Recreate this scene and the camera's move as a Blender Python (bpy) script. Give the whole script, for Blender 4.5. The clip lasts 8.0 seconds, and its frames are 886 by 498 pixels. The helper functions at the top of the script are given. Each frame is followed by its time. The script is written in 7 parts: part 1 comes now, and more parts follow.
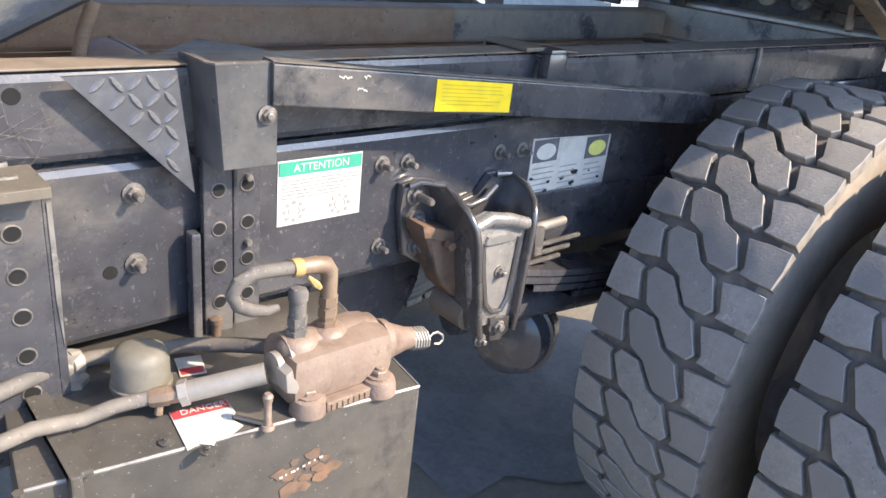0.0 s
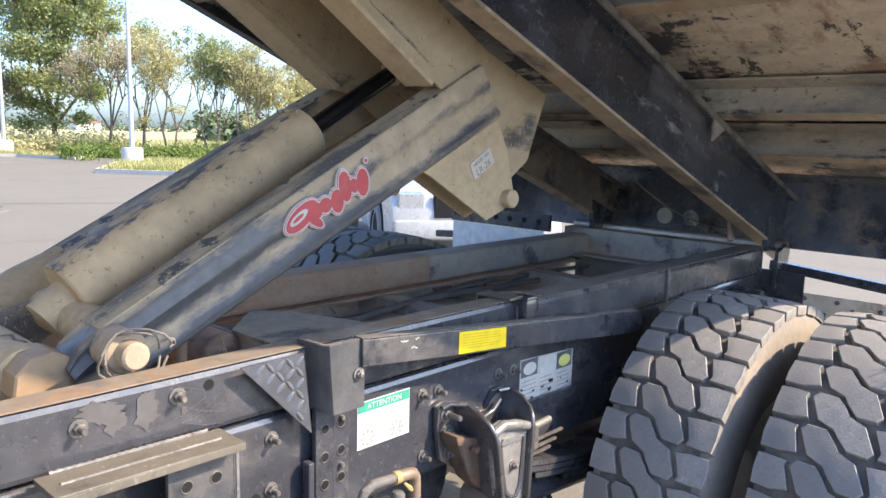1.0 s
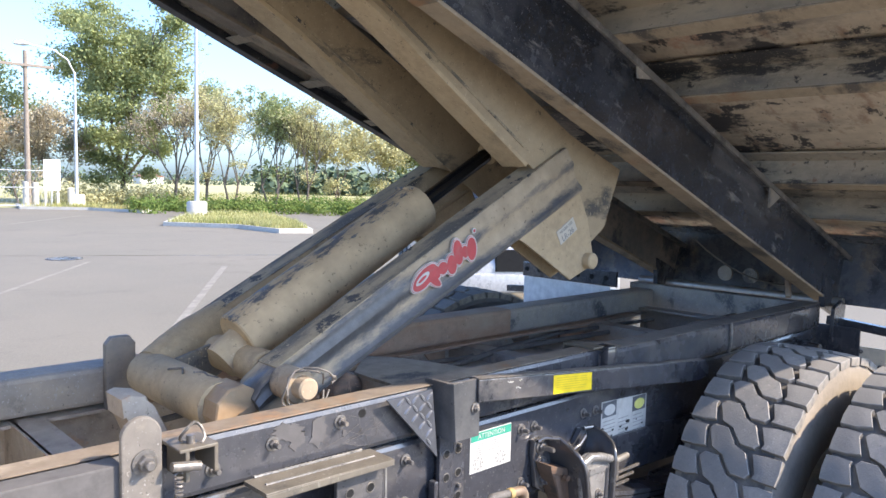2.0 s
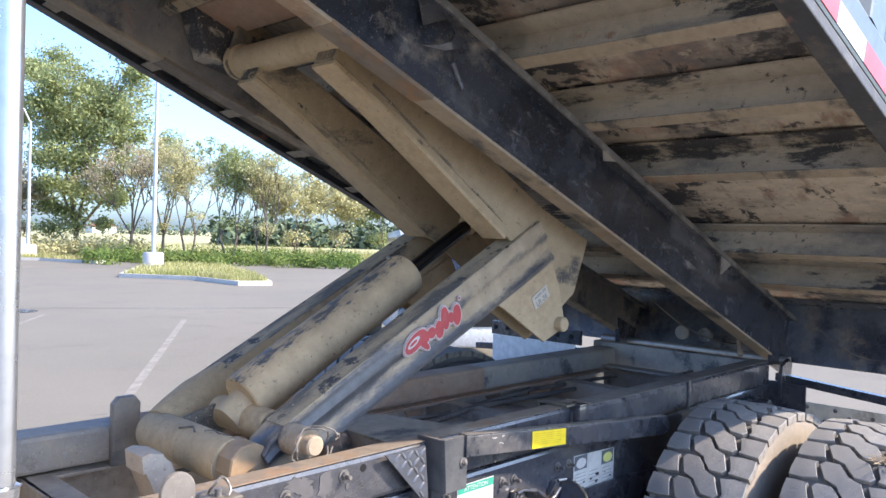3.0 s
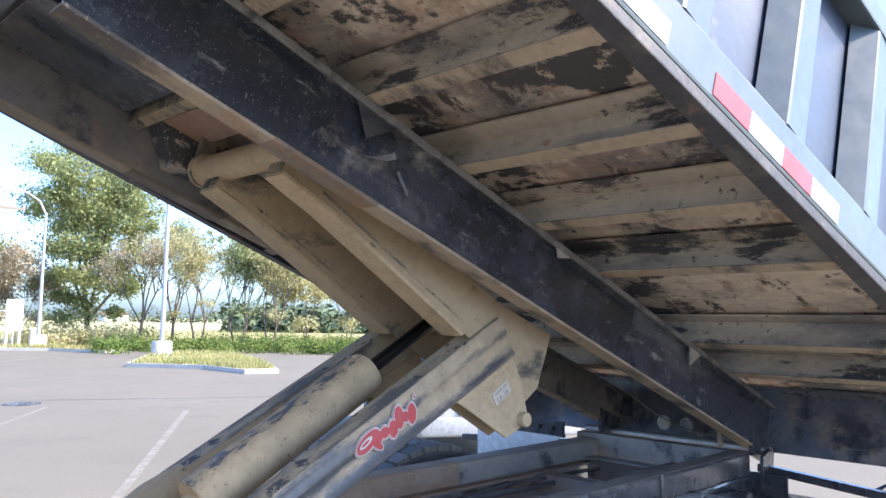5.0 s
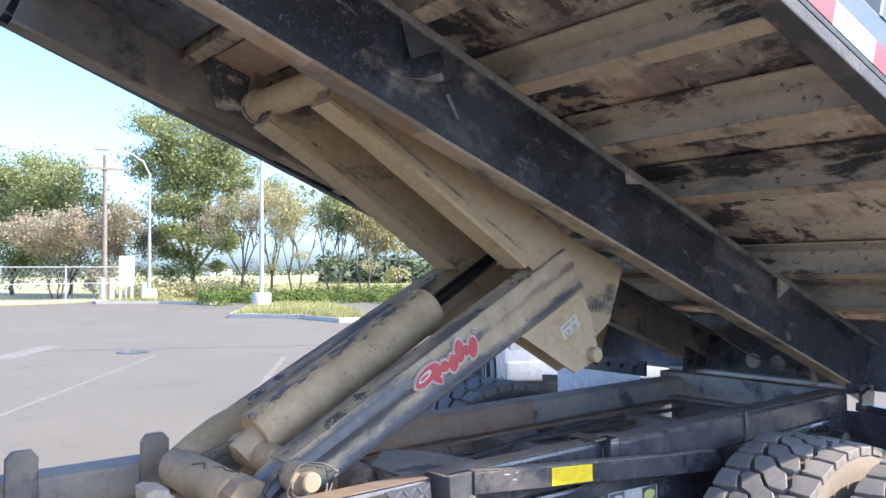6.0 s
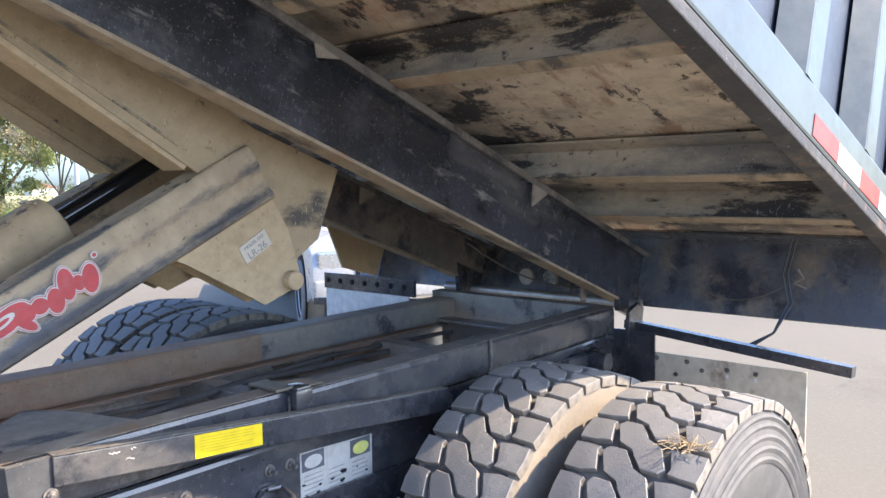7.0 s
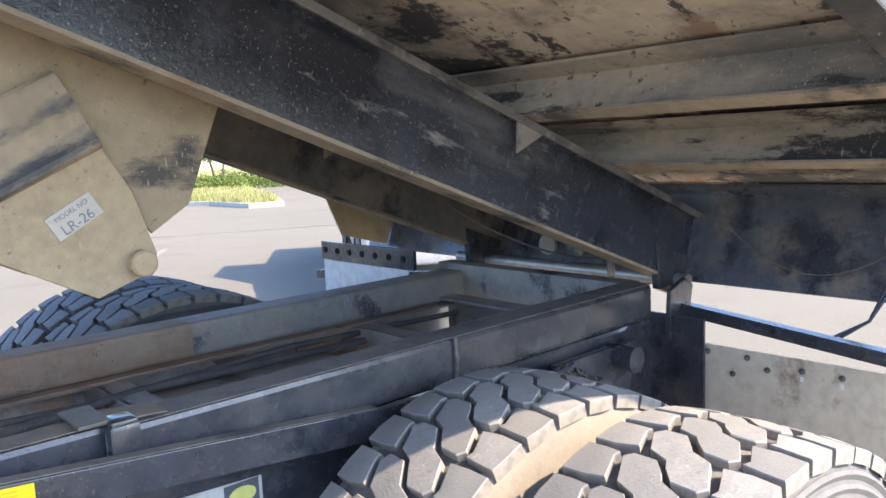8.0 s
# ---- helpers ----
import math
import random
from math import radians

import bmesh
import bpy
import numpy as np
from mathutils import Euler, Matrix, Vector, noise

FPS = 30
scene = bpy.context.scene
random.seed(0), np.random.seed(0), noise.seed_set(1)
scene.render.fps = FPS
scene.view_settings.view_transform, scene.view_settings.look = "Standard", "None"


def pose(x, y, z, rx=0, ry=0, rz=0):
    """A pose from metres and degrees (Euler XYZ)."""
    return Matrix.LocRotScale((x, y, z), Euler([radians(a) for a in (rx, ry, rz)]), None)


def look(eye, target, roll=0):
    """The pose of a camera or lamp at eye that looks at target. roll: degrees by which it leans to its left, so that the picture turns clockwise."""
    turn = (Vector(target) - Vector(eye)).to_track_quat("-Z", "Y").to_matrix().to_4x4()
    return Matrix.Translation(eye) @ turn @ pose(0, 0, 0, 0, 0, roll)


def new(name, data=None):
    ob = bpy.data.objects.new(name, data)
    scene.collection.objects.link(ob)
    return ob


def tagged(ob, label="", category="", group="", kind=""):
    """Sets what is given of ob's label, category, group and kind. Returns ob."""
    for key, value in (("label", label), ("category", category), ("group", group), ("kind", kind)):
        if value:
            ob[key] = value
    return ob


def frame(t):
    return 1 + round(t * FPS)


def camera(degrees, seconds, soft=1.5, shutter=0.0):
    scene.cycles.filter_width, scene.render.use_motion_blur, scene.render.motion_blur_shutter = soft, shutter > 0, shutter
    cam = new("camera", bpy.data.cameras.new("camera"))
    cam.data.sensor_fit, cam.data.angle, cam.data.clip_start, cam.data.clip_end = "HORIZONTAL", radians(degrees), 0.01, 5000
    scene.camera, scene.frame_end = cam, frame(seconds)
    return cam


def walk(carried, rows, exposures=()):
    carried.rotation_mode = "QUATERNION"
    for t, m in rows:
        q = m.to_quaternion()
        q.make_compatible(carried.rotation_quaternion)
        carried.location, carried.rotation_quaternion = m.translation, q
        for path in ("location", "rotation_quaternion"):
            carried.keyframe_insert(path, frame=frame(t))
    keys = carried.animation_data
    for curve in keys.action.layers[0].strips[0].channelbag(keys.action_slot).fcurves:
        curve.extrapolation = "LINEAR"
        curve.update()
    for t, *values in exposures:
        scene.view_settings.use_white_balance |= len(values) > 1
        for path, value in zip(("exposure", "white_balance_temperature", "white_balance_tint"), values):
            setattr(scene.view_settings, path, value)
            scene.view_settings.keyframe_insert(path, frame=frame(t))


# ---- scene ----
cam = camera(60.0, 8.0)
PATH = [
    (0, (-1.4837, -1.3439, 1.3444), (-0.2325, -0.0018, 0.5486), 6.58),
    (0.5, (-1.7047, -1.4320, 1.4621), (-0.2175, -0.1844, 0.9809), 4.09),
    (1, (-1.9184, -1.5408, 1.5344), (-0.4718, -0.1917, 1.2390), 1.43),
    (1.5, (-2.0891, -1.6177, 1.5602), (-0.7395, -0.1571, 1.3473), 1.47),
    (3, (-2.4227, -1.7523, 1.6420), (-0.9794, -0.3680, 1.6145), 1.69),
    (3.5, (-2.4515, -1.7754, 1.6444), (-0.9894, -0.4127, 1.7174), 2.44),
    (4, (-2.4444, -1.8049, 1.6618), (-0.9722, -0.4571, 1.7896), 2.52),
    (5.5, (-2.2997, -1.9361, 1.6940), (-0.9665, -0.4572, 1.8818), -0.48),
    (6, (-2.2210, -1.9067, 1.6429), (-0.9784, -0.3406, 1.6974), -0.33),
    (6.5, (-1.9396, -1.8054, 1.6165), (-0.5101, -0.4080, 1.5564), -0.41),
    (7, (-1.5406, -1.8220, 1.6053), (-0.0254, -0.5273, 1.4383), -0.81),
    (7.5, (-1.1485, -1.7587, 1.5898), (0.3719, -0.4787, 1.3657), -0.91),
    (8, (-0.8477, -1.6622, 1.5538), (0.4843, -0.1937, 1.2912), -2.46),
]
walk(cam, [(t, look(eye, target, roll)) for t, eye, target, roll in PATH], exposures=[(0.0, 3.10, 7900, 15), (0.5, 3.14, 8050, 16), (1.5, 2.98, 7600, 15), (4.0, 3.04, 7150, 17), (5.5, 3.16, 7150, 17), (6.0, 3.02, 7150, 16), (7.0, 3.16, 7850, 16), (8.0, 3.38, 7900, 15)])

# ---- world and sun ----
SUN = Vector((0.72, -1.0, 1.02)).normalized()
world = bpy.data.worlds.new("sky")
scene.world = world
world.use_nodes = True
wn = world.node_tree.nodes
sky = wn.new("ShaderNodeTexSky")
sky.sky_type = "NISHITA"
sky.sun_disc = False
sky.sun_elevation = math.asin(SUN.z)
sky.sun_rotation = math.atan2(SUN.x, SUN.y)
sky.air_density, sky.dust_density, sky.ozone_density = 1.0, 2.0, 1.0
haze = wn.new("ShaderNodeMix")
haze.data_type = "RGBA"
haze.blend_type = "MULTIPLY"
haze.inputs[0].default_value = 1.0
haze.inputs[7].default_value = (0.45, 0.665, 1.01, 1)
world.node_tree.links.new(sky.outputs[0], haze.inputs[6])
world.node_tree.links.new(haze.outputs[2], wn["Background"].inputs[0])
wn["Background"].inputs[1].default_value = 0.08
sun = new("sun", bpy.data.lights.new("sun", "SUN"))
sun.data.energy, sun.data.angle, sun.data.color = 1.20, radians(0.6), (1.0, 0.93, 0.82)
sun.matrix_world = look(SUN * 30, (0, 0, 0))

# ---- materials ----


def ramp(nt, lo, hi, source):
    r = nt.nodes.new("ShaderNodeMapRange")
    r.inputs[1].default_value, r.inputs[2].default_value = lo, hi
    nt.links.new(source, r.inputs[0])
    return r.outputs[0]


def noise_tex(nt, scale, detail=6, rough=0.6, stretch=None, kind="Object"):
    co = nt.nodes.new("ShaderNodeTexCoord")
    n = nt.nodes.new("ShaderNodeTexNoise")
    n.inputs["Scale"].default_value, n.inputs["Detail"].default_value, n.inputs["Roughness"].default_value = scale, detail, rough
    src = co.outputs[kind]
    if stretch:
        mp = nt.nodes.new("ShaderNodeMapping")
        mp.inputs["Scale"].default_value = stretch
        nt.links.new(src, mp.inputs[0])
        src = mp.outputs[0]
    nt.links.new(src, n.inputs["Vector"])
    return n.outputs["Fac"]


def mix(nt, fac, a, b):
    m = nt.nodes.new("ShaderNodeMix")
    m.data_type = "RGBA"
    if hasattr(fac, "links"):
        nt.links.new(fac, m.inputs[0])
    else:
        m.inputs[0].default_value = fac
    for sock, v in ((m.inputs[6], a), (m.inputs[7], b)):
        if hasattr(v, "links"):
            nt.links.new(v, sock)
        else:
            sock.default_value = (*v, 1)
    return m.outputs[2]


def surface(name, base, layers=(), rough=0.6, metal=0.0, bump=0.1, bump_scale=60, rough_var=0.15, spread=0.0, coat=0.0, specks=0.0):
    """A worn surface. layers: (colour, scale, low, high[, stretch]) laid over the base where the noise runs from low to high."""
    m = bpy.data.materials.new(name)
    m.use_nodes = True
    nt = m.node_tree
    b = nt.nodes["Principled BSDF"]
    col = mix(nt, ramp(nt, 0.3, 0.7, noise_tex(nt, bump_scale * 0.5, 4)), [c * 0.86 for c in base], [min(1, c * 1.14) for c in base])
    for layer in layers:
        colour, scale, lo, hi = layer[:4]
        col = mix(nt, ramp(nt, lo, hi, noise_tex(nt, scale, 9, 0.68, layer[4] if len(layer) > 4 else None)), col, colour)
    if specks:
        light = [min(0.8, c * 1.5 + 0.16) for c in base]
        col = mix(nt, ramp(nt, 0.655, 0.70, noise_tex(nt, 190, 3, 0.5)), col, mix(nt, specks, base, light))
        col = mix(nt, ramp(nt, 0.66, 0.70, noise_tex(nt, 120, 4, 0.6, (1, 1, 0.25))), col, mix(nt, specks * 0.7, base, light))
        col = mix(nt, ramp(nt, 0.64, 0.69, noise_tex(nt, 75, 5, 0.7)), col, [c * 0.45 for c in base])
    if spread:
        info = nt.nodes.new("ShaderNodeObjectInfo")
        col = mix(nt, ramp(nt, 0, 1, info.outputs["Random"]), col, [c * (1 - spread) for c in base])
    nt.links.new(col, b.inputs["Base Color"])
    r = noise_tex(nt, bump_scale * 0.2, 5)
    rr = nt.nodes.new("ShaderNodeMapRange")
    rr.inputs[3].default_value, rr.inputs[4].default_value = max(0.02, rough - rough_var), min(1, rough + rough_var)
    nt.links.new(r, rr.inputs[0])
    nt.links.new(rr.outputs[0], b.inputs["Roughness"])
    b.inputs["Metallic"].default_value = metal
    b.inputs["Coat Weight"].default_value = coat
    if bump:
        bp = nt.nodes.new("ShaderNodeBump")
        bp.inputs["Strength"].default_value, bp.inputs["Distance"].default_value = bump, 0.004
        nt.links.new(noise_tex(nt, bump_scale, 6), bp.inputs["Height"])
        nt.links.new(bp.outputs[0], b.inputs["Normal"])
    return m


DUST = (0.29, 0.225, 0.155)
RUST = (0.20, 0.095, 0.05)
BLACK = (0.045, 0.045, 0.048)
M = {}
M["black"] = surface("black_paint", (0.052, 0.053, 0.060), [((0.195, 0.176, 0.153), 3.2, 0.50, 0.72, (0.5, 1, 1)), ((0.208, 0.182, 0.156), 55, 0.60, 0.75), ((0.026, 0.029, 0.035), 9, 0.54, 0.64)], 0.27, bump=0.10, rough_var=0.2, coat=0.25, specks=0.28)
M["black_gloss"] = surface("glossy_black_paint", (0.046, 0.047, 0.054), [((0.162, 0.149, 0.135), 5, 0.50, 0.75, (0.6, 1, 1)), ((0.243, 0.216, 0.189), 60, 0.62, 0.74), ((0.047, 0.049, 0.054), 4, 0.55, 0.68), ((0.270, 0.230, 0.189), 3.0, 0.66, 0.85)], 0.24, bump=0.08, coat=0.6, specks=0.22)
M["cast_gloss"] = surface("glossy_black_casting", (0.13, 0.125, 0.125), [((0.24, 0.21, 0.18), 16, 0.55, 0.8), ((0.06, 0.057, 0.055), 5, 0.5, 0.7)], 0.24, metal=0.5, bump=0.12, bump_scale=80, coat=0.7)
# Paler copy of the casting; the sky's reflection is put into its colour
M["cast_face"] = surface("dusty_glossy_casting_face", (0.30, 0.285, 0.265), [((0.40, 0.37, 0.335), 10, 0.5, 0.75), ((0.12, 0.115, 0.11), 30, 0.6, 0.7)], 0.26, 0.45, bump=0.1, bump_scale=80, coat=0.5)
M["post"] = surface("satin_black_post", (0.050, 0.052, 0.056), [((0.143, 0.138, 0.132), 5, 0.45, 0.75), ((0.242, 0.209, 0.176), 28, 0.64, 0.76), ((0.055, 0.055, 0.061), 14, 0.6, 0.7)], 0.36, bump=0.06, specks=0.3)
M["black_dusty"] = surface("dusty_black_paint", (0.287, 0.259, 0.230), [((0.437, 0.356, 0.265), 4, 0.40, 0.70), ((0.081, 0.081, 0.085), 5, 0.56, 0.62), ((0.460, 0.380, 0.287), 40, 0.54, 0.75)], 0.65, specks=0.55)
M["beam"] = surface("blotched_crossbeam_paint", (0.448, 0.386, 0.308), [((0.582, 0.498, 0.386), 5, 0.45, 0.66, (0.5, 0.5, 2)), ((0.224, 0.213, 0.202), 3.0, 0.48, 0.60, (0.6, 0.45, 1.4)), ((0.062, 0.062, 0.067), 3.6, 0.53, 0.57, (0.8, 0.45, 1.6)), ((0.336, 0.190, 0.129), 9, 0.63, 0.69), ((0.078, 0.076, 0.076), 22, 0.61, 0.66), ((0.448, 0.381, 0.297), 40, 0.63, 0.70)], 0.6, bump=0.18, specks=0.3)
M["dust"] = surface("dust_caked_steel", (0.448, 0.330, 0.198), [((0.506, 0.382, 0.235), 6, 0.4, 0.7), ((0.241, 0.193, 0.137), 5, 0.56, 0.78), ((0.116, 0.101, 0.079), 9, 0.665, 0.70), ((0.183, 0.145, 0.101), 60, 0.62, 0.72)], 0.85, bump=0.2, bump_scale=90, specks=0.3)
M["dust_worn"] = surface("dust_on_flaked_paint", (0.390, 0.294, 0.180), [((0.448, 0.342, 0.210), 8, 0.4, 0.7), ((0.141, 0.125, 0.101), 4.5, 0.465, 0.575, (0.6, 2, 0.6)), ((0.066, 0.063, 0.057), 13, 0.575, 0.615), ((0.216, 0.173, 0.119), 50, 0.58, 0.70)], 0.8, bump=0.2, bump_scale=90, specks=0.3)
M["step"] = surface("grimy_bare_steel", (0.140, 0.121, 0.095), [((0.187, 0.160, 0.123), 7, 0.45, 0.7), ((0.076, 0.072, 0.064), 14, 0.58, 0.68), ((0.255, 0.170, 0.102), 4, 0.60, 0.68)], 0.5, metal=0.2, specks=0.5)
M["primer"] = surface("grey_primer", (0.092, 0.086, 0.084), [((0.06, 0.057, 0.055), 20, 0.5, 0.7)], 0.8)
M["flange"] = surface("dusty_flange", (0.332, 0.261, 0.183), [((0.100, 0.087, 0.075), 6, 0.52, 0.62, (0.6, 1, 1)), ((0.166, 0.133, 0.104), 9, 0.60, 0.72), ((0.299, 0.166, 0.100), 3, 0.6, 0.7)], 0.85, specks=0.3)
M["rust"] = surface("rust_primer", (0.38, 0.245, 0.165), [((0.36, 0.20, 0.12), 7, 0.45, 0.65, (0.6, 1, 2)), ((0.15, 0.125, 0.105), 5, 0.55, 0.68, (0.5, 1, 2)), ((0.42, 0.32, 0.23), 3, 0.5, 0.75)], 0.8, bump=0.2, specks=0.3)
M["cast_rust"] = surface("dark_rusty_casting", (0.13, 0.085, 0.06), [((0.22, 0.12, 0.07), 14, 0.48, 0.68), ((0.06, 0.05, 0.045), 22, 0.55, 0.68), ((0.27, 0.2, 0.13), 6, 0.6, 0.75)], 0.6, bump=0.3, bump_scale=110)
M["rust_top"] = surface("rusty_orange_edge", (0.185, 0.145, 0.108), [((0.30, 0.25, 0.19), 2.0, 0.52, 0.60), ((0.28, 0.145, 0.065), 3.5, 0.55, 0.68), ((0.12, 0.10, 0.085), 11, 0.56, 0.66), ((0.2, 0.165, 0.13), 30, 0.5, 0.7)], 0.85)
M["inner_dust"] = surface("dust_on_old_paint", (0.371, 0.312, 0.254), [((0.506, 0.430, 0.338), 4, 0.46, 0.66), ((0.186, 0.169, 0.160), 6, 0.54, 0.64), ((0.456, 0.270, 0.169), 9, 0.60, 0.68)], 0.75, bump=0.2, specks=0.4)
M["rail_dust"] = surface("thin_grey_dust", (0.155, 0.138, 0.120), [((0.075, 0.07, 0.068), 7, 0.5, 0.66), ((0.23, 0.195, 0.155), 20, 0.55, 0.75), ((0.16, 0.095, 0.06), 12, 0.62, 0.70)], 0.8, specks=0.55)
M["floor"] = surface("bed_underside", (0.560, 0.470, 0.364), [((0.470, 0.280, 0.202), 2.3, 0.54, 0.61), ((0.627, 0.538, 0.414), 7, 0.5, 0.68), ((0.358, 0.246, 0.179), 5, 0.53, 0.62, (0.7, 1.6, 1)), ((0.179, 0.157, 0.146), 2.2, 0.47, 0.60, (1.0, 0.6, 1)), ((0.067, 0.064, 0.065), 2.6, 0.525, 0.55, (1.0, 0.7, 1)), ((0.078, 0.069, 0.065), 8, 0.59, 0.62, (0.6, 1.3, 1)), ((0.101, 0.087, 0.078), 24, 0.61, 0.65), ((0.448, 0.370, 0.280), 14, 0.60, 0.64)], 0.8, bump=0.35, bump_scale=40)
M["rubber"] = surface("tyre_rubber", (0.233, 0.224, 0.210), [((0.321, 0.300, 0.271), 14, 0.42, 0.75), ((0.196, 0.196, 0.198), 40, 0.53, 0.75), ((0.476, 0.445, 0.399), 30, 0.63, 0.70)], 0.82, bump=0.3, bump_scale=220, spread=0.22, specks=0.4)
M["worn_edge"] = surface("dusty_worn_rubber_edge", (0.27, 0.255, 0.235), [((0.27, 0.265, 0.26), 25, 0.5, 0.7)], 0.9, bump=0.1, bump_scale=140)
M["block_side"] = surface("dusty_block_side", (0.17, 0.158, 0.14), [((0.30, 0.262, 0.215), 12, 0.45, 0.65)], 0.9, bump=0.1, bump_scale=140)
# Groove floor coloured darker than the blocks, to add shade between them
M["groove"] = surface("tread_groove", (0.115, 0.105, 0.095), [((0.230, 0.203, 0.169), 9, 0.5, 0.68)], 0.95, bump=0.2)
M["tan_wall"] = surface("dusty_inner_sidewall", (0.238, 0.205, 0.168), [((0.295, 0.250, 0.197), 7, 0.42, 0.7), ((0.172, 0.156, 0.139), 22, 0.58, 0.75), ((0.394, 0.336, 0.271), 3, 0.5, 0.7)], 0.92, bump=0.25)
M["sidewall"] = surface("tyre_sidewall", (0.110, 0.107, 0.105), [((0.170, 0.160, 0.145), 8, 0.42, 0.75)], 0.8, bump=0.1)
M["steel"] = surface("bare_steel", (0.42, 0.40, 0.37), [((0.2, 0.15, 0.1), 20, 0.55, 0.72)], 0.45, 0.7)
M["bolt"] = surface("painted_bolt", (0.15, 0.14, 0.13), [((0.32, 0.27, 0.22), 60, 0.5, 0.7)], 0.42, 0.4)
M["chrome"] = surface("chrome", (0.62, 0.63, 0.64), [((0.5, 0.5, 0.5), 30, 0.5, 0.8)], 0.28, 0.9, bump=0.03, rough_var=0.08)
M["white"] = surface("white_paint", (0.78, 0.77, 0.74), [((0.6, 0.57, 0.5), 6, 0.58, 0.8)], 0.4, bump=0.03)
M["sill"] = surface("black_sill_paint", (0.041, 0.047, 0.060), [((0.184, 0.175, 0.167), 2.2, 0.52, 0.70, (0.4, 1, 1.6)), ((0.018, 0.022, 0.030), 3, 0.48, 0.56), ((0.276, 0.259, 0.241), 7, 0.60, 0.68, (0.5, 1, 2)), ((0.460, 0.391, 0.310), 1.8, 0.63, 0.76)], 0.24, bump=0.25, bump_scale=90, rough_var=0.18, coat=0.3, specks=0.6)
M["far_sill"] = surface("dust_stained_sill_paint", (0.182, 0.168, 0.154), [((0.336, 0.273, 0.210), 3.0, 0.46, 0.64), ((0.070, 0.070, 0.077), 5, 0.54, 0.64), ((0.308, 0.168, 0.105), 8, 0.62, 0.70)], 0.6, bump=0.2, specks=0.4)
M["lip"] = surface("worn_bright_lip", (0.208, 0.196, 0.180), [((0.072, 0.072, 0.074), 10, 0.5, 0.62), ((0.336, 0.320, 0.296), 22, 0.58, 0.7)], 0.45, 0.3, bump=0.15)
M["bolster"] = surface("stained_black_sheet", (0.098, 0.106, 0.121), [((0.276, 0.213, 0.155), 2.2, 0.52, 0.62), ((0.138, 0.136, 0.138), 7, 0.5, 0.7), ((0.040, 0.044, 0.055), 4, 0.54, 0.62, (0.6, 1, 1))], 0.28, bump=0.12, coat=0.2, specks=0.4)
M["rod"] = surface("oily_black_rod", (0.008, 0.008, 0.009), [], 0.18, bump=0.02, coat=0.4)
M["bronze"] = surface("dusty_brown_casting", (0.204, 0.144, 0.111), [((0.266, 0.200, 0.155), 9, 0.45, 0.7), ((0.126, 0.085, 0.063), 26, 0.56, 0.7), ((0.326, 0.259, 0.207), 60, 0.62, 0.74)], 0.55, 0.1, bump=0.3, bump_scale=150)
M["hose"] = surface("dusty_grey_hose", (0.101, 0.092, 0.083), [((0.187, 0.162, 0.133), 10, 0.42, 0.7), ((0.065, 0.061, 0.058), 30, 0.6, 0.7)], 0.75, bump=0.1, specks=0.55)
M["cap"] = surface("dusty_olive_cap", (0.126, 0.115, 0.092), [((0.163, 0.148, 0.118), 20, 0.45, 0.7), ((0.081, 0.074, 0.063), 50, 0.6, 0.7)], 0.6, bump=0.1)
M["brass"] = surface("dusty_brass_fitting", (0.240, 0.168, 0.116), [((0.288, 0.232, 0.168), 30, 0.5, 0.7), ((0.136, 0.096, 0.072), 14, 0.55, 0.7)], 0.5, 0.3)
M["alloy"] = surface("grey_alloy_pipe", (0.315, 0.289, 0.255), [((0.225, 0.195, 0.158), 14, 0.5, 0.75)], 0.5, 0.3)
M["label_metal"] = surface("scratched_label_metal", (0.55, 0.50, 0.42), [((0.38, 0.32, 0.24), 30, 0.5, 0.7)], 0.55, 0.2, bump=0.05)
M["tape_y"] = surface("dirty_yellow_tape", (0.42, 0.28, 0.10), [((0.27, 0.19, 0.09), 40, 0.45, 0.7)], 0.7)
M["plate"] = surface("diamond_plate_steel", (0.115, 0.122, 0.140), [((0.180, 0.187, 0.202), 30, 0.5, 0.8), ((0.065, 0.063, 0.061), 8, 0.5, 0.8)], 0.34, 0.5)
M["lug"] = surface("worn_bright_lug", (0.210, 0.215, 0.230), [((0.100, 0.100, 0.105), 60, 0.55, 0.7)], 0.3, 0.6, bump=0.0)
M["tank"] = surface("dusty_black_tank", (0.058, 0.054, 0.048), [((0.106, 0.093, 0.078), 5, 0.45, 0.75), ((0.032, 0.031, 0.031), 9, 0.56, 0.7), ((0.178, 0.153, 0.123), 45, 0.64, 0.72)], 0.42, bump=0.08, specks=0.55)
M["grey_body"] = surface("grey_body_paint", (0.078, 0.100, 0.104), [((0.105, 0.126, 0.128), 3, 0.45, 0.75), ((0.07, 0.075, 0.076), 20, 0.64, 0.75)], 0.36, bump=0.05)
M["chipped"] = surface("chipped_black_lip", (0.045, 0.045, 0.048), [((0.13, 0.115, 0.10), 8, 0.5, 0.7), ((0.20, 0.095, 0.065), 16, 0.60, 0.66), ((0.30, 0.28, 0.26), 45, 0.66, 0.70)], 0.6, bump=0.5, bump_scale=60)
M["dark_panel"] = surface("dark_blue_body_panel", (0.04, 0.055, 0.085), [((0.22, 0.2, 0.21), 3, 0.55, 0.75)], 0.4, bump=0.05)
M["tape_red"] = surface("red_reflective_tape", (0.50, 0.035, 0.03), [((0.42, 0.06, 0.05), 40, 0.5, 0.8)], 0.4, bump=0.0)
M["tape_white"] = surface("white_reflective_tape", (0.66, 0.66, 0.66), [((0.55, 0.55, 0.55), 40, 0.5, 0.8)], 0.4, bump=0.0)
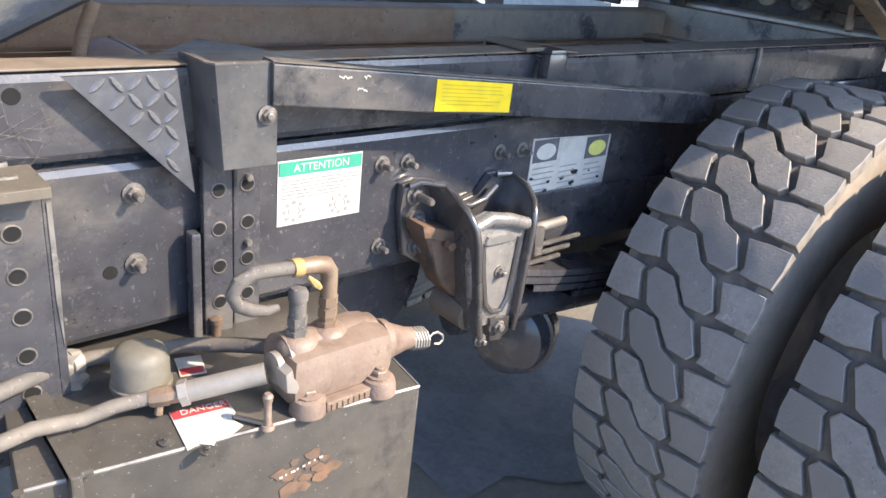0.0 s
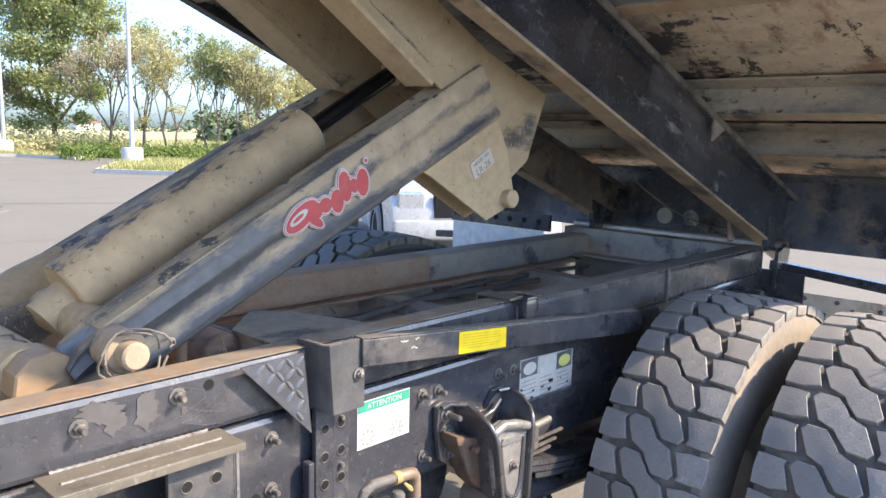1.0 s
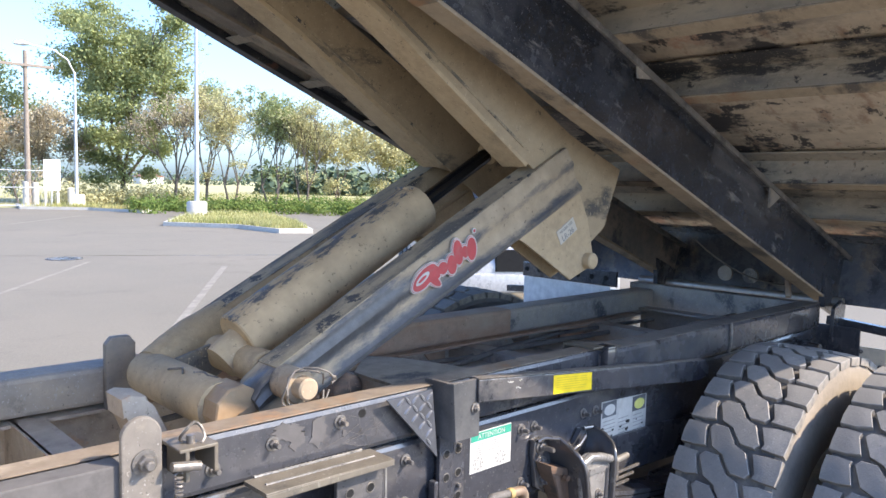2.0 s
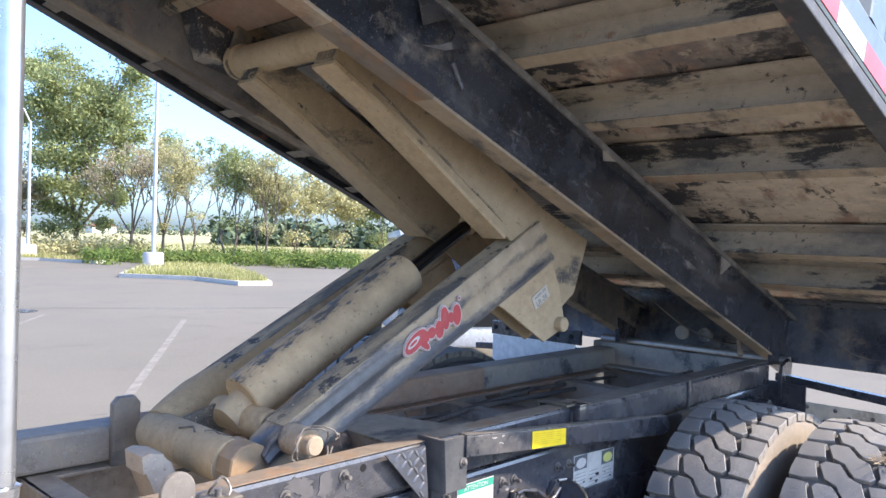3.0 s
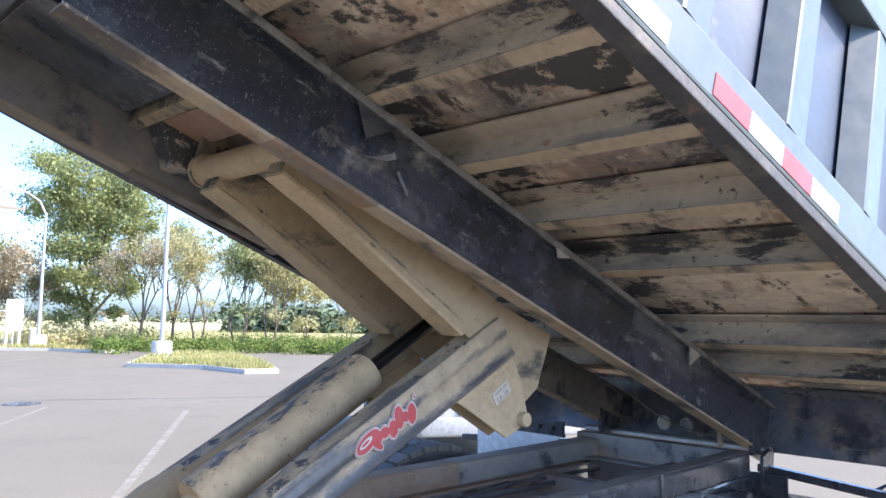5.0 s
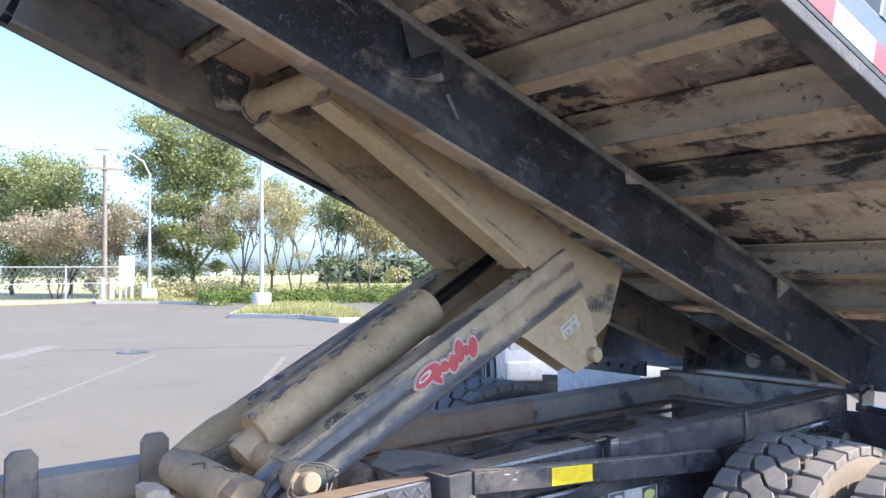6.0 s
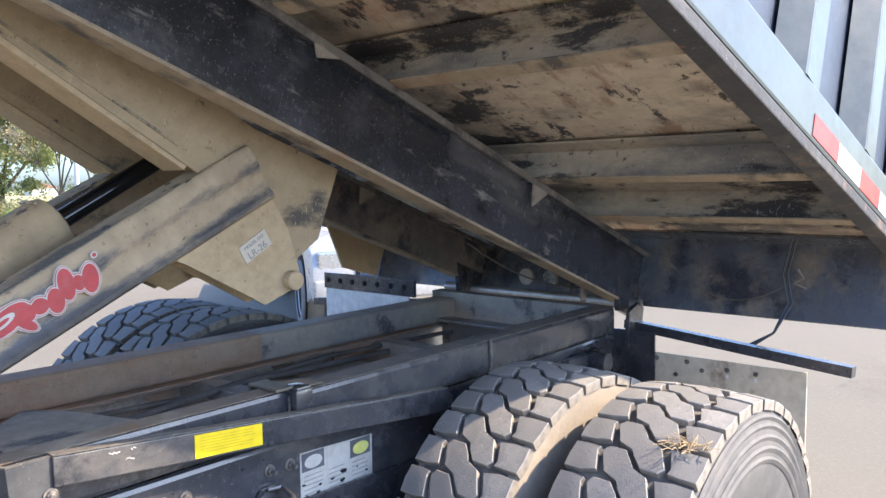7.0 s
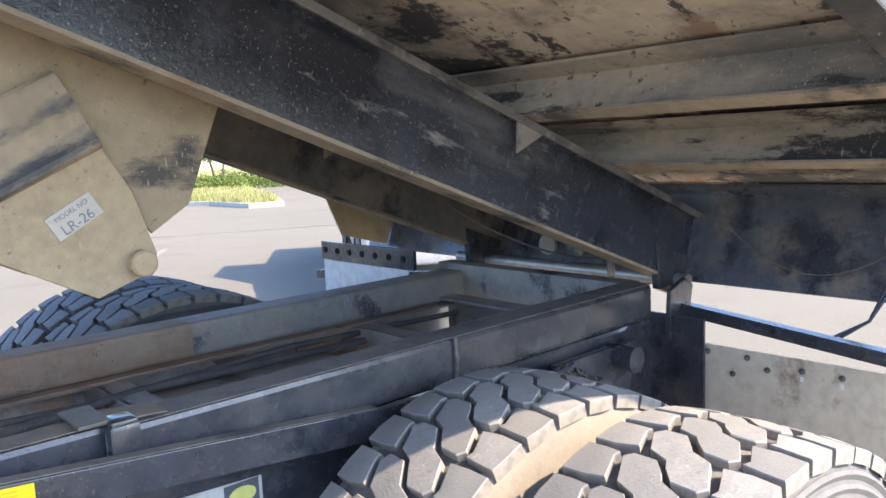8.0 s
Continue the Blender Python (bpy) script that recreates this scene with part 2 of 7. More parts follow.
M["yellow"] = surface("yellow_sticker", (0.86, 0.60, 0.015), [((0.62, 0.42, 0.04), 60, 0.55, 0.8)], 0.5, bump=0.0)
M["yellow_ink"] = surface("dull_yellow_print", (0.58, 0.40, 0.02), [], 0.6, bump=0.0)
M["faint_ink"] = surface("faint_grey_print", (0.27, 0.265, 0.25), [], 0.6, bump=0.0)
M["paper"] = surface("white_sticker", (0.480, 0.472, 0.436), [((0.376, 0.352, 0.304), 25, 0.54, 0.75), ((0.240, 0.224, 0.200), 90, 0.66, 0.74)], 0.5, bump=0.0)
M["green"] = surface("green_print", (0.02, 0.28, 0.19), [], 0.5, bump=0.0)
M["ink"] = surface("grey_ink", (0.22, 0.22, 0.22), [], 0.6, bump=0.0)
M["slate_ink"] = surface("slate_print", (0.085, 0.09, 0.10), [((0.3, 0.29, 0.27), 60, 0.6, 0.68)], 0.5, bump=0.0)
M["lime"] = surface("faded_yellow_green_print", (0.56, 0.55, 0.16), [((0.6, 0.58, 0.4), 50, 0.55, 0.7)], 0.5, bump=0.0)
M["black_ink"] = surface("black_ink", (0.02, 0.02, 0.02), [], 0.6, bump=0.0)
M["black_ink"].node_tree.nodes["Principled BSDF"].inputs["Specular IOR Level"].default_value = 0.05
M["red_ink"] = surface("red_print", (0.46, 0.045, 0.05), [((0.36, 0.10, 0.09), 40, 0.5, 0.75)], 0.5, bump=0.0)
M["flap"] = surface("dusty_tan_flap", (0.696, 0.600, 0.450), [((0.792, 0.684, 0.516), 4, 0.45, 0.7), ((0.504, 0.432, 0.324), 9, 0.58, 0.75), ((0.240, 0.204, 0.168), 50, 0.66, 0.72), ((0.360, 0.264, 0.180), 3, 0.62, 0.7)], 0.8, bump=0.08)
M["asphalt"] = surface("old_asphalt", (0.154, 0.137, 0.102), [((0.180, 0.156, 0.115), 0.25, 0.4, 0.7), ((0.130, 0.112, 0.084), 0.6, 0.54, 0.7), ((0.209, 0.180, 0.133), 30, 0.5, 0.75), ((0.107, 0.096, 0.078), 1.1, 0.64, 0.70, (0.5, 1.4, 1)), ((0.081, 0.076, 0.069), 7, 0.70, 0.74)], 0.92, bump=0.5, bump_scale=120)
# Darker copy of the asphalt, with shade put into the colour
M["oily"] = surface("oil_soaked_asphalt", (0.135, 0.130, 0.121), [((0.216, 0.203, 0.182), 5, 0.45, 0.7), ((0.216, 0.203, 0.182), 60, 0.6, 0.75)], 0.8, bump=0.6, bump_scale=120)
M["line"] = surface("faded_white_line", (0.25, 0.225, 0.18), [((0.185, 0.165, 0.13), 5, 0.40, 0.58)], 0.9, bump=0.1)
M["concrete"] = surface("pale_concrete", (0.52, 0.49, 0.43), [((0.38, 0.35, 0.3), 3, 0.5, 0.75)], 0.9, bump=0.3, bump_scale=30)
M["grass"] = surface("dry_grass_field", (0.36, 0.33, 0.15), [((0.45, 0.40, 0.20), 0.12, 0.4, 0.65), ((0.24, 0.26, 0.10), 0.35, 0.54, 0.7)], 0.95, bump=0.4, bump_scale=8)
M["bark"] = surface("bark", (0.10, 0.08, 0.065), [((0.17, 0.14, 0.11), 3, 0.45, 0.7)], 0.9, bump=0.3, bump_scale=12)
M["far_hedge"] = surface("far_woods", (0.09, 0.13, 0.07), [((0.14, 0.17, 0.09), 0.3, 0.45, 0.7)], 0.9, bump=0.0)
M["pole"] = surface("galvanised_pole", (0.46, 0.48, 0.49), [], 0.5, 0.4, bump=0.02)
M["straw"] = surface("dry_straw", (0.42, 0.30, 0.17), [((0.55, 0.43, 0.27), 40, 0.45, 0.65)], 0.8, bump=0.0)
M["wood"] = surface("weathered_pole_wood", (0.24, 0.20, 0.16), [((0.15, 0.12, 0.1), 6, 0.5, 0.7)], 0.9)
M["glass"] = surface("dark_window_glass", (0.01, 0.012, 0.014), [], 0.06, bump=0.0, rough_var=0.02)
M["roof"] = surface("brick_red_roof", (0.28, 0.12, 0.08), [], 0.8)
M["silver"] = surface("silver_car_paint", (0.47, 0.47, 0.46), [((0.40, 0.39, 0.37), 3, 0.5, 0.8)], 0.3, 0.2, bump=0.0, coat=0.5)
M["blue_car"] = surface("blue_car_paint", (0.10, 0.17, 0.28), [], 0.3, bump=0.0, coat=0.5)


def graded(name, base, dust, axis, lo, hi, gain, stripes=None, scale=9.0, rough=0.5, edge=(0.50, 0.60)):
    """Paint under dust that thickens along one axis of the part, in blotches, with bare stripes along it."""
    m = bpy.data.materials.new(name)
    m.use_nodes = True
    nt = m.node_tree
    b = nt.nodes["Principled BSDF"]
    co = nt.nodes.new("ShaderNodeTexCoord")
    sep = nt.nodes.new("ShaderNodeSeparateXYZ")
    nt.links.new(co.outputs["Object"], sep.inputs[0])
    g = nt.nodes.new("ShaderNodeMapRange")
    g.inputs[1].default_value, g.inputs[2].default_value, g.inputs[4].default_value = lo, hi, gain
    nt.links.new(sep.outputs[axis], g.inputs[0])

    def add(a, bb, op="ADD"):
        n = nt.nodes.new("ShaderNodeMath")
        n.operation = op
        for k, v in enumerate((a, bb)):
            if hasattr(v, "links"):
                nt.links.new(v, n.inputs[k])
            else:
                n.inputs[k].default_value = v
        return n.outputs[0]
    total = add(g.outputs[0], noise_tex(nt, scale, 9, 0.68, (0.35, 1, 1)))
    if stripes:
        z0, period, depth = stripes
        ph = add(add(sep.outputs[2], -z0), 6.2832 / period, "MULTIPLY")
        total = add(total, add(add(ph, 0.0, "COSINE"), -depth, "MULTIPLY"))
    col = mix(nt, ramp(nt, 0.3, 0.7, noise_tex(nt, 40, 5)), [c * 0.8 for c in base], [c * 1.25 for c in base])
    duster = mix(nt, ramp(nt, 0.35, 0.7, noise_tex(nt, 14, 6)), [c * 0.8 for c in dust], [c * 1.12 for c in dust])
    duster = mix(nt, ramp(nt, 0.62, 0.70, noise_tex(nt, 70, 5)), duster, [c * 0.4 for c in dust])
    fac = ramp(nt, edge[0], edge[1], total)
    nt.links.new(mix(nt, fac, col, duster), b.inputs["Base Color"])
    r = nt.nodes.new("ShaderNodeMapRange")
    r.inputs[3].default_value, r.inputs[4].default_value = rough, 0.9
    nt.links.new(fac, r.inputs[0])
    nt.links.new(r.outputs[0], b.inputs["Roughness"])
    bp = nt.nodes.new("ShaderNodeBump")
    bp.inputs["Strength"].default_value, bp.inputs["Distance"].default_value = 0.2, 0.004
    nt.links.new(add(noise_tex(nt, 90, 6), add(fac, 0.5, "MULTIPLY")), bp.inputs["Height"])
    nt.links.new(bp.outputs[0], b.inputs["Normal"])
    return m


M["rubbed"] = surface("rubbed_rusty_sleeve", (0.320, 0.216, 0.128), [((0.368, 0.288, 0.200), 9, 0.45, 0.65), ((0.120, 0.120, 0.136), 6, 0.56, 0.64), ((0.336, 0.160, 0.064), 14, 0.6, 0.7)], 0.6, 0.1, bump=0.15)
M["wing"] = surface("thick_dust_over_paint", (0.382, 0.285, 0.176), [((0.435, 0.329, 0.203), 5, 0.42, 0.7), ((0.099, 0.089, 0.075), 3.4, 0.555, 0.63, (0.6, 1, 1.3)), ((0.153, 0.122, 0.086), 22, 0.62, 0.68), ((0.213, 0.167, 0.113), 60, 0.6, 0.7)], 0.85, bump=0.2, specks=0.4)
M["arm"] = graded("dusty_hoist_arm", (0.075, 0.073, 0.073), (0.43, 0.328, 0.215), 0, 0.50, 1.0, 0.16, (0.020, 0.072, 0.09), 6.0, 0.42, (0.51, 0.63))
M["ram"] = graded("dust_flaking_off_ram", (0.10, 0.097, 0.092), (0.52, 0.37, 0.215), 2, 0.080, 0.040, 0.30, None, 42.0, 0.5, (0.53, 0.60))

for key, cols in (("leaf", ((0.22, 0.265, 0.115), (0.31, 0.335, 0.16))), ("leaf_yellow", ((0.36, 0.35, 0.18), (0.43, 0.40, 0.22))), ("leaf_dry", ((0.36, 0.31, 0.22), (0.43, 0.375, 0.27))), ("ivy", ((0.08, 0.15, 0.04), (0.17, 0.21, 0.065))), ("grass_blade", ((0.2, 0.235, 0.075), (0.38, 0.35, 0.17)))):
    mt = bpy.data.materials.new("foliage_" + key)
    mt.use_nodes = True
    nt = mt.node_tree
    nt.nodes.remove(nt.nodes["Principled BSDF"])
    col = mix(nt, ramp(nt, 0.4, 0.66, noise_tex(nt, 0.5, 5)), *cols)
    geo = nt.nodes.new("ShaderNodeNewGeometry")
    col = mix(nt, ramp(nt, 0, 1.6, geo.outputs["Random Per Island"]), col, [min(1, c * 1.35) for c in cols[1]])
    di, tr, mx = nt.nodes.new("ShaderNodeBsdfDiffuse"), nt.nodes.new("ShaderNodeBsdfTranslucent"), nt.nodes.new("ShaderNodeMixShader")
    mx.inputs[0].default_value = 0.4
    for sh in (di, tr):
        nt.links.new(col, sh.inputs[0])
    nt.links.new(di.outputs[0], mx.inputs[1])
    nt.links.new(tr.outputs[0], mx.inputs[2])
    nt.links.new(mx.outputs[0], nt.nodes["Material Output"].inputs[0])
    M[key] = mt

# ---- mesh helpers ----


def box(bm, x0, x1, y0, y1, z0, z1, bevel=0.0, m=None):
    vs = [bm.verts.new((x, y, z)) for x in (x0, x1) for y in (y0, y1) for z in (z0, z1)]
    fs = [bm.faces.new([vs[i] for i in q]) for q in ((0, 1, 3, 2), (4, 6, 7, 5), (0, 4, 5, 1), (2, 3, 7, 6), (0, 2, 6, 4), (1, 5, 7, 3))]
    if m is not None:
        bmesh.ops.transform(bm, matrix=m, verts=vs)
    if bevel:
        edges = {e for f in fs for e in f.edges}
        bmesh.ops.bevel(bm, geom=list(edges), offset=bevel, segments=2, affect="EDGES", profile=0.6)


def prism(bm, pts, y0, y1, bevel=0.0):
    """A plate whose outline lies in x and z, from y0 to y1."""
    a = [bm.verts.new((x, y0, z)) for x, z in pts]
    b = [bm.verts.new((x, y1, z)) for x, z in pts]
    n = len(pts)
    fs = [bm.faces.new(a), bm.faces.new(b[::-1])]
    fs += [bm.faces.new((a[i], b[i], b[(i + 1) % n], a[(i + 1) % n])) for i in range(n)]
    if bevel:
        bmesh.ops.bevel(bm, geom=list({e for f in fs[:2] for e in f.edges}), offset=bevel, segments=2, affect="EDGES", profile=0.6)


def ring(bm, c, u, v, r, n):
    return [bm.verts.new(c + u * (r * math.cos(2 * math.pi * i / n)) + v * (r * math.sin(2 * math.pi * i / n))) for i in range(n)]


def sweep(bm, pts, radii, n=12, caps=True):
    """A round bar along points; radii: one number or one each."""
    pts = [Vector(p) for p in pts]
    if not isinstance(radii, (list, tuple)):
        radii = [radii] * len(pts)
    last, u = None, None
    for i, p in enumerate(pts):
        d = (pts[min(i + 1, len(pts) - 1)] - pts[max(i - 1, 0)]).normalized()
        if u is None:
            u = d.orthogonal().normalized()
        u = (u - d * u.dot(d)).normalized()
        cur = ring(bm, p, u, d.cross(u), radii[i], n)
        if last:
            for k in range(n):
                bm.faces.new((last[k], last[(k + 1) % n], cur[(k + 1) % n], cur[k]))
        elif caps:
            bm.faces.new(cur[::-1])
        last = cur
    if caps:
        bm.faces.new(last)


def cyl(bm, a, b, r, r2=None, n=16):
    sweep(bm, [a, b], [r, r if r2 is None else r2], n)


def lathe(bm, profile, axis_a, axis_d, n=32, caps=True):
    """profile: (distance along the axis, radius)."""
    a, d = Vector(axis_a), Vector(axis_d).normalized()
    u = d.orthogonal().normalized()
    v = d.cross(u)
    last = None
    for s, r in profile:
        cur = ring(bm, a + d * s, u, v, r, n)
        if last:
            for k in range(n):
                bm.faces.new((last[k], last[(k + 1) % n], cur[(k + 1) % n], cur[k]))
        elif caps:
            bm.faces.new(cur[::-1])
        last = cur
    if caps:
        bm.faces.new(last)


def arc(cx, cz, r, a0, a1, n):
    return [(cx + r * math.cos(radians(a0 + (a1 - a0) * i / n)), cz + r * math.sin(radians(a0 + (a1 - a0) * i / n))) for i in range(n + 1)]


def part(name, bm, material, parent=None, label="", smooth=False, m=None):
    bmesh.ops.recalc_face_normals(bm, faces=bm.faces[:])
    me = bpy.data.meshes.new(name)
    bm.to_mesh(me)
    bm.free()
    me.materials.append(M[material])
    if smooth:
        for p in me.polygons:
            p.use_smooth = True
        me.set_sharp_from_angle(angle=radians(38))
    ob = new(name, me)
    if parent is not None:
        ob.parent = parent
    if m is not None:
        ob.matrix_basis = m
    if label:
        tagged(ob, label)
    return ob


def shape(name, material, parent, make, label="", smooth=False, m=None):
    bm = bmesh.new()
    make(bm)
    return part(name, bm, material, parent, label, smooth, m)


def again(ob, m, parent=None):
    """Another object on the same mesh."""
    o = new(ob.name.split(".")[0], ob.data)
    o.parent = parent if parent is not None else ob.parent
    o.matrix_basis = m
    if "label" in ob:
        o["label"] = ob["label"]
    return o


def writing(name, text, size, material, parent, m, label=""):
    cu = bpy.data.curves.new(name, "FONT")
    cu.body, cu.size, cu.extrude = text, size, 0.0003
    cu.align_x, cu.align_y = "CENTER", "CENTER"
    tmp = bpy.data.objects.new("tmp", cu)
    scene.collection.objects.link(tmp)
    me = bpy.data.meshes.new_from_object(tmp.evaluated_get(bpy.context.evaluated_depsgraph_get()))
    bpy.data.objects.remove(tmp)
    me.materials.clear()
    me.materials.append(M[material])
    ob = new(name, me)
    ob.parent = parent
    ob.matrix_basis = m
    if label:
        tagged(ob, label)
    return ob


def thing(name, label, category, at=(0, 0, 0), group="", kind=""):
    e = new(name)
    e.location = at
    return tagged(e, label, category, group, kind)

# ---- ground ----


EYE0 = (-2.3, -1.92, 1.64)
TURN, NEARER = radians(2.8), 0.87


def lay(p):
    """A spot of the car park's own plan in the world."""
    dx, dy = p[0] - EYE0[0], p[1] - EYE0[1]
    return EYE0[0] + NEARER * (dx * math.cos(TURN) - dy * math.sin(TURN)), EYE0[1] + NEARER * (dx * math.sin(TURN) + dy * math.cos(TURN))


def flat(bm, pts, z):
    bm.faces.new([bm.verts.new((x, y, z)) for x, y in pts])


def slab(bm, pts, z0, z1):
    a = [bm.verts.new((x, y, z0)) for x, y in pts]
    b = [bm.verts.new((x, y, z1)) for x, y in pts]
    n = len(pts)
    bm.faces.new(b)
    for i in range(n):
        bm.faces.new((a[i], a[(i + 1) % n], b[(i + 1) % n], b[i]))


ground = shape("ground", "grass", None, lambda bm: flat(bm, [(-2500, -2500), (2500, -2500), (2500, 2500), (-2500, 2500)], -0.03))
tagged(ground, "dry yellow-green grass field beyond the car park", "ground", kind="structure")
LOT = [(-90, -70), (90, -70), (90, 44), (44, 46), (27, 38), (21, 39), (17.6, 43), (24, 62), (19, 62), (12.5, 47.5), (-90, 44)]
LOT = [lay(p) for p in LOT]
pavement = shape("pavement", "asphalt", None, lambda bm: slab(bm, LOT, -0.06, 0.0))
tagged(pavement, "cracked sun-bleached grey asphalt car park", "car park", kind="structure")


def bay_line(a, b, w):
    a, b = Vector((*lay(a), 0)), Vector((*lay(b), 0))
    d = (b - a).normalized()
    s = Vector((-d.y, d.x, 0)) * w / 2
    ob = shape("bay_line", "line", pavement, lambda bm: flat(bm, [(p.x, p.y) for p in (a - s, b - s, b + s, a + s)], 0.004))


for a, b, w in (((4.4, 15.5), (-4.5, 3.3), 0.08), ((6.3, 13.1), (1.24, 5.8), 0.1), ((7.2, 30.5), (12.2, 36.6), 0.12), ((1.5, 17.0), (3.2, 19.4), 0.5), ((-1.2, 10.3), (0.3, 12.2), 0.4)):
    bay_line(a, b, w)
seam = shape("tar_seam", "rod", pavement, lambda bm: flat(bm, [lay(p) for p in ((2.0, 18.6), (2.05, 18.55), (9.0, 14.4), (30, 4.2), (30, 4.26), (9.0, 14.46))], 0.003))
# Painted shade: a ragged darker patch on the ground below the rear axle
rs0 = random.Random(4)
shade_outline = [(0.15 + 0.62 * math.cos(a) * rs0.uniform(0.75, 1.15), 0.05 + 0.5 * math.sin(a) * rs0.uniform(0.75, 1.15)) for a in [6.2832 * q / 26 for q in range(26)]]
shape("oil_stain", "oily", pavement, lambda bm: flat(bm, shade_outline, 0.004), "dark patch of shade painted on the asphalt")
cover = shape("drain_cover", "black", pavement, lambda bm: lathe(bm, [(0.0, 0.34), (0.012, 0.34), (0.014, 0.3)], (*lay((4.2, 16.4)), 0), (0, 0, 1), 24), "round iron cover")


def island(pts, label):
    pts = [lay(p) for p in pts]
    k = thing("traffic_island", label, "traffic island", kind="structure")
    c = sum((Vector((*p, 0)) for p in pts), Vector()) / len(pts)
    inner = [tuple((Vector((*p, 0)) * 0.955 + c * 0.045).xy) for p in pts]
    shape("soil", "grass", k, lambda bm: slab(bm, inner, 0.0, 0.125))
    n = len(pts)
    for i in range(n):
        quad = [pts[i], pts[(i + 1) % n], inner[(i + 1) % n], inner[i]]
        shape("kerb", "concrete", k, lambda bm: slab(bm, quad, 0.0, 0.14))
    return inner


ISLE = [(11.8, 27.3), (13.5, 24.6), (13.3, 21.5), (14.4, 21.0), (17.2, 26.0), (21.5, 35.5), (17.8, 36.5)]
isle_in = island(ISLE, "kerbed island with dry grass round a lamp post base")
ISLE2 = [(12.2, 45.5), (15.0, 43.0), (16.2, 38.8), (17.0, 39.4), (16.6, 44.5), (17.6, 50.0), (13.5, 50.5)]
isle2_in = island(ISLE2, "kerbed island beside the car park entrance")


def blades(name, area, count, h, material, label, category, seed, z=0.1):
    rnd = random.Random(seed)
    bm = bmesh.new()
    for _ in range(count):
        x, y = area(rnd)
        a, l, t = rnd.uniform(0, 6.28), h * rnd.uniform(0.4, 1.2), rnd.uniform(0.012, 0.03)
        dx, dy = math.cos(a), math.sin(a)
        lean = rnd.uniform(-0.5, 0.5) * l
        p = [(x - dx * t, y - dy * t, z), (x + dx * t, y + dy * t, z), (x - dy * lean, y + dx * lean, z + l)]
        bm.faces.new([bm.verts.new(q) for q in p])
    ob = part(name, bm, material)
    tagged(ob, label, category, kind="stuff")


def in_poly(pts):
    c = [sum(p[i] for p in pts) / len(pts) for i in (0, 1)]

    def pick(rnd):
        i = rnd.randrange(len(pts))
        a, b = pts[i], pts[(i + 1) % len(pts)]
        u, v = rnd.random(), rnd.random()
        if u + v > 1:
            u, v = 1 - u, 1 - v
        return tuple(c[k] + u * (a[k] - c[k]) + v * (b[k] - c[k]) for k in (0, 1))
    return pick


blades("island_grass", in_poly(isle_in), 6000, 0.2, "grass_blade", "tufts of dry and green grass on the island", "grass", 3)
blades("entrance_grass", in_poly(isle2_in), 1500, 0.25, "grass_blade", "tufts of dry grass by the entrance", "grass", 4)


def field_strip(rnd):
    u = rnd.random()
    return lay((20 + 36 * u + rnd.uniform(-2, 2), 41 + 7 * u + rnd.uniform(0, 1) ** 2 * 45))


blades("field_grass", field_strip, 9000, 0.5, "grass_blade", "rough grass at the edge of the field", "grass", 5, -0.02)

# ---- trees and shrubs ----
def away(az, d):
    return lay((EYE0[0] + d * math.sin(radians(az)), EYE0[1] + d * math.cos(radians(az))))


def leaf_cloud(bm, centres, rnd, count, size):
    for _ in range(count):
        c, r = centres[rnd.randrange(len(centres))]
        v = Vector((rnd.gauss(0, 1), rnd.gauss(0, 1), rnd.gauss(0, 1))).normalized() * (r * rnd.uniform(0.35, 1.05))
        p = c + v
        n = (v.normalized() + Vector((rnd.uniform(-1, 1), rnd.uniform(-1, 1), rnd.uniform(-0.4, 1.2)))).normalized()
        u = n.orthogonal().normalized()
        u.rotate(Matrix.Rotation(rnd.uniform(0, 6.28), 3, n))
        w = n.cross(u)
        s = size * rnd.uniform(0.5, 1.3)
        bm.faces.new([bm.verts.new(p + q) for q in (u * s, w * s * 0.55, -u * s, -w * s * 0.55)])


def leaf_mesh(name, tips, count, size, clump, seed):
    """Small leaves in loose clumps round the twigs' ends."""
    g = np.random.default_rng(seed)
    tips = np.array([tuple(t) for t in tips])
    r = clump * g.uniform(0.55, 1.35, len(tips))
    k = g.integers(0, len(tips), count)
    p = tips[k] + g.normal(0, 0.5, (count, 3)) * r[k][:, None] * (1.0, 1.0, 0.75)
    n = g.normal(0, 1, (count, 3)) + (0, 0, 0.7)
    n /= np.linalg.norm(n, axis=1)[:, None]
    u = np.cross(n, g.normal(0, 1, (count, 3)))
    u /= np.linalg.norm(u, axis=1)[:, None]
    w = np.cross(n, u) * 0.55
    z = (size * g.uniform(0.5, 1.3, count))[:, None]
    v = np.stack([p + u * z, p + w * z, p - u * z, p - w * z], 1).reshape(-1, 3)
    me = bpy.data.meshes.new(name)
    me.from_pydata(v.tolist(), [], np.arange(4 * count).reshape(-1, 4).tolist())
    return me


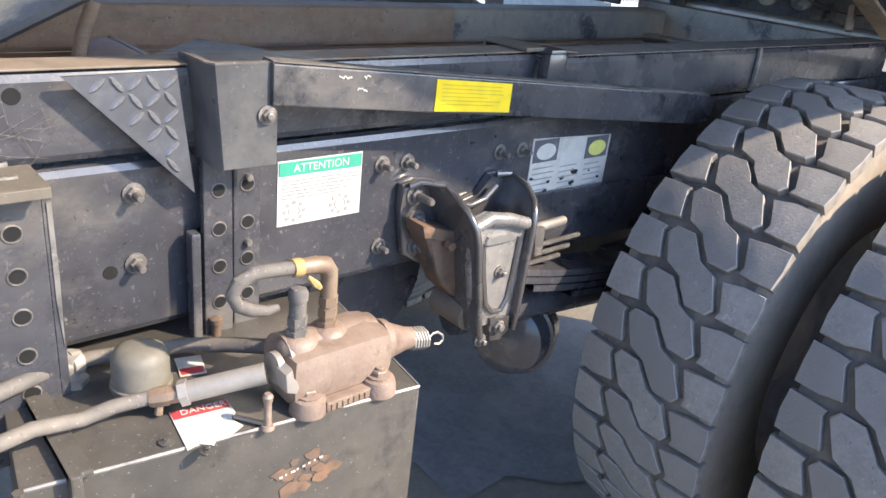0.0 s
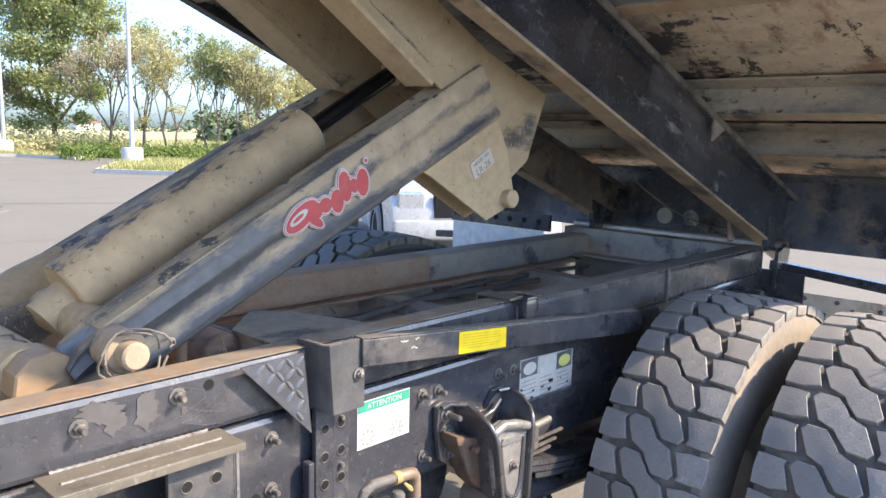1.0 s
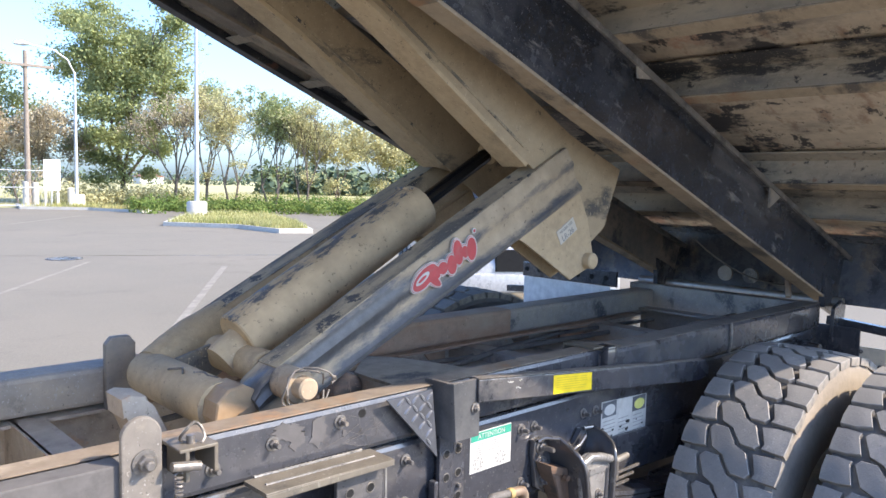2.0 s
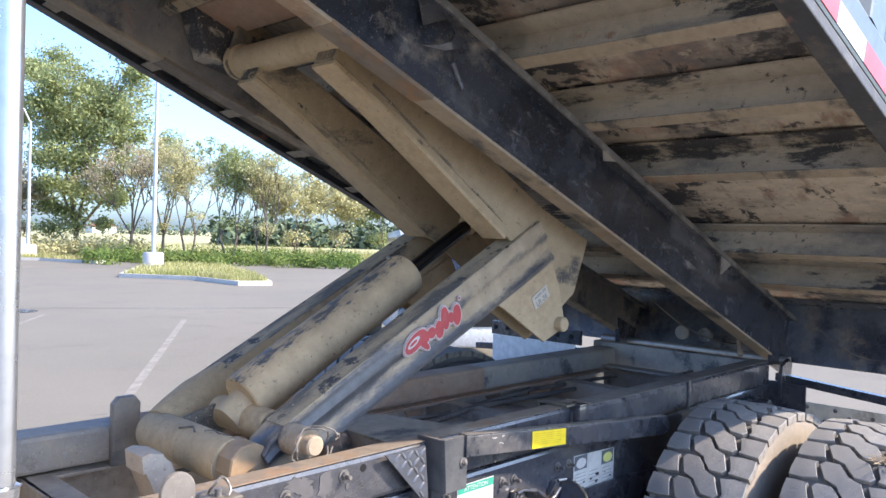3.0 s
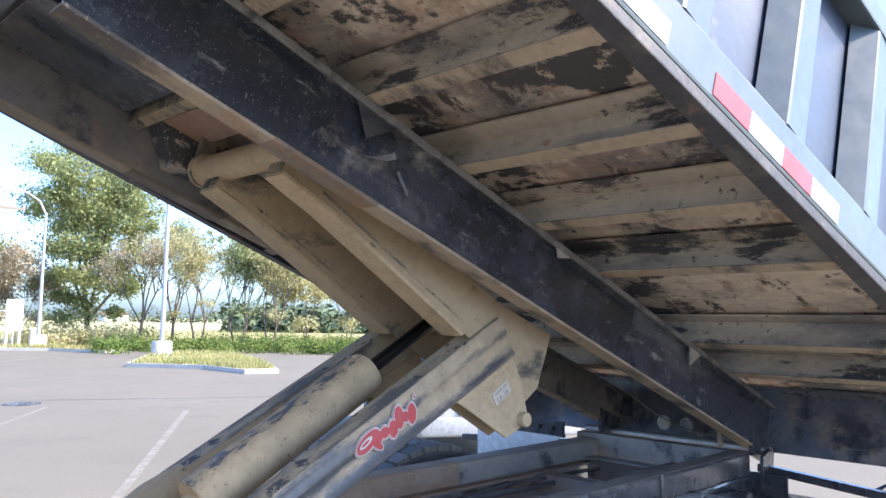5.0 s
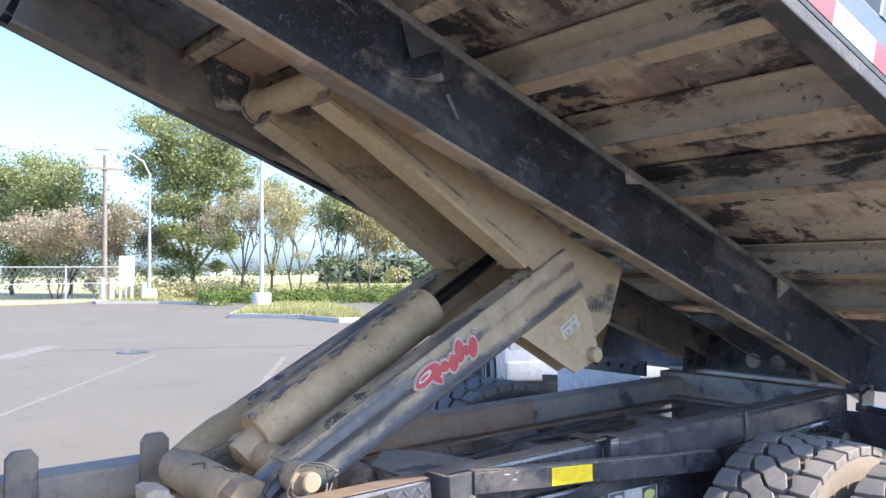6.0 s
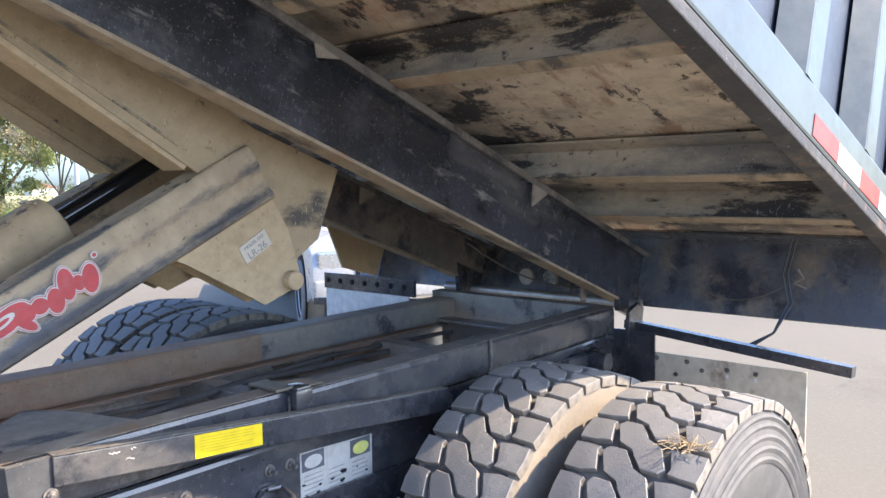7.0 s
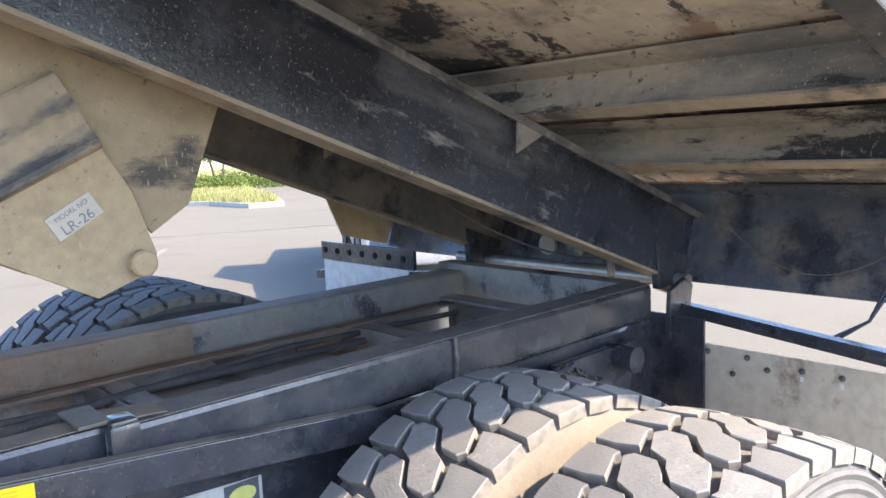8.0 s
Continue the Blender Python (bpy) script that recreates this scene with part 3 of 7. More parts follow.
def tree(az, d, h, spread, label, leaf="leaf", count=9000, size=0.12, stems=1, seed=0, low=0.22, clump=0.6, wide=0.75, droop=0.5):
    """Branches that fork three times from each stem; h and spread give its height and half width."""
    rnd = random.Random(seed)
    bars, tips = [], []

    def grow(p, way, length, r, depth):
        bend = Vector((rnd.uniform(-1, 1), rnd.uniform(-1, 1), rnd.uniform(-0.2, 0.6))) * 0.16
        mid = p + (way + bend).normalized() * length * 0.5
        end = mid + (way - bend * 0.6 + Vector((0, 0, 0.12))).normalized() * length * 0.5
        bars.append(([p, mid, end], [r, r * 0.8, r * 0.58]))
        if depth == 0:
            tips.append(end)
            return
        if depth == 1:
            tips.append(mid.lerp(end, 0.6))
        elif rnd.random() < droop:
            tips.append(mid + Vector((rnd.uniform(-0.08, 0.08), rnd.uniform(-0.08, 0.08), rnd.uniform(-0.08, 0.02))))
        for i in range(rnd.choice((3, 4)) if depth > 1 else 3):
            a = rnd.uniform(0, 6.2832)
            out = Vector((math.cos(a), math.sin(a), rnd.uniform(-0.15, 0.35))) * rnd.uniform(0.55, 1.15) * wide
            grow(mid.lerp(end, rnd.uniform(0.45, 1.0)), (way + out).normalized(), length * rnd.uniform(0.55, 0.82), r * 0.52, depth - 1)

    for k in range(stems):
        a = 6.2832 * k / stems + rnd.random()
        lean = 0.28 if stems > 1 else 0.05
        base = Vector((math.cos(a), math.sin(a), 0)) * (0.03 if stems > 1 else 0.0)
        top = base + Vector((math.cos(a) * lean, math.sin(a) * lean, 1)) * low
        r0 = 0.013 if stems == 1 else 0.009
        bars.append(([base, base.lerp(top, 0.5) + Vector((rnd.uniform(-0.01, 0.01), 0, 0)), top], [r0 * 1.3, r0, r0 * 0.85]))
        for i in range(5 if stems == 1 else 3):
            b = a + 6.2832 * (i + rnd.random() * 0.7) / (5 if stems == 1 else 3)
            tilt = rnd.uniform(0.25, 1.0) * wide
            grow(base.lerp(top, rnd.uniform(0.75, 1.0)), Vector((math.cos(b) * tilt, math.sin(b) * tilt, 1)).normalized(), rnd.uniform(0.26, 0.36), r0 * 0.6, 2)
    if droop > 0.9:
        tips += [Vector((p.x * 0.9, p.y * 0.9, p.z * rnd.uniform(0.4, 0.75))) for p in tips if rnd.random() < 0.6]
    reach = sorted(math.hypot(p.x, p.y) for p in tips)[int(len(tips) * 0.93)]
    tall = max(p.z for p in tips)
    fit = Vector((spread / reach, spread / reach, h / tall))
    x, y = away(az, d)
    t = thing("tree", label, "tree", (x, y, 0))
    bm = bmesh.new()
    for pts, radii in bars:
        sweep(bm, [p * fit - Vector((0, 0, 0.05)) for p in pts], [max(0.012, q * h) for q in radii], 6)
    part("trunk", bm, "bark", t, smooth=True)
    me = leaf_mesh("crown", [p * fit for p in tips], count, size, clump, seed)
    me.materials.append(M[leaf])
    new("crown", me).parent = t


tree(23.2, 62, 12.8, 4.9, "tall broad green tree at the field's edge", "leaf", 60000, 0.11, 1, 11, 0.09, 0.95, 1.0, 1.0)
tree(15.4, 72, 9.6, 4.6, "rounded green tree behind the fence", "leaf", 22000, 0.13, 1, 12, 0.09, 1.1, 0.9, 1.0)
tree(12.0, 76, 10.6, 5.0, "rounded green tree behind the fence", "leaf", 24000, 0.13, 1, 22, 0.09, 1.1, 0.9, 1.0)
tree(17.2, 60, 5.6, 3.2, "half-bare brownish tree behind the fence", "leaf_dry", 9000, 0.09, 2, 13, 0.16, 0.6)
tree(19.6, 64, 5.4, 3.0, "half-bare brownish tree behind the fence", "leaf_dry", 8000, 0.09, 2, 14, 0.16, 0.6)
tree(14.6, 62, 5.2, 3.4, "half-bare brownish tree behind the fence", "leaf_dry", 9000, 0.09, 3, 24, 0.14, 0.7)
tree(26.7, 56, 7.0, 2.5, "nearly bare pinkish tree with dark limbs", "leaf_dry", 4200, 0.06, 1, 15, 0.20, 0.5)
tree(28.7, 57, 7.0, 2.1, "sparse yellowish tree in the field", "leaf_yellow", 6000, 0.07, 1, 16, 0.2, 0.5)
tree(30.4, 55, 7.0, 2.5, "sparse yellowish tree with forked trunk", "leaf_yellow", 7000, 0.07, 2, 17, 0.2, 0.5)
tree(33.2, 50, 6.5, 1.8, "slender green tree with several thin stems", "leaf", 9000, 0.075, 3, 18, 0.2, 0.45, 0.5)
tree(35.6, 50, 6.3, 1.9, "slender pale tree with several leaning stems", "leaf_yellow", 6500, 0.07, 3, 19, 0.22, 0.45, 0.55)
tree(38.0, 62, 5.8, 2.6, "low bushy yellow-green tree", "leaf_yellow", 9000, 0.11, 2, 20, 0.12, 0.6)
tree(41.0, 66, 5.4, 2.9, "low bushy yellow-green tree", "leaf_yellow", 9000, 0.11, 2, 21, 0.12, 0.6)
tree(44.5, 70, 5.8, 3.1, "low bushy green tree", "leaf", 9000, 0.12, 2, 23, 0.12, 0.7)


def shrubs(name, spots, seed, material, label, count, size):
    rnd = random.Random(seed)
    bm = bmesh.new()
    leaf_cloud(bm, [(Vector((x, y, z)), r) for x, y, z, r in spots], rnd, count, size)
    tagged(part(name, bm, material), label, "shrubs", kind="stuff")


rs = random.Random(8)
ivy = [(*away(24 + 14 * i / 60 + rs.uniform(-0.3, 0.3), 47 + rs.uniform(-4, 5)), rs.uniform(0.1, 0.35), rs.uniform(0.35, 0.75)) for i in range(80)]
shrubs("ivy_bank", ivy, 31, "ivy", "low bank of dark green ivy under the trees", 14000, 0.09)
bank = [(*away(19.5 + 8 * i / 40, 58 + rs.uniform(-4, 4)), rs.uniform(0.2, 0.6), rs.uniform(0.5, 1.1)) for i in range(40)]
shrubs("weed_bank", bank, 32, "leaf_yellow", "weeds and low shrubs under the tall tree", 8000, 0.10)
woods = [(*away(32.5 + 26 * i / 150, 120 + rs.uniform(-8, 12)), rs.uniform(0.4, 2.2), rs.uniform(1.4, 2.4)) for i in range(150)]
woods += [(*away(2 + 30 * i / 70, 330 + rs.uniform(-20, 20)), rs.uniform(0.5, 2.5), rs.uniform(2.0, 3.5)) for i in range(70)]
shrubs("far_woods", woods, 33, "far_hedge", "dark line of distant woods across the field", 16000, 0.55)

# ---- poles, sign, fence ----


def lamp_post(x, y, h, arm, label):
    t = thing("street_lamp", label, "street lamp", (*lay((x, y)), 0), group="lamp posts of the car park")
    shape("base", "concrete", t, lambda bm: lathe(bm, [(0, 0.42), (0.62, 0.42), (0.7, 0.36), (0.7, 0.0)], (0, 0, 0), (0, 0, 1), 20, False), "round concrete footing", True)
    shape("pole", "pole", t, lambda bm: sweep(bm, [(0, 0, 0.68), (0, 0, h)], [0.1, 0.06], 12), smooth=True)
    if arm:
        pts = [(0, 0, h - 0.1), (-0.35, 0, h + 0.6), (-1.0, 0, h + 1.0), (-2.2, 0, h + 1.15)]
        shape("arm", "pole", t, lambda bm: sweep(bm, pts, [0.05, 0.045, 0.04, 0.04], 8), smooth=True)
        shape("lantern", "pole", t, lambda bm: sweep(bm, [(-2.1, 0, h + 1.15), (-2.5, 0, h + 1.18), (-2.9, 0, h + 1.12)], [0.05, 0.16, 0.08], 10), smooth=True)
    return t


lamp_post(16.5, 33.4, 9.2, False, "grey metal lamp post on a round concrete footing")
lamp_post(16.2, 47.9, 7.2, True, "grey lamp post with a curved arm on a concrete footing")
up = thing("utility_pole", "weathered wooden utility pole with a crossarm", "utility pole", (*lay((13.2, 47.2)), 0))
shape("mast", "wood", up, lambda bm: sweep(bm, [(0, 0, -0.1), (0, 0, 7.9)], [0.15, 0.10], 10), smooth=True)
shape("crossarm", "wood", up, lambda bm: box(bm, -1.3, 1.3, -0.16, -0.04, 7.1, 7.24, 0.01))
for dx in (-1.22, -0.6, 0.6, 1.22):
    shape("insulator", "white", up, lambda bm: lathe(bm, [(0, 0.03), (0.1, 0.05), (0.16, 0.03)], (dx, -0.1, 7.24), (0, 0, 1), 8))
sg = thing("sign_board", "white sign board on two posts seen from behind", "sign", (*lay((14.6, 47.4)), 0))
shape("panel", "white", sg, lambda bm: box(bm, -0.40, 0.40, -0.03, 0.03, 0.9, 2.5, 0.01))
for dx in (-0.3, 0.3):
    shape("post", "concrete", sg, lambda bm: box(bm, dx - 0.06, dx + 0.06, 0.03, 0.15, 0, 2.4))
for i, (dx, hh) in enumerate(((-1.0, 1.25), (1.0, 1.0), (-1.5, 1.3))):
    bo = thing("bollard", "pale concrete bollard by the entrance", "bollard", (*lay((14.6 + dx, 47.2)), 0), group="bollards by the entrance")
    shape("shaft", "concrete", bo, lambda bm: lathe(bm, [(0, 0.17), (hh, 0.16), (hh + 0.06, 0.08)], (0, 0, 0), (0, 0, 1), 12), smooth=True)
fe = thing("chain_link_fence", "low galvanised chain-link fence with rails", "fence", (*lay((0, 46.5)), 0))
for i in range(8):
    shape("post", "pole", fe, lambda bm: cyl(bm, (12.4 - 3 * i, 0, 0), (12.4 - 3 * i, 0, 2.0), 0.04, n=8))
for z in (0.15, 1.05, 1.9):
    shape("rail", "pole", fe, lambda bm: cyl(bm, (-9, 0, z), (12.4, 0, z), 0.025, n=6))


def mesh_wires(bm):
    for i in range(90):
        x = -9 + i * 0.24
        for s in (-1, 1):
            cyl(bm, (x, 0, 0.15), (x + s * 0.9, 0, 1.9), 0.006, n=3)


fe.rotation_euler.z = TURN
shape("mesh", "pole", fe, mesh_wires)
fh = thing("farm_building", "distant low building with a reddish roof", "building", (*away(24.9, 330), 0))
shape("wall", "white", fh, lambda bm: box(bm, -4, 4, -3, 3, 0, 2.4))
shape("roof", "roof", fh, lambda bm: prism(bm, [(-4.5, 2.4), (4.5, 2.4), (0, 3.8)], -3.4, 3.4))

# ---- the dump truck: frame ----
truck = thing("dump_truck", "dusty black dump truck with its grey bed tipped up", "dump truck")


def extrude_x(bm, pts, x0, x1):
    """A section whose outline lies in y and z, along x."""
    a = [bm.verts.new((x0, y, z)) for y, z in pts]
    b = [bm.verts.new((x1, y, z)) for y, z in pts]
    n = len(pts)
    bm.faces.new(a)
    bm.faces.new(b[::-1])
    for i in range(n):
        bm.faces.new((a[i], a[(i + 1) % n], b[(i + 1) % n], b[i]))


def channel(bm, x0, x1, y_web, depth, z0, z1, t=0.008):
    """A C section along x: the web at y_web, flanges reaching depth inwards (its sign gives the side), round at its corners."""
    s = 1 if depth > 0 else -1
    r = 0.012
    pts = [(y_web + depth, z0), (y_web + s * r, z0), (y_web + s * r * 0.3, z0 + r * 0.3), (y_web, z0 + r), (y_web, z1 - r), (y_web + s * r * 0.3, z1 - r * 0.3), (y_web + s * r, z1), (y_web + depth, z1),
           (y_web + depth, z1 - t), (y_web + s * r, z1 - t), (y_web + s * t, z1 - r), (y_web + s * t, z0 + r), (y_web + s * r, z0 + t), (y_web + depth, z0 + t)]
    extrude_x(bm, pts, x0, x1)


def bolt(bm, p, d, r=0.011, h=0.012, stud=0.014):
    p, d = Vector(p), Vector(d)
    lathe(bm, [(0, r * 1.5), (0.0025, r * 1.5), (0.003, r * 1.1)], p, d, 14)
    lathe(bm, [(0.002, r), (h * 0.85, r), (h, r * 0.85)], p, d, 6)
    lathe(bm, [(h * 0.8, r * 0.56), (h + stud * 0.85, r * 0.56), (h + stud, r * 0.42)], p, d, 10)


rail = shape("chassis_rail", "black_gloss", truck, lambda bm: channel(bm, -4.2, 1.12, -0.43, 0.075, 0.79, 1.03), "glossy black chassis rail")
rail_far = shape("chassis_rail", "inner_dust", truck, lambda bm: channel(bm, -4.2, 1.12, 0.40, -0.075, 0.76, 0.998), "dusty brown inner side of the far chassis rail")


sub = shape("subframe_rail", "black", truck, lambda bm: channel(bm, -2.15, -0.47, -0.436, 0.058, 1.036, 1.144), "black hoist subframe rail with a rusty top")
sub_rear = shape("subframe_rail", "black", truck, lambda bm: channel(bm, -0.47, 1.05, -0.452, 0.075, 1.036, 1.138), "black hoist subframe rail with a dusty top")
shape("rusty_edge", "rust_top", sub, lambda bm: box(bm, -2.15, -0.48, -0.437, -0.379, 1.1442, 1.147, 0.0012), "rusty orange top edge")
shape("dusty_edge", "rail_dust", sub_rear, lambda bm: box(bm, -0.47, 1.05, -0.454, -0.378, 1.1382, 1.141, 0.0012), "dust-covered top flange")
shape("weld_seam", "bolt", sub_rear, lambda bm: sweep(bm, [(0.27, -0.455, 1.14), (0.272, -0.457, 1.09), (0.27, -0.455, 1.04)], 0.006, 6), "raised weld")
sub_far = shape("subframe_rail", "rust", truck, lambda bm: channel(bm, -1.50, 0.018, 0.328, 0.10, 1.010, 1.107), "rusty far subframe rail")
shape("rail_end", "black_dusty", sub_far, lambda bm: channel(bm, 0.018, 1.06, 0.328, 0.10, 1.010, 1.107), "black-painted stretch")
shape("rail_start", "black_dusty", sub_far, lambda bm: channel(bm, -2.15, -1.50, 0.328, 0.10, 1.010, 1.107), "dusty black stretch")
shape("rusty_ledge", "rust", sub_far, lambda bm: box(bm, -1.50, 0.9, 0.300, 0.345, 1.001, 1.009, 0.002), "dusty ledge")
for px in (-0.30, 0.18, 0.52):
    shape("stiffener", "rust", sub_far, lambda bm: prism(bm, [(px - 0.10, 0.99), (px + 0.02, 0.99), (px + 0.02, 0.86)], 0.385, 0.393, 0.001), "rusty stiffener plate")
xm = shape("rear_crossmember", "black_dusty", truck, lambda bm: (box(bm, 1.05, 1.062, -0.37, 0.46, 1.01, 1.13, 0.002), box(bm, 1.062, 1.12, -0.37, 0.46, 1.122, 1.13)))
for x in (-1.75, -0.95, -0.25, 0.55):
    shape("crossmember", "inner_dust", truck, lambda bm: (box(bm, x - 0.006, x + 0.006, -0.35, 0.42, 0.84, 1.0), box(bm, x, x + 0.07, -0.35, 0.42, 0.99, 1.0)), "dusty grey-brown crossmember")
shape("tail_plate", "black", truck, lambda bm: box(bm, 1.082, 1.092, -0.60, -0.40, 0.55, 1.05, 0.002), "black end plate")
shape("tail_crossmember", "black_dusty", truck, lambda bm: (box(bm, 1.0, 1.01, -0.36, 0.36, 0.78, 1.03), box(bm, 0.93, 1.0, -0.36, 0.36, 1.02, 1.03), box(bm, 0.70, 1.0, -0.36, 0.36, 0.80, 0.81)))
shape("spring_shackle", "black", truck, lambda bm: (cyl(bm, (0.72, -0.52, 0.9), (0.72, -0.43, 0.9), 0.05), cyl(bm, (0.86, -0.53, 0.97), (0.86, -0.43, 0.97), 0.035), prism(bm, [(0.6, 1.0), (0.95, 1.0), (0.9, 0.78), (0.74, 0.74)], -0.47, -0.445, 0.006)), "black rear spring shackle", True)
for dx in (0, 0.03, 0.06):
    shape("air_line", "black", truck, lambda bm: sweep(bm, [(0.5 + dx, -0.50, 0.98), (0.53 + dx, -0.53, 1.02), (0.57 + dx, -0.51, 0.99), (0.7 + dx, -0.50, 0.92)], 0.008, 8), "black coiled air line", True)
shape("hinge_plate", "black", truck, lambda bm: prism(bm, [(1.07, 0.98), (1.17, 0.98), (1.20, 1.12), (1.16, 1.145), (1.08, 1.12)], -0.50, -0.485, 0.002))
again(truck.children[-1], pose(0, 0.98, 0))
shape("hinge_pin", "steel", truck, lambda bm: cyl(bm, (1.19, -0.49, 1.13), (1.19, 0.49, 1.13), 0.022), smooth=True)
shape("drive_tube", "rust", truck, lambda bm: sweep(bm, [(-2.0, 0.0, 0.78), (-0.5, 0.0, 0.72), (0.0, 0, 0.6)], 0.05, 12), "dusty prop shaft", True)
shape("shackle_gusset", "rust", truck, lambda bm: prism(bm, [(0.35, 1.02), (0.62, 1.02), (0.35, 0.86)], 0.34, 0.35))

for hx, hz, par, hy in ((-1.29, 1.118, sub, -0.436), (-1.20, 0.885, rail, -0.43), (-1.07, 1.012, rail, -0.43)):
    shape("hole", "black_ink", par, lambda bm: lathe(bm, [(0, 0.0095), (0.0006, 0.0092)], (hx, hy - 0.0003, hz), (0, -1, 0), 14))

fb = shape("frame_bracket", "rust", truck, lambda bm: prism(bm, [(-0.98, 0.99), (-0.80, 0.99), (-0.80, 0.86), (-0.98, 0.84)], 0.335, 0.352, 0.003), "rusty bolted bracket")
for bx, bz in ((-0.95, 0.965), (-0.84, 0.965), (-0.95, 0.88), (-0.84, 0.89)):
    b3 = bmesh.new()
    bolt(b3, (bx, 0.335, bz), (0, -1, 0), 0.011, 0.01, 0.006)
    part("bolt", b3, "rust", fb)
for k, pts in enumerate(([(-1.6, -0.20, 0.99), (-1.1, -0.05, 1.0), (-0.7, 0.10, 0.985), (-0.2, 0.18, 1.0), (0.5, 0.2, 0.98)], [(-1.5, 0.22, 0.97), (-0.9, 0.27, 0.99), (-0.3, 0.26, 0.97), (0.3, 0.30, 0.985), (0.95, 0.26, 0.98)], [(-0.4, -0.3, 1.0), (-0.1, -0.22, 0.99), (0.3, -0.24, 1.0), (0.8, -0.3, 0.99)])):
    shape("hydraulic_hose", "hose", truck, lambda bm: sweep(bm, pts, 0.011 - 0.002 * k, 8), "dusty hose between the rails", True)
shape("cross_plate", "flange", truck, lambda bm: slab(bm, [(-0.95, -0.376), (-0.60, -0.376), (-0.653, -0.12), (-0.73, 0.11), (-0.80, 0.20), (-0.95, 0.05)], 1.050, 1.058), "dusty plate across the subframe")
shape("cross_web", "inner_dust", truck, lambda bm: box(bm, -0.945, -0.935, -0.376, 0.30, 0.93, 1.049, 0.002), "dusty web under the plate")
shape("inner_gusset", "black_dusty", truck, lambda bm: prism(bm, [(0.62, 1.05), (1.045, 1.05), (1.045, 0.92)], -0.10, -0.09, 0.002), "dusty gusset")

# bolts on the web
for x, z in ((-1.166, 0.988), (-1.168, 0.892), (-1.346, 1.112), (-1.50, 1.10), (-0.782, 0.978), (-0.732, 0.976), (-0.523, 0.970), (-0.466, 0.968), (-0.778, 0.838), (-1.62, 1.08), (-1.02, 0.995), (-1.02, 0.90)):
    bb2 = bmesh.new()
    bolt(bb2, (x, -0.43 if z < 1.03 else -0.436, z), (0, -1, 0), 0.0095, 0.010, 0.016)
    part("bolt", bb2, "bolt", rail if z < 1.03 else sub, smooth=False)

# perforated angle and strips under the post


def perforated(bm, x0, x1, y, z0, z1):
    box(bm, x0, x1, y, y + 0.012, z0, z1, 0.002)


ang = shape("perforated_angle", "black", truck, lambda bm: (perforated(bm, -1.086, -1.045, -0.455, 0.62, 1.03), perforated(bm, -1.04, -1.0, -0.447, 0.62, 1.03)), "black upright angle with punched holes")
for z in (0.70, 0.76, 0.82, 0.875, 0.93, 0.985):
    for x in (-1.065, -1.02):
        hy = -0.4552 if x < -1.04 else -0.4472
        shape("hole", "black_ink", ang, lambda bm: lathe(bm, [(0, 0.0088), (0.0006, 0.0085)], (x, hy, z), (0, -1, 0), 14))
        shape("hole_rim", "bolt", ang, lambda bm: lathe(bm, [(0, 0.0112), (0.0014, 0.0104), (0.0016, 0.0094), (0.0, 0.0084)], (x, hy, z), (0, -1, 0), 16, False), "worn rim", True)
shape("edge_strip", "black", truck, lambda bm: box(bm, -1.105, -1.092, -0.46, -0.44, 0.62, 0.93, 0.003))

# post, side bar and tread plate


def extrude_z(bm, pts, levels):
    """A folded sheet: its section in x and y, at each level drawn in towards its far end."""
    x1 = max(p[0] for p in pts)
    rows = []
    for z, pull in levels:
        rows.append([bm.verts.new((x + pull * (x1 - x) / 0.1, y, z)) for x, y in pts])
    n = len(pts)
    for a, b in zip(rows, rows[1:]):
        for i in range(n):
            bm.faces.new((a[i], a[(i + 1) % n], b[(i + 1) % n], b[i]))
    bm.faces.new(rows[0])
    bm.faces.new(rows[-1][::-1])


post = shape("side_post", "post", truck, lambda bm: (
    extrude_z(bm, [(-1.122, -0.452), (-1.120, -0.524), (-1.112, -0.535), (-1.030, -0.536), (-1.030, -0.529), (-1.108, -0.528), (-1.113, -0.521), (-1.114, -0.452)], [(1.034, 0.012), (1.164, 0.0)])), "bent black post plate", True, pose(0.026, 0.040, -0.008))
shape("post_top", "rail_dust", post, lambda bm: slab(bm, [(-1.122, -0.455), (-1.120, -0.524), (-1.112, -0.535), (-1.032, -0.536), (-1.032, -0.527), (-1.107, -0.526), (-1.112, -0.520), (-1.113, -0.455)], 1.1642, 1.1662), "scuffed top edge")
bar = shape("side_bar", "black", truck, lambda bm: (
    prism(bm, [(-1.05, 1.158), (-0.02, 1.056), (0.0, 1.035), (0.0, 1.002), (-0.06, 0.998), (-1.05, 1.106)], -0.535, -0.527, 0.002),
    prism(bm, [(-1.05, 1.159), (-0.02, 1.056), (-0.02, 1.050), (-1.05, 1.153)], -0.528, -0.505, 0.001)), "tapering black side bar", m=pose(0.036, 0.032, -0.001))
shape("bar_edge", "rail_dust", bar, lambda bm: prism(bm, [(-1.05, 1.1615), (-0.02, 1.0585), (-0.02, 1.0565), (-1.05, 1.1595)], -0.533, -0.508), "dusty top edge")
bb = bmesh.new()
bolt(bb, (-1.045, -0.536, 1.10), (0, -1, 0), 0.0085, 0.008, 0.004)
part("bolt", bb, "bolt", post)
tp = shape("tread_plate", "plate", truck, lambda bm: prism(bm, [(-1.245, 1.142), (-1.118, 1.144), (-1.10, 0.989)], -0.462, -0.456), "triangular diamond tread plate")


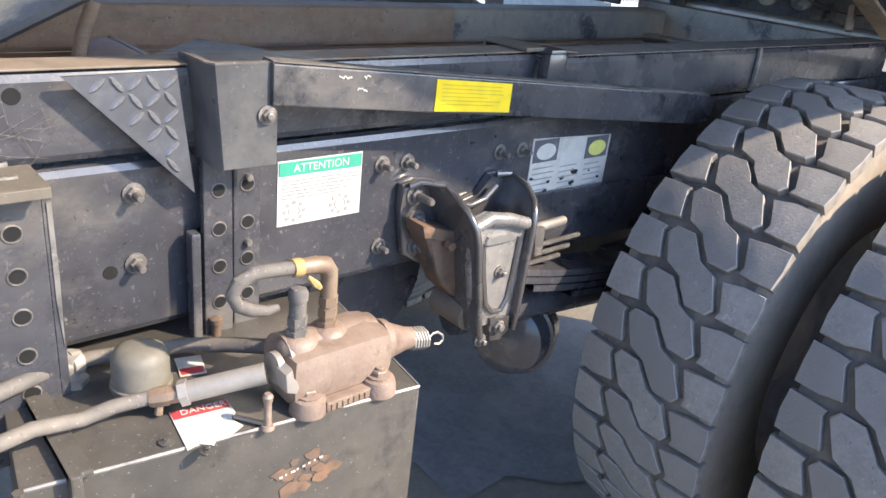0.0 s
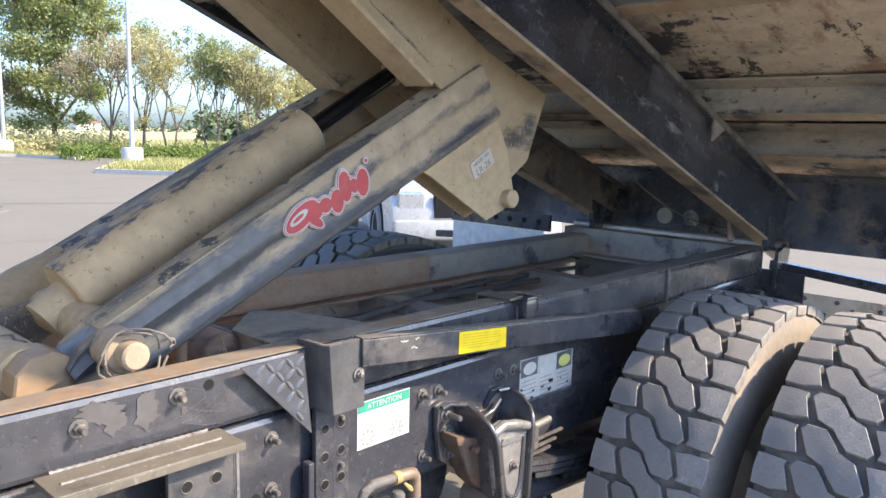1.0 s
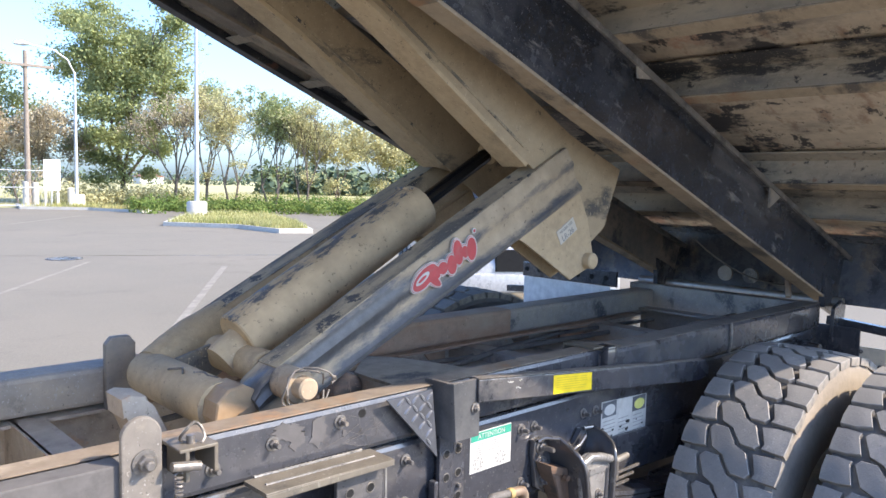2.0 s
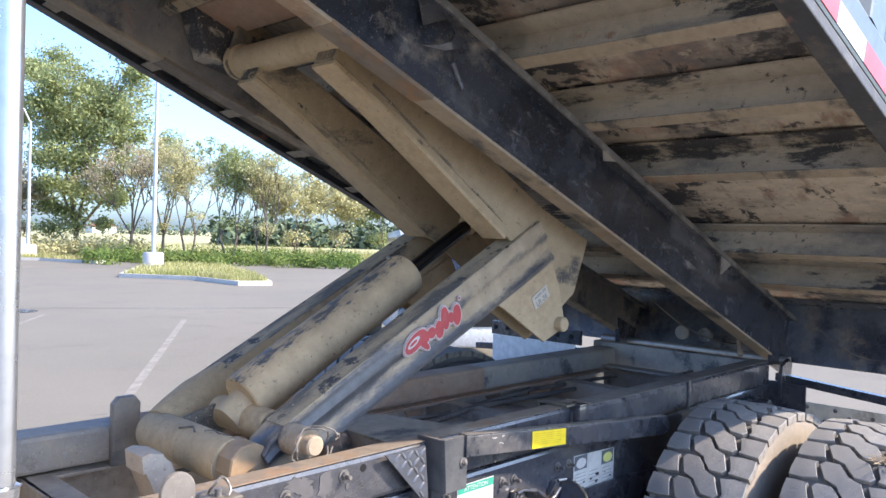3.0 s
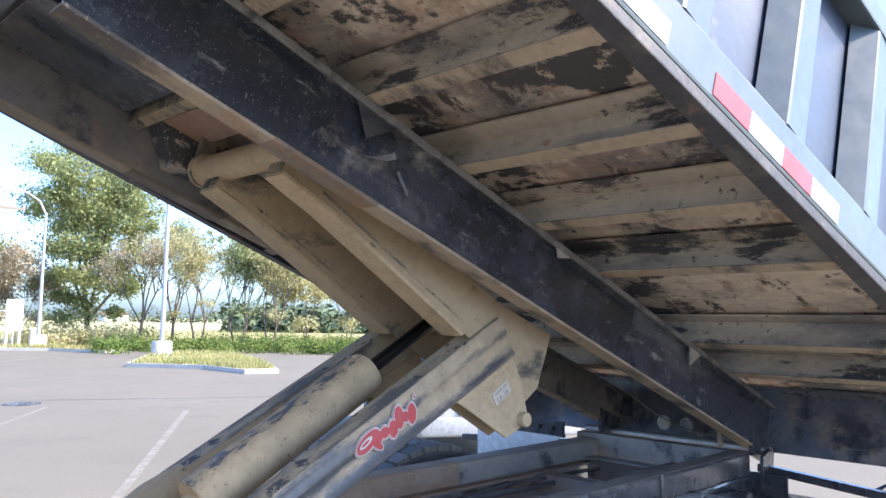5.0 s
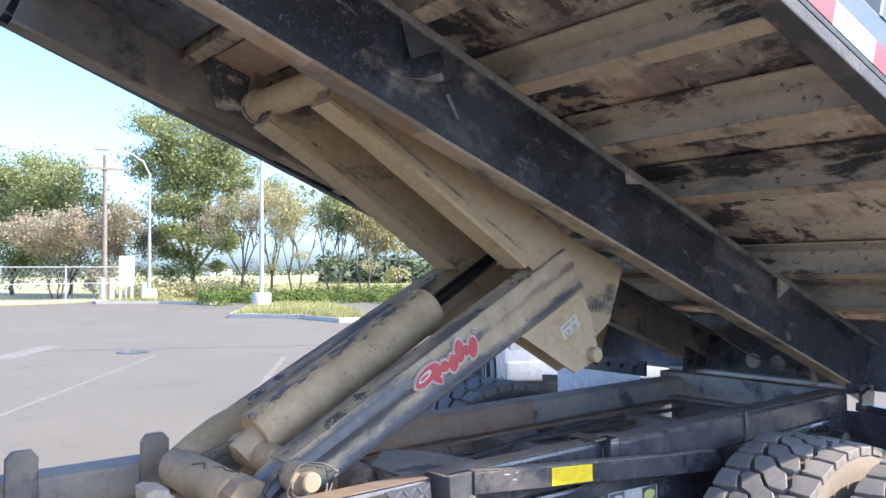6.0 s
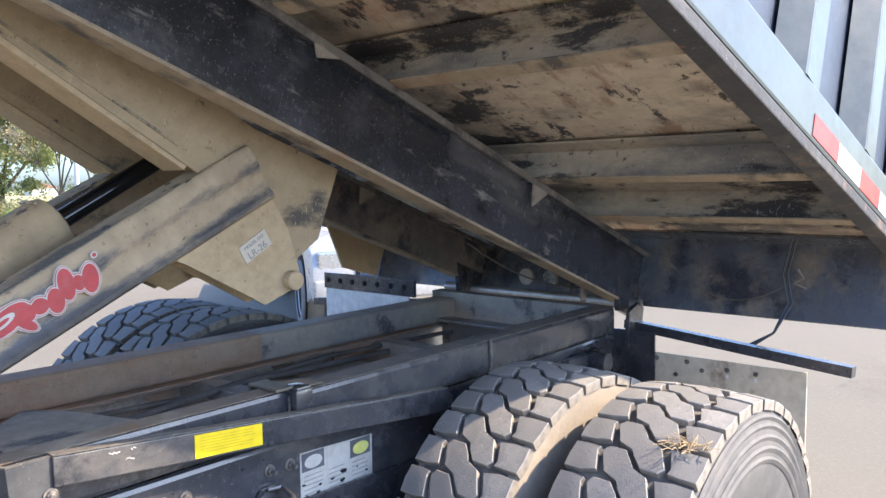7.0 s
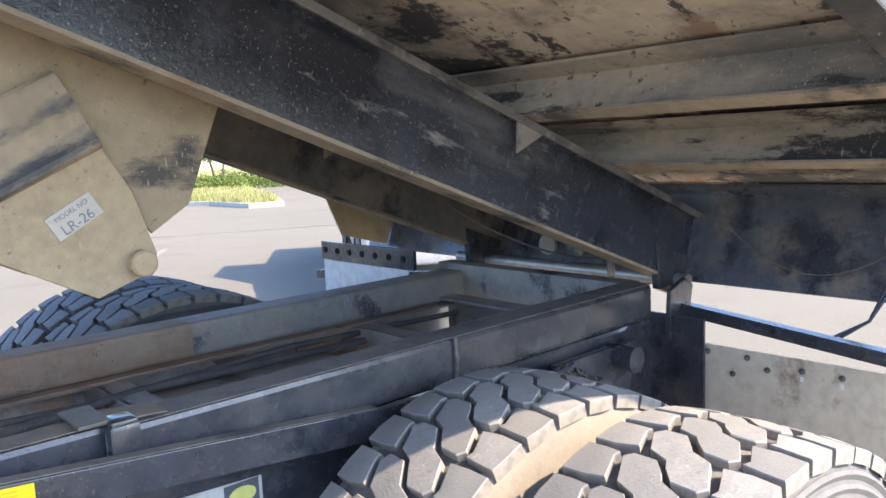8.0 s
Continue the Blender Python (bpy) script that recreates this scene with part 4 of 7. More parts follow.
def lozenge(bm):
    n = 10
    low = [bm.verts.new((0.0122 * math.cos(6.2832 * k / n), 0.0, 0.0044 * math.sin(6.2832 * k / n))) for k in range(n)]
    up = [bm.verts.new((0.0092 * math.cos(6.2832 * k / n), -0.0026, 0.0019 * math.sin(6.2832 * k / n))) for k in range(n)]
    for k in range(n):
        bm.faces.new((low[k], low[(k + 1) % n], up[(k + 1) % n], up[k]))
    bm.faces.new(up)


first = None
for i in range(10):
    for j in range(10):
        x, z = -1.25 + i * 0.0205, 1.131 - j * 0.0205
        if (x + 1.235) * 0.153 + (z - 1.139) * 0.137 < 0.0012 or x > -1.128 + (1.144 - z) * 0.10 or z > 1.136:
            continue
        mm = Matrix.Translation((x, -0.462, z)) @ Matrix.Rotation(radians(52 if (i + j) % 2 else -40), 4, "Y")
        if first is None:
            first = shape("raised_lug", "lug", tp, lozenge, m=mm, smooth=True)
        else:
            again(first, mm)

rw = random.Random(77)
for x0, z0, w in ((-0.955, 1.139, 0.020), (-0.925, 1.121, 0.016), (-0.915, 1.137, 0.010)):
    chip = [(x0 + w * q / 6, z0 + rw.uniform(-0.0022, 0.0022) - 0.1 * w * q / 6) for q in range(7)]
    shape("paint_chip", "paper", bar, lambda bm: prism(bm, chip + [(x, z - rw.uniform(0.0012, 0.003)) for x, z in chip[::-1]], -0.5362, -0.5352), "chip bared to pale primer")
web_lines = []
for q in range(16):
    a = Vector((-1.262 + rw.gauss(0, 0.02), -0.4385, 1.070 + rw.gauss(0, 0.018)))
    b = a + Vector((rw.uniform(-0.09, 0.06), rw.uniform(-0.004, 0.0), rw.uniform(-0.035, 0.04)))
    web_lines.append([a, a.lerp(b, 0.5) - Vector((0, 0, 0.004)), b])
shape("cobweb", "rail_dust", sub, lambda bm: [sweep(bm, line, 0.00022, 4) for line in web_lines], "dusty cobweb strands")

# clamp strap on the subframe
cl = shape("clamp_strap", "step", truck, lambda bm: (box(bm, -0.512, -0.462, -0.450, -0.345, 1.148, 1.155, 0.002), box(bm, -0.512, -0.462, -0.349, -0.343, 1.098, 1.151, 0.002)), "bent rusty clamp strap over the rail")
shape("strap_end", "black_gloss", cl, lambda bm: (box(bm, -0.474, -0.424, -0.472, -0.448, 1.092, 1.148, 0.010), box(bm, -0.470, -0.428, -0.470, -0.420, 1.142, 1.154, 0.005)), "black rounded strap end", True)
shape("clamp_tongue", "rust_top", cl, lambda bm: prism(bm, [(-0.462, 1.151), (-0.372, 1.1442), (-0.372, 1.1414), (-0.462, 1.1475)], -0.446, -0.374, 0.001), "flat rusty tongue")

# stickers


def sticker(name, x0, x1, z0, z1, y, material, parent, label, skew=0.0):
    return shape(name, material, parent, lambda bm: prism(bm, [(x0, z0), (x1, z0 + skew), (x1, z1 + skew), (x0, z1)], y - 0.0012, y - 0.0004), label)


FRONT = pose(0, 0, 0, 90, 0, 0)
at = sticker("warning_sticker", -0.965, -0.821, 0.905, 1.004, -0.43, "paper", rail, "white warning sticker with a green heading")
sticker("heading", -0.963, -0.823, 0.982, 1.002, -0.4313, "green", at, "green band")
writing("lettering", "ATTENTION", 0.017, "paper", at, pose(-0.893, -0.4329, 0.9915, 90, 0, 0))
rs = random.Random(5)
for i in range(6):
    x = -0.958
    while x < -0.838 - 0.02 * (i == 5):
        w = rs.uniform(0.008, 0.022)
        sticker("text_bar", x, min(x + w, -0.829), 0.9725 - i * 0.0052, 0.9742 - i * 0.0052, -0.4313, "faint_ink", at, "")
        x += w + 0.004
for cx in (-0.937, -0.858):
    shape("wheel_diagram", "faint_ink", at, lambda bm: [lathe(bm, [(0, 0.0035), (0.0005, 0.0035)], (cx + 0.016 * math.cos(k * 0.785), -0.4316, 0.926 + 0.014 * math.sin(k * 0.785)), (0, -1, 0), 8) for k in range(8)])
    shape("wheel_hub", "faint_ink", at, lambda bm: [cyl(bm, (cx + 0.009 * math.cos(a), -0.4316, 0.926 + 0.009 * math.sin(a)), (cx + 0.009 * math.cos(a + 0.5), -0.4316, 0.926 + 0.009 * math.sin(a + 0.5)), 0.0007, n=4) for a in [q * 0.5236 for q in range(12)]])
lb = sticker("info_sticker", -0.437, -0.205, 0.865, 0.985, -0.43, "paper", rail, "scuffed white three-column sticker", -0.012)
for i, (cc, mt) in enumerate(((-0.398, "paper"), (-0.321, "paper"), (-0.245, "lime"))):
    sticker("column_head", cc - 0.035, cc + 0.033, 0.937 - 0.004 * i, 0.981 - 0.004 * i, -0.4313, "slate_ink" if i != 1 else "paper", lb, "")
    shape("oval", mt, lb, lambda bm: prism(bm, [(cc + 0.027 * math.cos(a * 0.393), 0.957 - 0.004 * i + 0.016 * math.sin(a * 0.393)) for a in range(16)], -0.4329, -0.4323))
    for j in range(5):
        sticker("text_bar", cc - 0.03, cc + 0.01 + rs.random() * 0.02, 0.924 - j * 0.011 - 0.004 * i, 0.9265 - j * 0.011 - 0.004 * i, -0.4313, "faint_ink", lb, "")
    for q in range(4):
        ux, uz, ur = cc + rs.uniform(-0.03, 0.02), rs.uniform(0.872, 0.915) - 0.004 * i, rs.uniform(0.003, 0.008)
        tear = [(ux + ur * 1.4 * math.cos(a * 0.785) * rs.uniform(0.4, 1.1), uz + ur * math.sin(a * 0.785) * rs.uniform(0.4, 1.1)) for a in range(8)]
        shape("scuff", "black_ink", lb, lambda bm: prism(bm, tear, -0.4322, -0.4316), "torn black scuff")
yl = shape("yellow_sticker", "yellow", bar, lambda bm: prism(bm, [(-0.786, 1.080), (-0.628, 1.066), (-0.628, 1.112), (-0.786, 1.127)], -0.5366, -0.5354), "bright yellow warning sticker")
for i in range(6):
    z = 1.118 - i * 0.0058
    xe = -0.64 - rs.random() * 0.04
    shape("text_bar", "yellow_ink", yl, lambda bm: prism(bm, [(-0.775, z), (xe, z - (xe + 0.775) * 0.0915), (xe, z + 0.0013 - (xe + 0.775) * 0.0915), (-0.775, z + 0.0013)], -0.5372, -0.5367))

# ---- wheels ----
R_TYRE = 0.543
PITCH = 41


def tyre_profile(w):
    h = w / 2
    return [(-h * 0.9, 0.29), (-h * 1.06, 0.35), (-h * 1.12, 0.42), (-h * 1.07, 0.485), (-h * 1.0, R_TYRE - 0.022), (-h * 0.93, R_TYRE - 0.0205), (0, R_TYRE - 0.018),
            (h * 0.93, R_TYRE - 0.0205), (h * 1.0, R_TYRE - 0.022), (h * 1.07, 0.485), (h * 1.12, 0.42), (h * 1.06, 0.35), (h * 0.9, 0.29)]


def block_mesh(pts, seed):
    """A worn tread block: its outline across (y) and round the tyre, bent to the tyre's curve."""
    rnd = random.Random(seed * 7 + len(pts))
    pts = [(a * 1.17 + rnd.uniform(-0.0012, 0.0012), b + rnd.uniform(-0.0012, 0.0012)) for a, b in pts]
    bm = bmesh.new()
    n = len(pts)

    def at(s, c, r):
        a = c / R_TYRE
        return (r * math.sin(a), s, r * math.cos(a))
    cs, cc = sum(p[0] for p in pts) / n, sum(p[1] for p in pts) / n
    drop = lambda s: 0.34 * s * s
    rings = []
    for shrink, depth in ((0.990, 0.024), (0.980, 0.010), (0.972, 0.0026), (0.940, 0.0004), (0.6, 0.0)):
        rings.append([bm.verts.new(at(cs + (s - cs) * shrink, cc + (c - cc) * shrink, R_TYRE - depth - drop(s) - rnd.uniform(0, 0.0008))) for s, c in pts])
    hub = bm.verts.new(at(cs, cc, R_TYRE - drop(cs)))
    for i in range(n):
        j = (i + 1) % n
        for low, up in zip(rings, rings[1:]):
            bm.faces.new((low[i], low[j], up[j], up[i]))
        bm.faces.new((rings[-1][i], rings[-1][j], hub))
    bmesh.ops.recalc_face_normals(bm, faces=bm.faces[:])
    me = bpy.data.meshes.new("tread_block")
    bm.to_mesh(me)
    bm.free()
    me.materials.append(M["rubber"])
    me.materials.append(M["worn_edge"])
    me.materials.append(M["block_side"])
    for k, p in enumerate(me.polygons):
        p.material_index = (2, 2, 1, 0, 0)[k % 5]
        p.use_smooth = True
    me.set_sharp_from_angle(angle=radians(26))
    return me


LOBE = [(0.062, 0.050), (0.053, 0.065), (0.020, 0.062), (0.000, 0.036), (-0.009, 0.020), (-0.039, 0.004)]
CENTRE = LOBE + [(-a, -b) for a, b in LOBE]
SHOULDER_R = [(-0.053, 0.005), (-0.069, -0.046), (-0.066, -0.058), (-0.090, -0.061), (-0.119, -0.062), (-0.121, -0.025), (-0.119, 0.009), (-0.085, 0.011)]
SHOULDER_L = [(-a, -b) for a, b in SHOULDER_R]
BLOCKS = [block_mesh(q, k) for q in (CENTRE, SHOULDER_L, SHOULDER_R) for k in (0, 1, 2)]


def wheel(y, label, wall="sidewall", flip=1):
    grow = 1.03 if y < 0 else 1.062
    base = pose(0.182 if y < 0 else 0.12, y, (R_TYRE - 0.008) * grow) @ Matrix.Scale(grow, 4)
    ty = shape("wheel", wall, truck, lambda bm: lathe(bm, tyre_profile(0.262), (0, 0, 0), (0, 1, 0), 96, False), label, True, base)
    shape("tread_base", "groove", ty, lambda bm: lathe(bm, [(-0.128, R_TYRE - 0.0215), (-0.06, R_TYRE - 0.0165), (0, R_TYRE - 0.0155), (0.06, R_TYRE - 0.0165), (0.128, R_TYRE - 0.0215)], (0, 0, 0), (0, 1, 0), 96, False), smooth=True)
    if wall == "sidewall":
        for r in (0.40, 0.425, 0.45, 0.475, 0.495):
            k = 1.125 - abs(r - 0.42) * 0.9
            shape("sidewall_rib", wall, ty, lambda bm: lathe(bm, [(-0.131 * k - 0.0002, r - 0.008), (-0.131 * k - 0.0045, r + 0.002), (-0.131 * k - 0.0002, r + 0.008)], (0, 0, 0), (0, 1, 0), 72, False), smooth=True)
    shape("rim", "white", ty, lambda bm: lathe(bm, [(-0.10, 0.30), (-0.105, 0.285), (-0.06, 0.275), (-0.01, 0.2), (0.0, 0.12), (-0.03, 0.11), (-0.03, 0.0)], (0, 0, 0), (0, 1, 0), 40, False), "white steel rim", True)
    for i in range(PITCH):
        for k in range(3):
            o = new("tread_block", BLOCKS[3 * k + (i * 5 + k) % 3])
            o.parent = ty
            o.matrix_basis = pose(0, 0, 0, 0, 360 * i / PITCH, 0) @ Matrix.Diagonal((flip, flip, 1, 1))
    return ty


wheel(-0.725, "worn dusty inner rear tyre with block tread", "tan_wall")
wheel(-1.105, "worn dusty outer rear tyre with block tread")
wheel(0.72, "worn rear tyre with block tread", "sidewall")
wheel(1.06, "worn rear tyre with block tread", "sidewall")
straw = bmesh.new()
rt = random.Random(51)
for q in range(60):
    a = Vector((-0.05 + rt.gauss(0, 0.016), -1.20 + rt.gauss(0, 0.022), 1.060))
    d = Vector((rt.gauss(0, 1), rt.gauss(0, 1), rt.uniform(0.05, 0.45))).normalized() * rt.uniform(0.015, 0.05)
    sweep(straw, [a, a + d * 0.5 + Vector((0, 0, 0.004)), a + d], 0.0008, 4)
part("straw", straw, "straw", truck, "wisp of dry straw caught on the tread")
shape("axle_housing", "rust", truck, lambda bm: lathe(bm, [(-0.62, 0.07), (-0.25, 0.08), (-0.16, 0.17), (0.0, 0.2), (0.16, 0.17), (0.25, 0.08), (0.62, 0.07)], (0.12, 0, R_TYRE), (0, 1, 0), 20), "dusty rear axle", True)
for s in (-1, 1):
    shape("brake_drum", "black_gloss", truck, lambda bm: lathe(bm, [(0, 0.09), (0.0, 0.17), (0.02, 0.185), (0.16, 0.185)], (0.12, s * 0.50, R_TYRE), (0, s, 0), 36), "black brake drum", True)

# spring and its hanger
for i, (dz, a, b) in enumerate(((0.0, -0.62, 0.62), (-0.016, -0.60, 0.60), (-0.032, -0.46, 0.46), (-0.048, -0.34, 0.34))):
    for s in (-1, 1):
        def leafs(bm):
            n = 12
            for k in range(n):
                x0, x1 = a + (b - a) * k / n, a + (b - a) * (k + 1) / n
                z0, z1 = 0.80 + dz - 0.10 * (1 - (x0 / 0.62) ** 2), 0.80 + dz - 0.10 * (1 - (x1 / 0.62) ** 2)
                y0, y1 = s * 0.47 - 0.038, s * 0.47 + 0.038
                vs = [bm.verts.new(v) for v in ((x0, y0, z0), (x1, y0, z1), (x1, y1, z1), (x0, y1, z0), (x0, y0, z0 - 0.013), (x1, y0, z1 - 0.013), (x1, y1, z1 - 0.013), (x0, y1, z0 - 0.013))]
                for q in ((0, 1, 2, 3), (7, 6, 5, 4), (0, 4, 5, 1), (2, 6, 7, 3)):
                    bm.faces.new([vs[w] for w in q])
        shape("spring_leaf", "black", truck, leafs)


def cheek(bm, rim, back, t=0.011):
    """A cast side wall between its front rim and the flange on the rail."""
    n = len(rim)
    a = [bm.verts.new(p) for p in rim]
    b = [bm.verts.new(p) for p in back]
    c = [bm.verts.new((p[0] + t, p[1], p[2])) for p in rim]
    d = [bm.verts.new((p[0] + t, p[1], p[2])) for p in back]
    for i in range(n - 1):
        bm.faces.new((a[i], a[i + 1], b[i + 1], b[i]))
        bm.faces.new((c[i], d[i], d[i + 1], c[i + 1]))
        bm.faces.new((a[i], c[i], c[i + 1], a[i + 1]))
        bm.faces.new((b[i], b[i + 1], d[i + 1], d[i]))
    for i in (0, n - 1):
        bm.faces.new((a[i], b[i], d[i], c[i]))


RIM_L = [(-0.745, -0.452, 0.943), (-0.727, -0.458, 0.950), (-0.690, -0.480, 0.946), (-0.690, -0.515, 0.930), (-0.692, -0.545, 0.915), (-0.686, -0.556, 0.895), (-0.680, -0.560, 0.868), (-0.672, -0.560, 0.817), (-0.662, -0.560, 0.762), (-0.655, -0.560, 0.717), (-0.646, -0.558, 0.688)]
BACK_L = [(-0.745, -0.440, 0.943), (-0.727, -0.440, 0.945), (-0.700, -0.440, 0.930), (-0.690, -0.440, 0.905), (-0.680, -0.440, 0.880), (-0.672, -0.440, 0.860), (-0.665, -0.440, 0.835), (-0.655, -0.445, 0.800), (-0.648, -0.455, 0.757), (-0.645, -0.465, 0.717), (-0.640, -0.48, 0.690)]
RIM_R = [(-0.548, -0.450, 0.936), (-0.518, -0.460, 0.937), (-0.520, -0.500, 0.928), (-0.535, -0.535, 0.914), (-0.549, -0.552, 0.900), (-0.551, -0.556, 0.880), (-0.553, -0.556, 0.834), (-0.557, -0.556, 0.764), (-0.560, -0.556, 0.714), (-0.562, -0.554, 0.682)]
BACK_R = [(-0.548, -0.440, 0.930), (-0.522, -0.440, 0.920), (-0.520, -0.440, 0.905), (-0.525, -0.440, 0.885), (-0.535, -0.440, 0.865), (-0.540, -0.440, 0.845), (-0.545, -0.440, 0.810), (-0.552, -0.450, 0.764), (-0.557, -0.460, 0.714), (-0.560, -0.48, 0.685)]
hg = shape("spring_hanger", "cast_gloss", truck, lambda bm: cheek(bm, RIM_L, BACK_L), "glossy black cast spring hanger", True)
shape("cheek", "cast_gloss", hg, lambda bm: cheek(bm, RIM_R, BACK_R), smooth=True)
for line in (RIM_L, RIM_R):
    shape("rolled_rim", "cast_gloss", hg, lambda bm: sweep(bm, [(p[0] + 0.005, p[1], p[2]) for p in line], 0.0058, 10), smooth=True)
shape("saddle_rim", "cast_gloss", hg, lambda bm: sweep(bm, [(-0.683, -0.462, 0.925), (-0.650, -0.462, 0.903), (-0.611, -0.462, 0.893), (-0.577, -0.462, 0.900), (-0.552, -0.462, 0.922)], 0.006, 10), smooth=True)
shape("web", "cast_face", hg, lambda bm: prism(bm, [(-0.680, 0.905), (-0.645, 0.914), (-0.591, 0.902), (-0.552, 0.890), (-0.556, 0.770), (-0.560, 0.700), (-0.648, 0.700), (-0.672, 0.82)], -0.545, -0.53, 0.004), "dished front face", True)
shape("face_top", "cast_face", hg, lambda bm: sweep(bm, [(-0.678, -0.547, 0.895), (-0.645, -0.547, 0.906), (-0.60, -0.547, 0.897), (-0.556, -0.547, 0.882)], 0.0115, 12), smooth=True)
shape("face_rib", "cast_gloss", hg, lambda bm: sweep(bm, [(-0.652, -0.546, 0.857), (-0.643, -0.547, 0.80), (-0.630, -0.547, 0.748), (-0.612, -0.547, 0.727), (-0.590, -0.547, 0.724), (-0.576, -0.547, 0.745), (-0.570, -0.547, 0.80), (-0.566, -0.546, 0.86)], 0.0052, 8), "raised rib round the dished face", True)
shape("mount_flange", "cast_gloss", hg, lambda bm: prism(bm, [(-0.738, 0.820), (-0.750, 0.90), (-0.750, 0.945), (-0.728, 0.953), (-0.683, 0.945), (-0.649, 0.915), (-0.611, 0.893), (-0.577, 0.900), (-0.553, 0.936), (-0.516, 0.938), (-0.490, 0.90), (-0.50, 0.84), (-0.60, 0.80), (-0.69, 0.79)], -0.447, -0.432, 0.004), smooth=True)
shape("logo_plaque", "cast_face", hg, lambda bm: prism(bm, [(-0.650, 0.861), (-0.640, 0.858), (-0.585, 0.857), (-0.578, 0.863), (-0.590, 0.872), (-0.645, 0.874)], -0.5505, -0.5445, 0.0015), "raised plain oval plaque")
for x, y, z, r, ln in ((-0.722, -0.447, 0.925, 0.0125, 0.034), (-0.716, -0.447, 0.880, 0.012, 0.012), (-0.714, -0.447, 0.832, 0.011, 0.010), (-0.503, -0.447, 0.912, 0.011, 0.03), (-0.603, -0.545, 0.801, 0.0085, 0.006), (-0.594, -0.548, 0.696, 0.0125, 0.006), (-0.640, -0.556, 0.684, 0.0085, 0.006)):
    b2 = bmesh.new()
    bolt(b2, (x, y, z), (0, -1, 0), r, 0.010, ln)
    part("bolt", b2, "bolt", hg)
shape("lower_lug", "cast_gloss", hg, lambda bm: prism(bm, [(-0.615, 0.715), (-0.565, 0.708), (-0.562, 0.680), (-0.583, 0.664), (-0.608, 0.668)], -0.552, -0.47, 0.005), smooth=True)
shape("spring_bush", "cast_rust", truck, lambda bm: (prism(bm, [(-0.745, 0.893), (-0.665, 0.868), (-0.662, 0.846), (-0.738, 0.870)], -0.50, -0.45, 0.004), cyl(bm, (-0.69, -0.502, 0.852), (-0.69, -0.515, 0.852), 0.008, n=8)), "flaking rust-red spring pad", True)
shape("spring_eye", "cast_rust", truck, lambda bm: prism(bm, [(-0.733, 0.868), (-0.63, 0.845), (-0.60, 0.73), (-0.655, 0.742), (-0.683, 0.768), (-0.70, 0.80)], -0.495, -0.445, 0.008), "dark brown cast spring end", True)
shape("spring_pin", "rust_top", truck, lambda bm: sweep(bm, [(-0.632, -0.52, 0.712), (-0.632, -0.44, 0.712)], 0.029, 18), "rusty orange pin", True)
shape("shackle_clamp", "bolt", truck, lambda bm: prism(bm, [(-0.485, 0.848), (-0.456, 0.842), (-0.452, 0.785), (-0.475, 0.785)], -0.51, -0.44, 0.006), "bright spring clamp", True)
for dz in (0.0, -0.018, -0.034):
    shape("leaf_end", "bolt", truck, lambda bm: box(bm, -0.47, -0.33 + dz * 1.5, -0.495, -0.488, 0.795 + dz, 0.802 + dz, 0.001, pose(0, 0, 0)), "worn leaf edge")
shape("shock_pin", "steel", truck, lambda bm: cyl(bm, (-0.49, -0.50, 0.84), (-0.36, -0.47, 0.825), 0.009), smooth=True)
shape("brake_chamber", "black_gloss", truck, lambda bm: lathe(bm, [(0, 0.0), (0.0, 0.05), (0.012, 0.078), (0.05, 0.085), (0.052, 0.092), (0.064, 0.092), (0.066, 0.085), (0.12, 0.08), (0.14, 0.05), (0.14, 0.0)], (-0.42, -0.42, 0.545), (0.9, 0.35, -0.1), 36, False), "glossy black round brake chamber", True)
shape("gear_housing", "black", truck, lambda bm: lathe(bm, [(0, 0.02), (0.0, 0.12), (0.03, 0.15), (0.2, 0.15)], (-0.74, -0.36, 0.74), (0, 1, 0), 24), "dark rounded housing behind the rail", True)

shape("spring_seat", "black", truck, lambda bm: box(bm, -0.13, 0.17, -0.53, -0.40, 0.60, 0.70, 0.01), "black spring seat")
shape("torque_rod", "black", truck, lambda bm: sweep(bm, [(-0.60, -0.44, 0.66), (0.0, -0.44, 0.60)], 0.035, 10), "dusty torque rod", True)
# Added filler box: keeps sunlit ground from showing through the dark gap
shape("belly_box", "black_dusty", truck, lambda bm: box(bm, -0.42, 0.40, -0.30, 0.30, 0.60, 0.96, 0.02), "box added over the axle to screen the bright ground")
shape("frame_gusset", "black", truck, lambda bm: prism(bm, [(-0.46, 0.88), (0.10, 0.86), (0.05, 0.74), (-0.36, 0.76)], -0.445, -0.432, 0.003), "black frame gusset")

